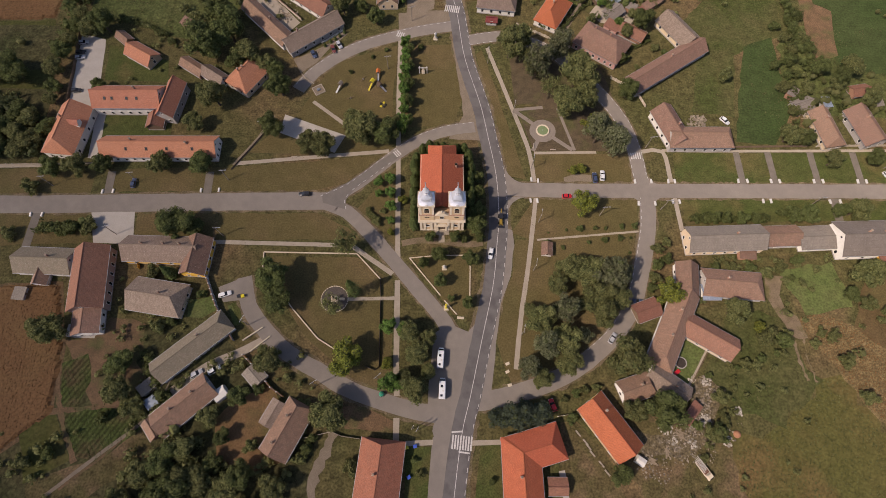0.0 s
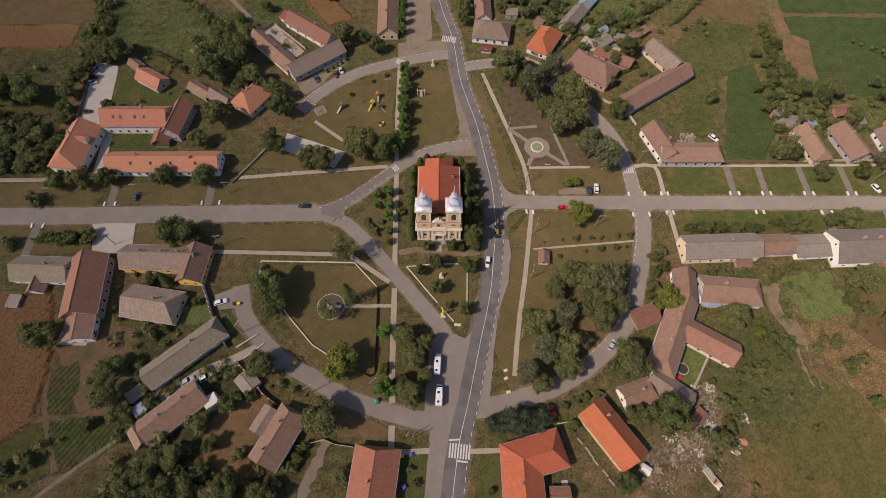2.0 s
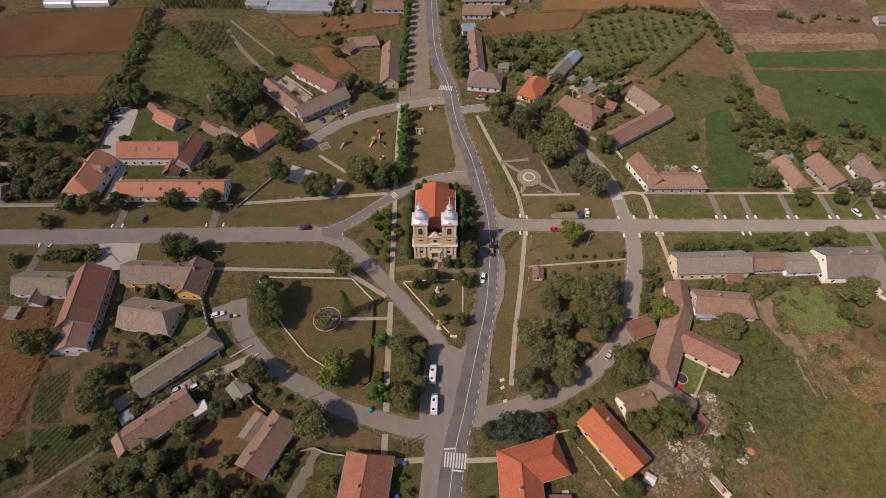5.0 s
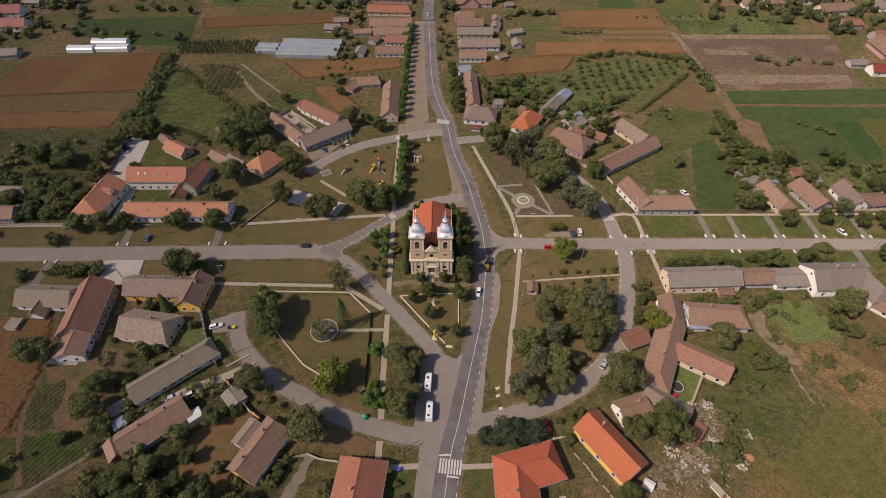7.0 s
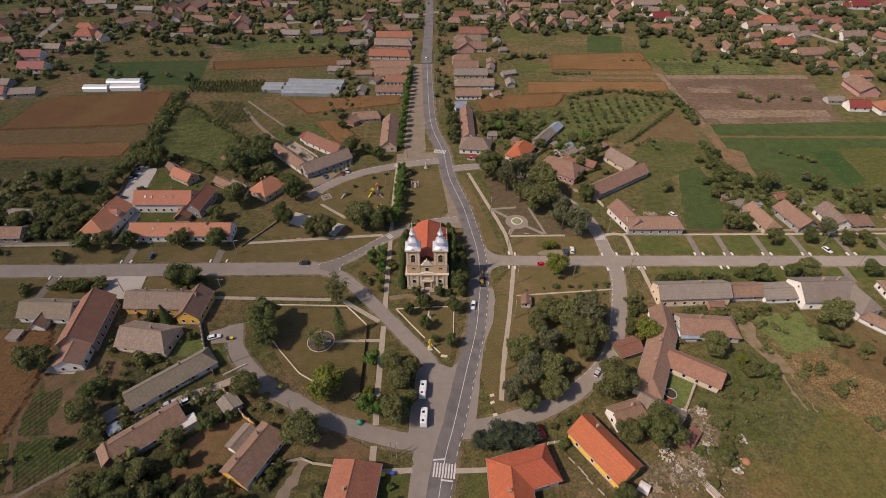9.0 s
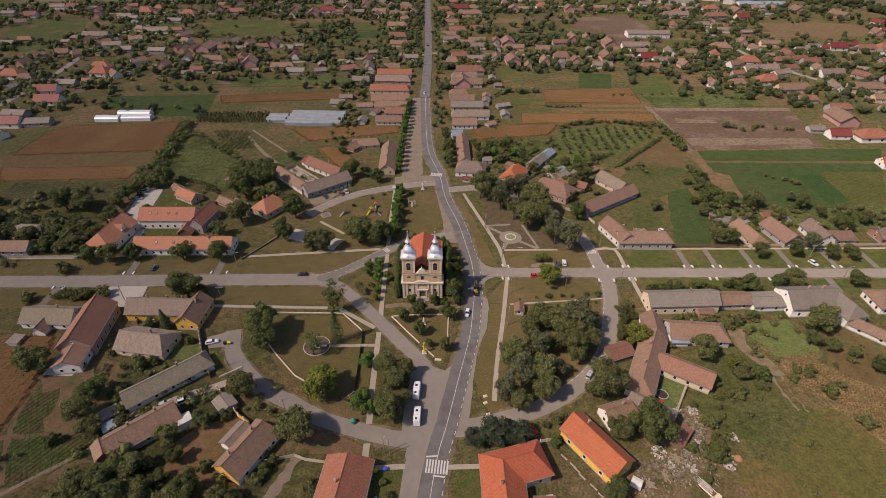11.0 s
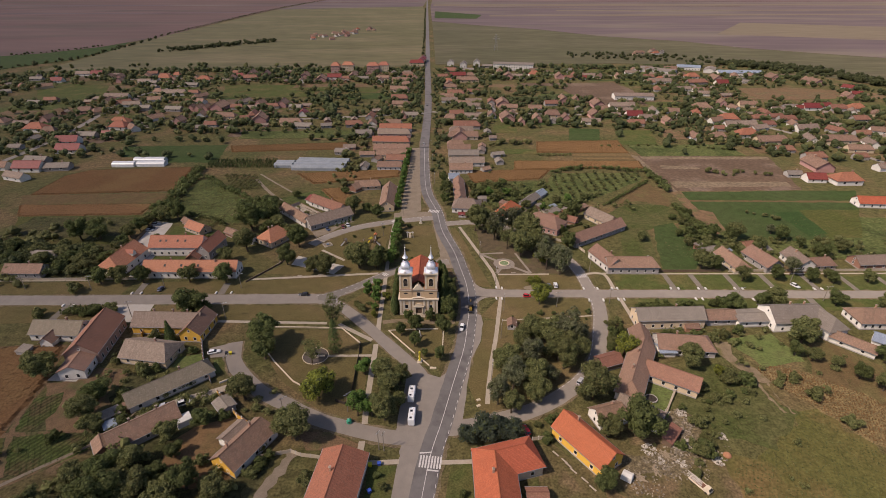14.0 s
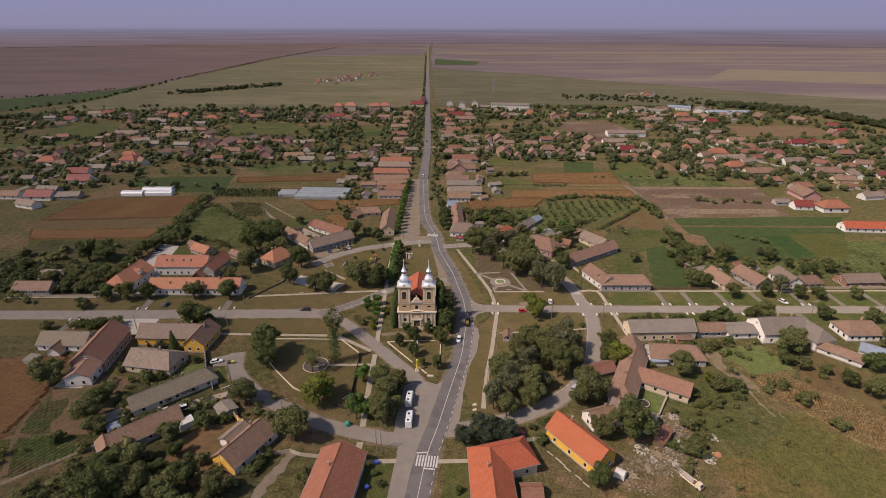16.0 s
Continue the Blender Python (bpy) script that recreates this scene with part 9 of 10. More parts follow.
wall_run("yard_wall", [(-69.0, 28.5), (-65.6, 25.4), (-58.1, 17.6), (-53.5, 14.6)], 1.9, 0.25, YELLOW_WALL, "yellow and grey yard wall along the lane", "wall", OLD_TILE, WHITE_WALL)
wall_run("gate_wall", [(-70.2, 33.6), (-63.6, 38.3)], 0.6, 0.3, WHITE_WALL, "low white wall beside the drive", "wall", STONE_TRIM)
wall_run("gate_wall", [(-67.0, 29.7), (-60.7, 35.1)], 0.6, 0.3, WHITE_WALL, "low white wall beside the drive", "wall", STONE_TRIM)
wall_run("picket_fence", [(-84.5, 102), (-78, 112), (-73, 120), (-71.5, 129)], 0.8, 0.08, WOOD, "weathered wooden fence along the lane", "fence", None, WOOD)
wall_run("picket_fence", [(-54.0, 166.0), (-45.0, 173.4)], 0.9, 0.12, WHITE_WALL, "low white fence before the barn", "fence", None, WHITE_WALL, gap=1.6)
wall_run("picket_fence", [(72, 147.5), (82, 140.5), (85, 132.5)], 1.5, 0.1, GARDEN_WALL, "pale yard fence beside the barn", "fence", None, WHITE_WALL)
wall_run("picket_fence", [(33, 177), (43, 171.5), (56, 164)], 1.3, 0.1, GARDEN_WALL, "pale street fence before the houses", "fence", None, WHITE_WALL)
wall_run("picket_fence", [(-163, 178), (-160, 150), (-158, 132)], 1.6, 0.12, WOOD, "dark board fence of the car park", "fence", None, WOOD)
wall_run("picket_fence", [(117, 113), (140, 113.4), (148, 113.5)], 1.3, 0.1, WOOD, "low brown street fence", "fence", None, WOOD)
wall_run("picket_fence", [(152, 113.6), (200, 114.2), (240, 115)], 1.3, 0.1, GARDEN_WALL, "pale street fence before the houses", "fence", None, GREY_WALL)
wall_run("picket_fence", [(93.2, 31.2), (88, 23.8), (83, 16.4)], 0.9, 0.08, WOOD, "low wooden fence of the yard lawn", "fence", None, WOOD)
wall_run("picket_fence", [(-136, 104.5), (-164, 103.8), (-200, 103)], 1.3, 0.1, GARDEN_WALL, "pale street fence before the trees", "fence", None, GREY_WALL)
wall_run("picket_fence", [(-45, 1.6), (-36.5, 3.6), (-33, 2.2), (-27, 1.4)], 1.5, 0.12, GARDEN_WALL, "pale yard wall beside the drive", "fence", None, GREY_WALL)
wall_run("picket_fence", [(38.4, 8.6), (44.6, 9.6), (49, 13.6)], 1.4, 0.12, GARDEN_WALL, "pale yard wall with gate", "fence", None, WHITE_WALL)
wall_run("picket_fence", [(-112, 60), (-115, 70), (-117, 69)], 1.8, 0.12, YELLOW_WALL, "yellow yard wall beside the slab", "fence", None, YELLOW_WALL)
path([(-126, -16), (-112, -4), (-100, 6), (-94, 12)], 1.2, GRAVEL, "thin trodden track between gardens")

# short white headwalls of the culverts under driveways
HEAD = boxes("headwall", [(-0.35, -0.9, -0.1, 0.35, 0.9, 0.55)], FRAME_WHITE, 0.08)
for x, y in ((76.0, 97.2), (82.5, 97.4), (76.2, 87.6), (82.6, 87.6), (89.2, 97.4), (91.8, 97.4), (89.6, 88.4), (92.2, 88.4), (37.6, 97.4), (35.0, 98), (36.8, 88.6), (34.2, 88.8), (117, 97.6), (120.6, 97.6), (130, 97.6), (133.4, 97.6), (147, 97.6), (150.6, 97.6), (164.4, 97.6), (167.8, 97.6), (151, 88.6), (155, 88.6), (-158.8, 82), (-154.4, 82), (-133.6, 92), (-129.4, 92.2), (-95, 92.6), (-88, 92.8), (125, 88.8), (128, 88.8), (184.3, 97.6), (187.8, 97.6)):
    single("headwall", HEAD, "short white concrete culvert headwall", "headwall", pose(x, y, 0, 0, 0, RNG.uniform(-6, 6)), "culvert headwalls")

for x, y in [(22.5, 25.9), (22.4, 23.2), (23.0, 18.7)]:
    single("marker_block", boxes("marker_block", [(-0.7, -0.45, -0.05, 0.7, 0.45, 0.4)], STONE_TRIM, 0.1), "low pale concrete block on the verge", "block", pose(x, y, 0, 0, 0, RNG.uniform(0, 60)), "verge blocks")

# ---- monument ----
PAVE_DARK = surface("dark_gravel_bed", (0.115, 0.095, 0.08), (0.09, 0.075, 0.065), 0.5, 5.0, 0.95, 0.4, grain=0.3)
mon = thing("monument", pose(-39.1, 48.8, 0), "stone war memorial in a round gravel bed", "monument")
part("gravel_bed", lathe("gravel_bed", [(4.7, -0.1), (4.7, 0.06), (4.4, 0.09)], PAVE_DARK, 40, False), mon)
stone = boxes("border_stone", [(-0.32, -0.14, -0.1, 0.32, 0.14, 0.3)], STONE_TRIM, 0.06)
for k in range(34):
    a = 2 * math.pi * k / 34
    part("border_stone", stone, mon, m=Matrix.Translation((4.85 * math.cos(a), 4.85 * math.sin(a), 0)) @ Matrix.Rotation(a + math.pi / 2, 4, "Z"))
part("steps", boxes("steps", [(-1.3, -1.2, 0, 1.3, 1.2, 0.25), (-1.0, -0.9, 0.25, 1.0, 0.9, 0.5)], STONE_TRIM, 0.03), mon)
part("plinth", lathe("plinth", [(0.6, 0.5), (0.55, 0.7), (0.48, 0.9), (0.45, 2.0), (0.6, 2.15), (0.5, 2.3)], STONE_TRIM, 4, False), mon, m=Matrix.Rotation(radians(45), 4, "Z"))
part("figure", lathe("figure", [(0.3, 2.3), (0.34, 2.7), (0.28, 3.2), (0.33, 3.6), (0.26, 3.85), (0.12, 3.95), (0.16, 4.1), (0.12, 4.3), (0.02, 4.36)], DARK_FENCE, 12), mon)
part("ledger", boxes("ledger", [(1.5, -0.5, 0.0, 3.6, 0.5, 0.22)], STONE_TRIM, 0.04), mon)


def shaft(x, y, label, name, specs, material, category):
    t = thing(name, pose(x, y, 0), label, category)
    part("base", boxes("base", [(-0.9, -0.9, -0.1, 0.9, 0.9, 0.3), (-0.6, -0.6, 0.3, 0.6, 0.6, 0.9)], STONE_TRIM, 0.05), t)
    part("column", lathe("column", specs, material, 12), t)


shaft(0.6, 60.8, "white garden statue on a stepped base", "statue", [(0.5, 0.9), (0.42, 1.6), (0.3, 2.0), (0.4, 2.3), (0.3, 2.9), (0.14, 3.1), (0.17, 3.3), (0.02, 3.5)], FRAME_WHITE, "statue")
shaft(1.3, 45.6, "yellow shrine pillar on a white base", "shrine_pillar", [(0.5, 0.9), (0.4, 1.0), (0.38, 4.6), (0.46, 4.7), (0.42, 4.9), (0.05, 5.3)], PAINT_YELLOW, "shrine")
shaft(-3.6, 169.0, "white wayside shrine on a base", "shrine_pillar", [(0.5, 0.9), (0.4, 1.2), (0.4, 2.8), (0.6, 3.0), (0.05, 3.7)], FRAME_WHITE, "shrine")
single("stone_sign", boxes("stone_sign", [(-1.2, -0.4, 0, 1.2, 0.4, 0.5)], STONE_TRIM, 0.1), "low pale stone sign beside the road", "sign", pose(6.4, 42.0, 0, 0, 0, -5))
mem = thing("memorial_frame", pose(-8.7, 150.0, 0), "white memorial with two tall posts", "memorial")
for sx in (-1.6, 1.6):
    part("post", boxes("post", [(sx - 0.15, -0.15, 0, sx + 0.15, 0.15, 4.2)], FRAME_WHITE), mem)
part("crossbeam", boxes("crossbeam", [(-2.0, -0.12, 3.2, 2.0, 0.12, 3.45)], FRAME_WHITE), mem)
part("pedestal", boxes("pedestal", [(-0.7, -0.5, 0, 0.7, 0.5, 1.6), (-0.5, -0.35, 1.6, 0.5, 0.35, 2.6)], STONE_TRIM, 0.06), mem)

# ---- fountain ----
WATER = surface("green_pool_water", (0.22, 0.27, 0.13), (0.18, 0.23, 0.11), 0.8, 4.0, 0.08, 0.0, grain=0.06, spec=0.6)
PAVER = surface("grey_pavers", (0.26, 0.215, 0.175), (0.22, 0.185, 0.15), 0.6, 5.0, 0.9, 0.2, grain=0.15)
fx, fy = 41.0, 120.8
single("pavement", lathe("pavement", [(5.4, -0.05), (5.4, 0.075), (2.6, 0.08)], PAVER, 40, False), "round paved plaza about the fountain", "pavement", pose(fx, fy, 0), kind="structure")
for q in ((29.4, 131), (52.5, 111.6), (36.4, 111.2)):
    path([(fx, fy), q], 1.7, PAVER, "narrow paver path to the fountain", 0.068)
path([(29.6, 131), (41.8, 132.4)], 1.4, PAVER, "narrow paver path beside the fountain", 0.062)
path([(48, 132), (53.4, 111.4)], 1.2, PAVER, "narrow paver path beside the fountain", 0.062)
ft = thing("fountain", pose(fx, fy, 0), "round white-rimmed fountain with green water", "fountain")
part("basin", lathe("basin", [(2.75, 0.0), (2.75, 0.55), (2.65, 0.6), (2.3, 0.6), (2.2, 0.5), (2.2, 0.2), (0.0, 0.2)], STONE_TRIM, 36, False), ft)
part("water", lathe("water", [(2.2, 0.3), (2.19, 0.42), (0.3, 0.42)], WATER, 36, False), ft)
part("jet", lathe("jet", [(0.2, 0.3), (0.14, 0.8), (0.05, 1.0)], METAL, 8), ft)

# ---- playground ----
def slide(x, y, turn, pm, roof_pm, label):
    s = thing("playground_slide", pose(x, y, 0, 0, 0, turn), label, "slide")
    for sx in (-0.6, 0.6):
        for sy in (-0.6, 0.6):
            part("post", boxes("post", [(sx - 0.06, sy - 0.06, 0, sx + 0.06, sy + 0.06, 2.6)], WOOD), s)
    part("deck", boxes("deck", [(-0.7, -0.7, 1.3, 0.7, 0.7, 1.42)], WOOD), s)
    part("roof", roof_mesh(1.6, 1.6, 2.6, 0.7, roof_pm, (0, 0), 0.15, 0.08), s)
    ch = [[(0.6 + d, -0.35, 1.5 - d * 0.42), (0.6 + d, 0.35, 1.5 - d * 0.42), (0.6 + d, 0.35, 1.75 - d * 0.42), (0.6 + d, 0.28, 1.56 - d * 0.42), (0.6 + d, -0.28, 1.56 - d * 0.42), (0.6 + d, -0.35, 1.75 - d * 0.42)] for d in (0, 1.6, 3.2)]
    part("chute", loft("chute", ch, pm), s)
    part("ladder", boxes("ladder", [(-1.2, -0.3, 0, -1.1, -0.24, 1.5), (-1.2, 0.24, 0, -1.1, 0.3, 1.5)] + [(-1.2, -0.3, 0.3 * k, -1.1, 0.3, 0.3 * k + 0.06) for k in range(1, 5)], METAL), s)


slide(-43.7, 142.6, 240, METAL, GREY_ROOF, "grey playground tower with metal slide")
slide(-30.2, 144.0, 244, PAINT_YELLOW, PAINT_YELLOW, "playground tower with bright yellow slide")
slide(-27.2, 142.4, 320, METAL, WOOD, "wooden playground tower with metal slide")
slide(-28.0, 149.0, 270, METAL, PAINT_ORANGE, "small playground tower with orange-red roof")
sand = thing("sandpit", pose(-53.2, 140.9, 0, 0, 0, 30), "square sandpit with pale timber rim", "sandpit")
for k in range(4):
    part("rim_board", boxes("rim_board", [(-2.2, -2.3, 0, 2.2, -2.0, 0.35)], CONCRETE), sand, m=Matrix.Rotation(k * math.pi / 2, 4, "Z"))
part("sand", boxes("sand", [(-2.0, -2.0, 0, 2.0, 2.0, 0.15)], GRAVEL), sand)
part("play_table", boxes("play_table", [(-0.7, -0.5, 0.15, 0.7, 0.5, 0.7)], BLUE_SHEET, 0.05), sand)
for k in range(4):
    single("timber_beam", boxes("timber_beam", [(-2.2, -0.16, 0, 2.2, 0.16, 0.3)], CONCRETE, 0.04), "pale squared timber lying on grass", "timber", pose(-60 + 0.9 * k, 147.6 - 0.7 * k, 0, 0, 0, -52 + 5 * k), "timber beams")
for x, y, t in ((-39.2, 136.6, 20), (-34.6, 146.5, 60)):
    s = thing("seesaw", pose(x, y, 0, 0, 0, t), "small worn wooden playground seesaw", "seesaw")
    part("plank", boxes("plank", [(-1.5, -0.12, 0.55, 1.5, 0.12, 0.63)], WOOD), s)
    part("pivot", boxes("pivot", [(-0.12, -0.3, 0, 0.12, 0.3, 0.55)], METAL), s)
for k in range(5):
    single("tyre", lathe("tyre", [(0.25, -0.05), (0.5, 0.0), (0.55, 0.14), (0.5, 0.28), (0.25, 0.3)], PAINT_YELLOW if k % 2 else TYRE, 14), "painted old tyre lying on grass", "tyre", pose(-25.4 + 1.1 * math.cos(k * 1.3), 133.4 + 1.1 * math.sin(k * 1.3), 0), "playground tyres")

# ---- street furniture ----

def bin_box(x, y, turn, pm, label):
    b = thing("waste_bin", pose(x, y, 0, 0, 0, turn), label, "waste bin")
    part("body", loft("body", [[(-0.45, -0.4, 0.1), (0.45, -0.4, 0.1), (0.45, 0.4, 0.1), (-0.45, 0.4, 0.1)], [(-0.55, -0.5, 1.05), (0.55, -0.5, 1.05), (0.55, 0.5, 1.05), (-0.55, 0.5, 1.05)]], pm), b)
    part("lid", boxes("lid", [(-0.6, -0.55, 1.05, 0.6, 0.55, 1.2)], pm, 0.06), b)
    for sx in (-0.4, 0.4):
        part("wheel", lathe("wheel", [(0.1, -0.04), (0.1, 0.04)], TYRE, 8, False), b, m=Matrix.Translation((sx, -0.35, 0.1)) @ Matrix.Rotation(radians(90), 4, "Y"))


bin_box(-11.5, -1.2, 10, PAINT_YELLOW, "bright yellow wheeled waste bin")
bin_box(-72.2, 49.6, 20, PAINT_YELLOW, "yellow waste bin on the parking pad")
bin_box(-73.7, 49.6, 20, PAINT_BLACK, "black waste bin beside the yellow one")
bin_box(-8.8, -0.8, 10, PAINT_BLUE2, "blue wheeled waste bin on lawn")
bin_box(-10.6, -10.0, 30, PAINT_BLUE2, "blue wheeled waste bin on lawn")
bell = thing("glass_container", pose(-20.5, 15.6, 0), "green bell-shaped glass container at the roadside", "container")
part("body", lathe("body", [(0.85, 0.0), (0.95, 0.3), (0.92, 0.9), (0.7, 1.5), (0.3, 1.75), (0.02, 1.8)], PAINT_GREEN, 14), bell)
part("lifting_ring", lathe("lifting_ring", [(0.12, 1.78), (0.14, 1.9), (0.05, 1.98)], METAL, 8), bell)
for turn in (0, 180):
    part("slot", boxes("slot", [(-0.25, -0.92, 0.95, 0.25, -0.78, 1.15)], TYRE), bell, m=Matrix.Rotation(radians(turn), 4, "Z"))
bin_box(-14.2, -9.7, 0, PAINT_GREEN, "green waste bin beside the house")


def bench(x, y, turn, label="weathered wooden bench in the yard"):
    b = thing("bench", pose(x, y, 0, 0, 0, turn), label, "bench", "yard benches")
    for k in range(3):
        part("slat", boxes("slat", [(-1.2, -0.25 + 0.18 * k, 0.42, 1.2, -0.11 + 0.18 * k, 0.47)], CONCRETE), b)
    for sx in (-0.9, 0.9):
        part("leg", boxes("leg", [(sx - 0.05, -0.22, 0, sx + 0.05, 0.26, 0.42)], WOOD), b)


for x, y in ((44.8, 3.3), (47.0, 0.6), (47.8, -0.8), (48.9, -2.9), (51.5, -6.0), (53.1, -8.6)):
    bench(x, y, -52)
for x, y, t in ((36.8, 113.4, 80), (44.6, 111.6, 0), (30.6, 126, 110), (-60, 107.8, 5), (-50, 108.8, 5)):
    bench(x, y, t, "small wooden park bench by a path")
house(38.8, 67.8, 4.4, 3.4, 85, 2.4, 1.0, OLD_TILE, GREY_WALL, "small kiosk with patchy rusty roof", (0, 0), (1, 0, 1, 0), (), gutter=False, name="kiosk", category="kiosk")
single("tarpaulin_shed", loft("tarpaulin_shed", [[(-1.6, -1.3, 0), (1.6, -1.3, 0), (1.6, 1.3, 0), (-1.6, 1.3, 0)], [(-1.5, -1.2, 1.8), (1.5, -1.2, 1.8), (1.5, 1.2, 1.8), (-1.5, 1.2, 1.8)], [(-1.4, -0.1, 2.2), (1.4, -0.1, 2.2), (1.4, 0.1, 2.2), (-1.4, 0.1, 2.2)]], FRAME_WHITE), "white tarpaulin-covered yard shed", "shed", pose(64, -5, 0, 0, 0, -35))
single("tarpaulin_shed", loft("tarpaulin_shed", [[(-2.4, -2, 0), (2.4, -2, 0), (2.4, 2, 0), (-2.4, 2, 0)], [(-2.3, -1.9, 2.2), (2.3, -1.9, 2.2), (2.3, 1.9, 2.2), (-2.3, 1.9, 2.2)], [(-2.2, -0.1, 2.9), (2.2, -0.1, 2.9), (2.2, 0.1, 2.9), (-2.2, 0.1, 2.9)]], FRAME_WHITE), "white plastic-covered shelter beside the farmhouse", "shed", pose(-74.6, 15.4, 0, 0, 0, 40))
single("flat_canopy", boxes("flat_canopy", [(-1.5, -1.3, 2.7, 1.5, 1.3, 2.85)], FRAME_WHITE, 0.04), "small pale flat canopy on a house", "canopy", pose(-86.3, 27.8, 0, 0, 0, 41))
truck = thing("flatbed_truck", pose(84.2, -7.6, 0, 0, 0, -58), "old white flatbed truck loaded with pale planks", "truck")
part("chassis", boxes("chassis", [(-3.2, -0.45, 0.45, 3.0, 0.45, 0.7)], DARK_FENCE), truck)
part("cab", loft("cab", [[(1.5, -0.95, 0.5), (3.2, -0.95, 0.5), (3.2, 0.95, 0.5), (1.5, 0.95, 0.5)], [(1.5, -0.97, 1.25), (3.25, -0.93, 1.25), (3.25, 0.93, 1.25), (1.5, 0.97, 1.25)], [(1.55, -0.82, 2.0), (2.7, -0.76, 2.0), (2.7, 0.76, 2.0), (1.55, 0.82, 2.0)]], STONE_TRIM), truck)
part("windscreen", mesh("windscreen", [(3.23, -0.8, 1.32), (3.23, 0.8, 1.32), (2.78, 0.68, 1.95), (2.78, -0.68, 1.95), (3.18, -0.8, 1.28), (3.18, 0.8, 1.28), (2.70, 0.68, 1.90), (2.70, -0.68, 1.90)], [(0, 1, 2, 3), (4, 7, 6, 5), (0, 4, 5, 1), (2, 6, 7, 3), (1, 5, 6, 2), (0, 3, 7, 4)], GLASS), truck)
part("load_bed", boxes("load_bed", [(-3.3, -1.05, 0.7, 1.4, 1.05, 0.85), (-3.3, -1.05, 0.85, 1.4, -0.98, 1.3), (-3.3, 0.98, 0.85, 1.4, 1.05, 1.3), (1.33, -0.98, 0.85, 1.4, 0.98, 1.5)], STONE_TRIM), truck)
part("tarpaulin", boxes("tarpaulin", [(-2.9, -0.9, 0.85, 1.2, 0.9, 1.2)], BROWN_TILE, 0.1), truck)
for wx in (-2.2, 2.3):
    for wy in (-0.85, 0.85):
        part("wheel", lathe("wheel", [(0.05, -0.12), (0.4, -0.12), (0.43, 0), (0.4, 0.12), (0.05, 0.12)], DARK_FENCE, 14), truck, m=Matrix.Translation((wx, wy, 0.43)) @ Matrix.Rotation(radians(90), 4, "X"))
for k, (py, tilt) in enumerate(((-0.7, 3), (-0.4, -2), (-0.1, 4), (0.2, 1), (0.55, -3), (0.75, 2))):
    single("plank", boxes("plank", [(-2.6, -0.1, 0, 2.0, 0.1, 0.06)], SLAB), "long pale plank lying on the truck", "plank", pose(84.2, -7.6, 0, 0, 0, -58) @ pose(-1.3 - 0.15 * k, py, 1.31 + 0.07 * (k % 2), 0, 0, tilt))
tr = thing("trampoline", pose(82.3, 26.4, 0), "round dark trampoline on the yard lawn", "trampoline")
part("rim", lathe("rim", [(2.0, 0.6), (2.1, 0.7), (2.0, 0.78), (1.75, 0.75), (1.75, 0.65)], GREY_WALL, 28, False), tr)
part("mat", lathe("mat", [(1.75, 0.66), (1.74, 0.7), (0.2, 0.66)], DARK_FENCE, 28, False), tr)
for k in range(6):
    part("leg", boxes("leg", [(1.85, -0.04, 0, 1.93, 0.04, 0.65)], METAL), tr, m=Matrix.Rotation(k * math.pi / 3, 4, "Z"))
tb = thing("garden_table", pose(80.5, 23.2, 0, 0, 0, 35), "dark red garden table on the lawn", "table")
part("tabletop", boxes("tabletop", [(-1.1, -0.6, 0.7, 1.1, 0.6, 0.78)], PAINT_RED, 0.02), tb)
for sx in (-0.9, 0.9):
    for sy in (-0.45, 0.45):
        part("leg", boxes("leg", [(sx - 0.04, sy - 0.04, 0, sx + 0.04, sy + 0.04, 0.7)], WOOD), tb)


single("tarpaulin_heap", lathe("tarpaulin_heap", [(1.3, 0.0), (1.2, 0.3), (0.8, 0.7), (0.3, 0.95), (0.02, 1.0)], PAINT_ORANGE_DULL, 10), "small heap under a faded orange tarpaulin", "tarpaulin", pose(97.3, 3.2, 0))

# ---- rubble and litter ----
def scatter_stones(places, seed, label, material, category="rubble"):
    rng = np.random.default_rng(seed)
    vs, fs, base = [], [], 0
    for cx, cy, spread_r, n, size in places:
        for _ in range(n):
            a, r = rng.uniform(0, 6.28), spread_r * math.sqrt(rng.random())
            v = ICO1[0]
            s = size * rng.uniform(0.4, 1.6)
            w = v * rng.uniform(0.6, 1.2, 3) * s * (1 + rng.normal(0, 0.12, (len(v), 1))) + np.array([cx + r * math.cos(a), cy + r * math.sin(a), s * 0.25])
            vs.append(w)
            fs += [tuple(i + base for i in f) for f in ICO1[1]]
            base += len(w)
    single("rubble", mesh("rubble", np.concatenate(vs).tolist(), fs, material), label, category, kind="stuff")


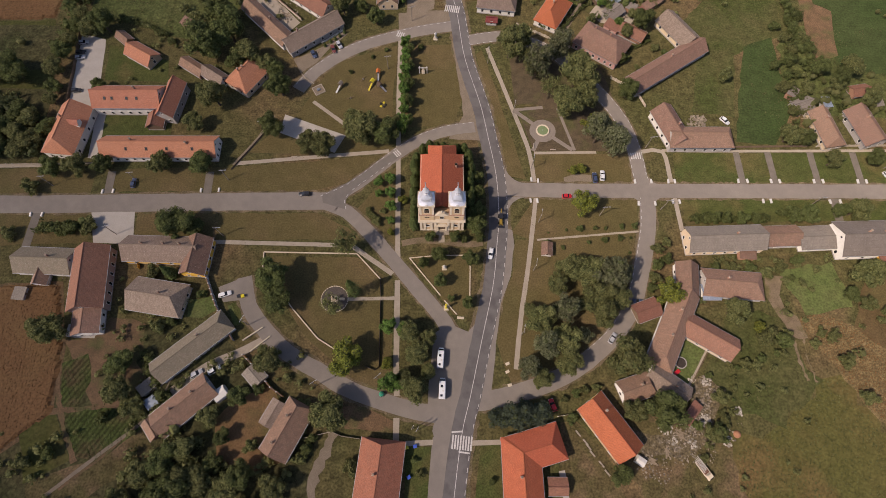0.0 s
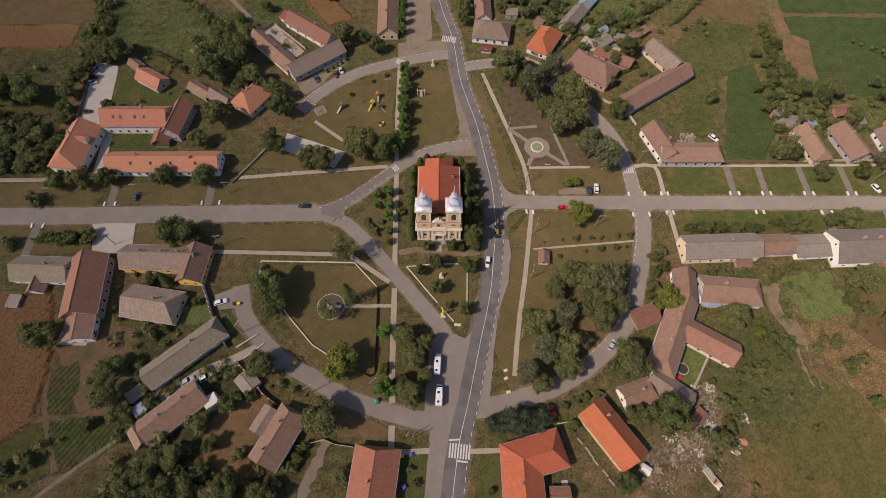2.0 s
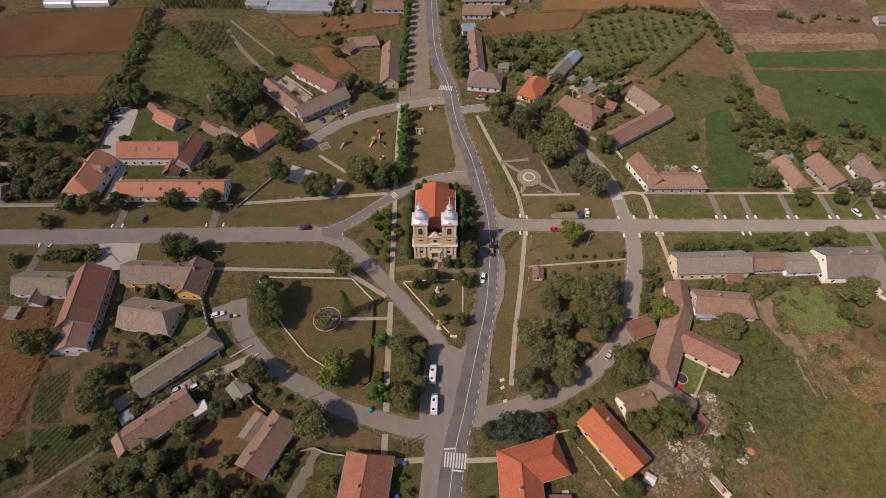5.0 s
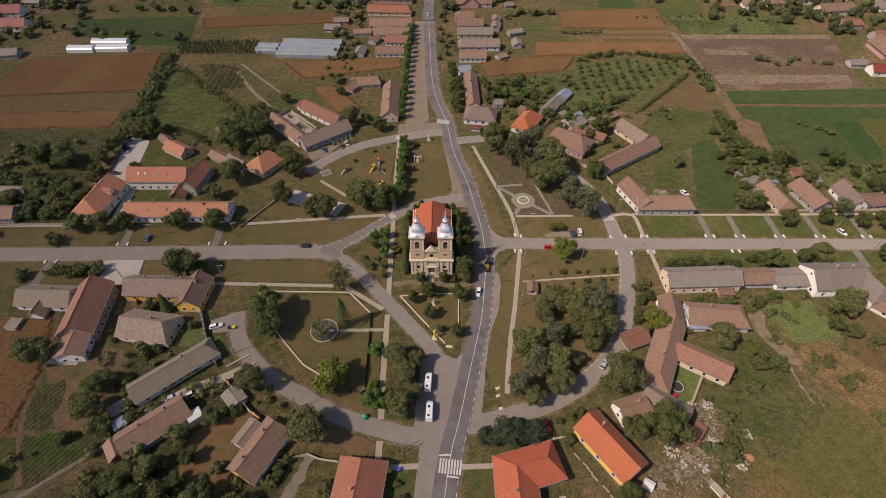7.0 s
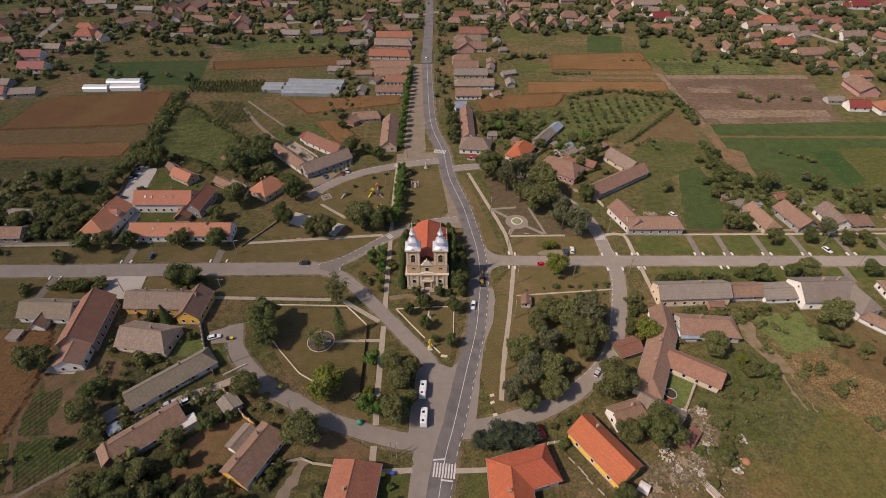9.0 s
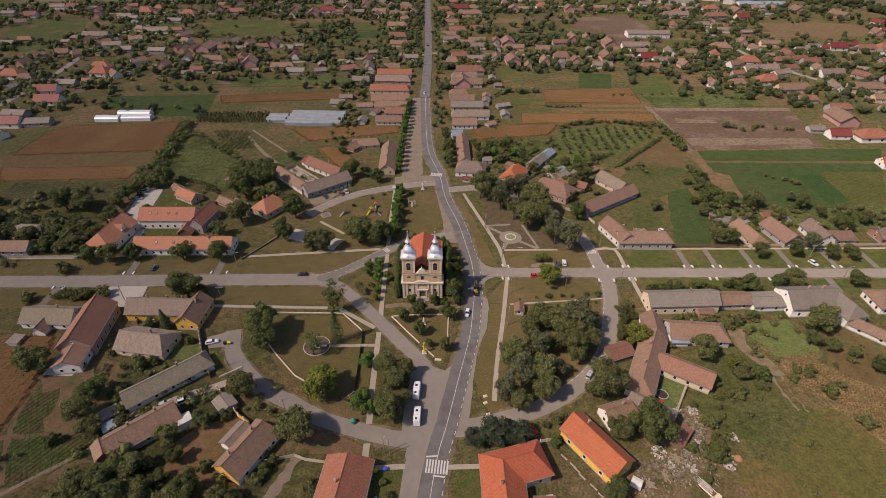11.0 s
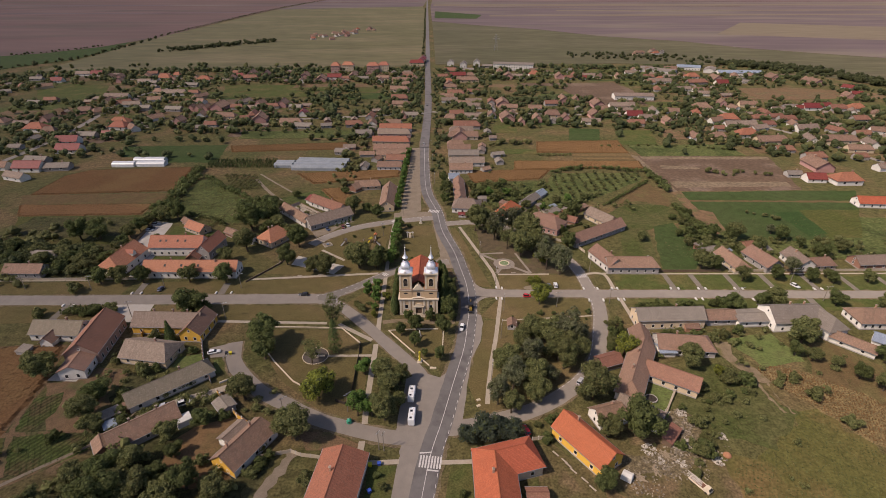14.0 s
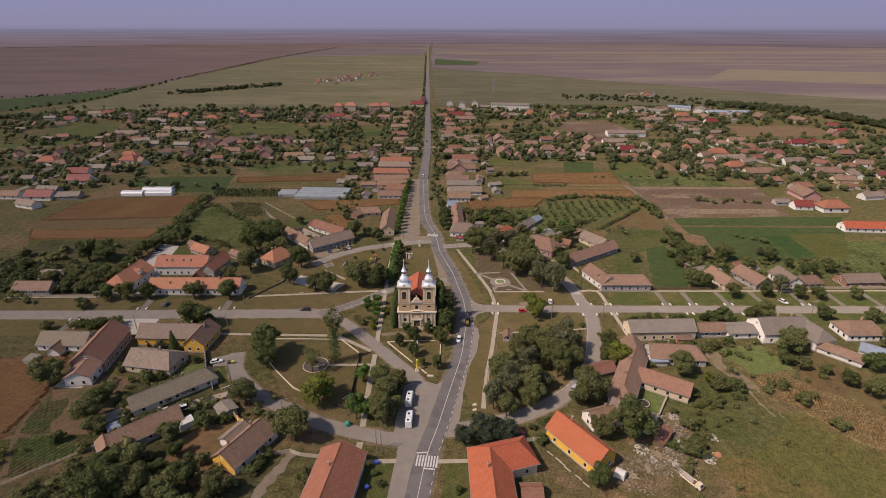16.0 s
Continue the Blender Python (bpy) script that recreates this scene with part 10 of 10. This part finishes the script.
WHITE_RUBBLE = surface("broken_white_plaster", (0.46, 0.42, 0.36), (0.32, 0.28, 0.23), 0.8, 5.0, 0.95, 0.2, island=0.35, grain=0.15)
RUBBLE = surface("pale_rubble", (0.27, 0.225, 0.175), (0.18, 0.15, 0.11), 0.8, 5.0, 0.95, 0.2, island=0.5, grain=0.2)
scatter_stones([(105, 124.5, 4.0, 90, 0.4), (107, 126, 2.6, 40, 0.5), (91, 16, 2.2, 40, 0.3), (87, 11, 3, 50, 0.25), (76, 1, 4, 70, 0.22), (81, 5, 3, 50, 0.26), (86, -2, 4, 40, 0.2), (80, 184, 5, 60, 0.45), (70, -8, 4, 50, 0.22), (95, 6, 5, 24, 0.2), (88, 14, 3, 60, 0.3), (84, 6, 3.4, 70, 0.28), (78, -2, 5, 80, 0.24), (66, -6, 4, 50, 0.26), (90, 20, 2.4, 40, 0.3), (94, 3, 3, 30, 0.3)], 21, "loose pale rubble heaps in the yards", RUBBLE)
scatter_stones([(90.3, 20.1, 1.6, 46, 0.3), (87.6, 7.6, 2.2, 70, 0.32), (93.6, 1.1, 1.8, 50, 0.34), (99.3, 10.3, 1.6, 40, 0.3), (82.6, 7.2, 2.0, 50, 0.26), (85.4, 20.9, 1.2, 26, 0.26), (74.0, 5.3, 2.4, 60, 0.3), (76.3, 1.0, 1.2, 26, 0.3), (82.2, 0.3, 1.6, 36, 0.28)], 24, "broken white plaster and stones beside the lawn", WHITE_RUBBLE)
scatter_stones([(-100, 16, 4, 40, 0.35), (-98, 20, 3, 25, 0.4), (-60, 188, 6, 40, 0.35), (-70, 184, 6, 40, 0.4), (232, 124, 9, 60, 0.5), (150, 132, 5, 40, 0.4), (85, 178, 5, 50, 0.4), (-140, 59, 3, 20, 0.3)], 22, "mixed yard clutter and stones", RUBBLE, "yard clutter")
# tufts and fallen leaves that break up the lawns
LITTER = surface("dry_weed_tufts", (0.085, 0.078, 0.032), (0.14, 0.11, 0.05), 0.3, 3.0, 0.95, 0.0, island=0.4, grain=0.2)
tr2 = random.Random(5)
tufts = []
for x0, y0, x1, y1, n in ((-86, 60, -20, 86, 500), (-62, 20, -20, 66, 500), (-132, 92, -24, 108, 500), (-60, 112, -20, 165, 500), (-17, 122, 8, 166, 180), (28, 20, 72, 90, 600), (37, 96, 76, 110, 200), (28, 112, 74, 160, 500), (94, 96, 200, 111, 300), (92, 115, 120, 165, 500), (120, 120, 180, 200, 700), (86, -25, 170, 60, 1500), (-170, -20, -80, 60, 900), (22, 98, 34, 160, 200), (40, -20, 60, 8, 150), (-150, 160, -90, 240, 900), (92, 180, 160, 240, 500), (-240, 95, -165, 180, 700)):
    for _ in range(n):
        tufts.append((tr2.uniform(x0, x1), tr2.uniform(y0, y1), tr2.uniform(0.07, 0.2)))
rngt = np.random.default_rng(77)
TP = np.array(tufts)
RL = np.array([tuple(q) for ln in (MAIN, WEST, EAST, NBRANCH, SBRANCH, SWLOOP, SELOOP, NELOOP, NWLOOP) for q in smooth_line(ln, 2.0)])
TP = TP[np.min((TP[:, None, 0] - RL[None, :, 0]) ** 2 + (TP[:, None, 1] - RL[None, :, 1]) ** 2, axis=1) > 5.2 ** 2]
nt_ = len(TP)
TPq = np.repeat(TP, 3, axis=0)
posq = np.stack([TPq[:, 0] + rngt.normal(0, 0.25, 3 * nt_), TPq[:, 1] + rngt.normal(0, 0.25, 3 * nt_), TPq[:, 2] * 0.5], axis=1)
nrmq = np.tile(np.array([0.0, 0.0, 1.0]), (3 * nt_, 1))
qv = leaf_quads(rngt, posq, nrmq, TPq[:, 2:3] * 0.9, 0.7)
single("weed_tufts", mesh("weed_tufts", qv.tolist(), [(4 * i, 4 * i + 1, 4 * i + 2, 4 * i + 3) for i in range(3 * nt_)], LITTER), "scattered dry weeds and tufts in the grass", "weeds", kind="stuff")

# ---- yards: sheds, sheets, boards and hedges ----
def lean_to(x, y, w, d, rot, low, high, roof, wall, label):
    """A small shed with one sloping roof."""
    s = thing("shed", pose(x, y, 0, 0, 0, rot), label, "shed")
    vs = [(-w / 2, -d / 2, -0.1), (w / 2, -d / 2, -0.1), (w / 2, d / 2, -0.1), (-w / 2, d / 2, -0.1), (-w / 2, -d / 2, low), (w / 2, -d / 2, low), (w / 2, d / 2, high), (-w / 2, d / 2, high)]
    part("wall", mesh("wall", vs, [(0, 3, 2, 1), (4, 5, 6, 7), (0, 1, 5, 4), (1, 2, 6, 5), (2, 3, 7, 6), (3, 0, 4, 7)], wall), s)
    slope = (high - low) / d
    a, b = -d / 2 - 0.3, d / 2 + 0.3
    za, zb = low - 0.3 * slope + 0.03, high + 0.3 * slope + 0.03
    rv = [(-w / 2 - 0.25, a, za), (w / 2 + 0.25, a, za), (w / 2 + 0.25, b, zb), (-w / 2 - 0.25, b, zb)]
    rv += [(p[0], p[1], p[2] + 0.09) for p in rv]
    rf = [(0, 3, 2, 1), (4, 5, 6, 7), (0, 1, 5, 4), (1, 2, 6, 5), (2, 3, 7, 6), (3, 0, 4, 7)]
    part("roof", mesh("roof", rv, rf, roof, [(rv[i][0], rv[i][1]) for f in rf for i in f]), s)
    part("door", boxes("door", [(-0.45, -d / 2 - 0.05, 0, 0.45, -d / 2 + 0.02, min(1.9, low - 0.2))], WOOD), s)
    return s


for x, y, w, d, rot, low, high, roof, wall, label in (
        (70.8, 191.5, 4.5, 3.5, 40, 2.1, 2.6, GREY_ROOF, WOOD, "open dark timber shed with grey roof"), (79, 190.5, 5, 3.2, 35, 2.0, 2.5, BLUE_SHEET, GREY_WALL, "small shed with pale sheet-metal roof"),
        (85.5, 186, 4.4, 3.4, -30, 2.1, 2.6, GREY_ROOF, BRICK_WALL, "brick yard shed with grey sheet roof"), (89, 183, 5, 3.6, 30, 2.1, 2.7, BROWN_TILE, BRICK_WALL, "brick yard shed with rusty roof"),
        (93.4, 187, 5.4, 3.6, 38, 2.1, 2.7, OLD_TILE, BRICK_WALL, "low shed with old clay tiles"), (98.4, 190.6, 5, 3.4, 40, 2.0, 2.6, OLD_TILE, WOOD, "low timber shed with old clay tiles"),
        (75.5, 174.6, 6.4, 4.4, -35, 2.4, 3.0, BROWN_TILE, PINK_WALL, "pink lean-to with dark red roof"), (-99.5, 17.5, 5, 3.4, 42, 2.0, 2.6, GREY_ROOF, GREY_WALL, "grey lean-to beside the long farmhouse"),
        (-95, 21.5, 4.2, 3, 42, 2.0, 2.5, OLD_TILE, WOOD, "timber lean-to with old tiles"), (-97, 12.5, 3.4, 3, 40, 2.0, 2.4, BLUE_SHEET, GREY_WALL, "small shed with pale sheet-metal roof"),
        (152.5, 130, 4.4, 3.4, 10, 2.0, 2.6, GREY_ROOF, GREY_WALL, "grey yard shed behind the village house"), (160.5, 134, 4.6, 3.6, 96, 2.0, 2.6, BLUE_SHEET, GREY_WALL, "yard shed with pale sheet-metal roof"),
        (147.5, 139, 5, 3.8, 60, 2.1, 2.8, GREY_ROOF, BRICK_WALL, "brick yard shed with grey roof"), (181.5, 134, 4.6, 3.6, 12, 2.1, 2.7, GREY_ROOF, WOOD, "timber yard shed with grey roof"),
        (195, 132, 5.2, 3.6, 100, 2.1, 2.7, OLD_TILE, BRICK_WALL, "brick yard shed with clay tiles"), (-152, 50, 4.4, 3.4, 88, 2.0, 2.5, GREY_ROOF, GREY_WALL, "grey yard shed beside the maize"),
        (113, 66, 5.6, 3.4, -4, 2.1, 2.6, OLD_TILE, BRICK_WALL, "brick yard shed with old tiles"), (-115, 176, 5, 3.6, -34, 2.1, 2.7, OLD_TILE, WOOD, "timber garden shed with old tiles"),
        (48, 196, 5, 3.6, 60, 2.1, 2.7, OLD_TILE, BRICK_WALL, "brick yard shed with old tiles"), (35, 203, 5.6, 4, 0, 2.2, 2.8, GREY_ROOF, GREY_WALL, "grey yard shed behind the corner house")):
    lean_to(x, y, w, d, rot, low, high, roof, wall, label)
lean_to(82.6, 9.7, 8.0, 3.0, 48, 1.9, 2.5, BROWN_TILE, WOOD, "leaning timber shelter with a brown roof")

TIMBER = surface("grey_board", (0.30, 0.235, 0.165), (0.22, 0.17, 0.115), 1.0, 7.0, 0.9, 0.2, grain=0.25)
YR = random.Random(55)
for x, y, n in ((82, 7.8, 7), (86.6, 12.7, 6), (88, 0, 6), (73, -2, 5), (81, 182, 7), (75, 186, 5), (-93, 17, 4), (-72, 183, 5), (150, 128, 4), (94, 17, 4), (79, 3, 6), (84, -6, 5), (68, -5, 5)):
    pile = thing("board_pile", pose(x, y, 0, 0, 0, YR.uniform(0, 180)), "untidy pile of weathered boards on bare earth", "boards")
    for k in range(n):
        L, w = YR.uniform(1.8, 4.2), YR.uniform(0.25, 0.6)
        part("board", boxes("board", [(-L / 2, -w / 2, 0, L / 2, w / 2, 0.07)], TIMBER), pile, m=pose(YR.uniform(-1.4, 1.4), YR.uniform(-1.1, 1.1), 0.03 + 0.075 * k, 0, 0, YR.uniform(-35, 35)))

GW = surface("yard_wall_render", (0.42, 0.36, 0.29), (0.34, 0.29, 0.23), 0.5, 5.0, 0.9, 0.2, grain=0.15)
wall_run("yard_wall", [(-81.6, 195.9), (-73, 187.6), (-64.4, 179.2)], 1.6, 0.25, GW, "pale wall across the farm courtyard", "wall", OLD_TILE)
wall_run("yard_wall", [(-87.6, 190.6), (-82.5, 197.3)], 1.8, 0.25, GW, "pale end wall of the farm courtyard", "wall", OLD_TILE)
for x, y in ((-52.4, 164.4), (-50.1, 166.6), (-48.1, 168.2), (-46.3, 169.9), (-44.4, 172)):
    plant("spruce", x, y, 0.75, 0.9)

dense = line_of([(53.6, 174.6), (63.3, 186.6), (74.8, 199.7)], 1.3, 1.0, 0.3, YR) + line_of([(84.8, 192.9), (100.3, 203.7), (110.9, 211)], 2.0, 1.7, 1.2, YR) + line_of([(75.2, 158.9), (84, 163.6), (91.9, 168.1)], 1.5, 0.9, 0.3, YR)
dense += line_of([(95, 80.6), (105, 80.8), (114, 81), (124.5, 81)], 1.7, 1.5, 0.5, YR) + line_of([(-152, 75.4), (-145.7, 76), (-139.3, 76.4), (-135, 76.8)], 1.6, 2.1, 0.9, YR)
dense += line_of([(-92, 26.4), (-85.6, 29), (-79.8, 33.2), (-76.4, 36.4)], 1.6, 1.5, 0.6, YR) + line_of([(-92, 14), (-98, 20), (-104, 30)], 2.4, 1.7, 1.2, YR)
dense += line_of([(-150, 178), (-140, 178), (-128, 172), (-118, 164)], 2.4, 1.4, 1.2, YR) + line_of([(146, 126), (150, 150), (156, 180)], 2.6, 1.8, 1.6, YR) + line_of([(166, 128), (167, 142)], 2.0, 1.3, 0.8, YR)
clumps("hedge", dense, LEAF_DARK, "dense leafy hedge between yards", 31, 110, "hedge")
wood = []
while len(wood) < 130:
    x, y = YR.uniform(-225, -160), YR.uniform(106, 142)
    if inside(x, y, [(-225, 140), (-205, 138), (-191, 137), (-181, 137), (-170, 131), (-163, 120), (-162, 108), (-225, 106)]):
        wood.append((x, y, YR.uniform(1.6, 3.4)))
clumps("thicket", wood, LEAF_SHADE, "dense dark thicket of shrubs and young trees", 32, 130, "thicket")
garden = [(YR.uniform(60, 110), YR.uniform(186, 206), YR.uniform(0.6, 1.6)) for _ in range(46)] + [(YR.uniform(28, 62), YR.uniform(188, 226), YR.uniform(0.8, 2.0)) for _ in range(60)] + [(YR.uniform(148, 235), YR.uniform(126, 150), YR.uniform(0.6, 1.8)) for _ in range(60)]
garden += [(YR.uniform(-140, -88), YR.uniform(140, 176), YR.uniform(0.5, 1.5)) for _ in range(36)] + [(YR.uniform(98, 132), YR.uniform(56, 66), YR.uniform(0.6, 1.6)) for _ in range(24)] + [(YR.uniform(-122, -90), YR.uniform(34, 60), YR.uniform(0.5, 1.4)) for _ in range(16)]
clumps("undergrowth", garden, LEAF_OLIVE, "garden shrubs and vegetable clumps behind houses", 33, 70, "shrubs")

# gable dormer on the school wing
dorm = thing("dormer", pose(-147.4, 119.5, 5.4, 0, 0, -6), "tiled gable dormer on the school roof", "dormer")
part("wall", mesh("wall", [(-2.2, -1.3, 0), (1.9, -1.3, 0), (1.9, 1.3, 0), (-2.2, 1.3, 0), (-2.2, -1.3, 1.7), (1.9, -1.3, 1.7), (1.9, 1.3, 1.7), (-2.2, 1.3, 1.7), (1.9, 0, 2.9), (-2.2, 0, 2.9)], [(0, 3, 2, 1), (0, 1, 5, 4), (2, 3, 7, 6), (1, 2, 6, 8, 5), (3, 0, 4, 9, 7)], WHITE_WALL), dorm)
rv = [(-2.4, -1.6, 1.5), (2.2, -1.6, 1.5), (2.2, 0, 3.05), (-2.4, 0, 3.05), (2.2, 1.6, 1.5), (-2.4, 1.6, 1.5)]
rf = [(0, 1, 2, 3), (3, 2, 4, 5)]
part("roof", mesh("roof", rv, rf, SALMON_TILE, [(rv[i][0], rv[i][1]) for f in rf for i in f]), dorm)

# the patterns that the planted trees were copied from are cleared away
for patterns in TREES.values():
    for pattern in patterns:
        for ob in (*pattern.children_recursive, pattern):
            bpy.data.objects.remove(ob)
for pattern in FAR:
    for ob in (*pattern.children_recursive, pattern):
        bpy.data.objects.remove(ob)
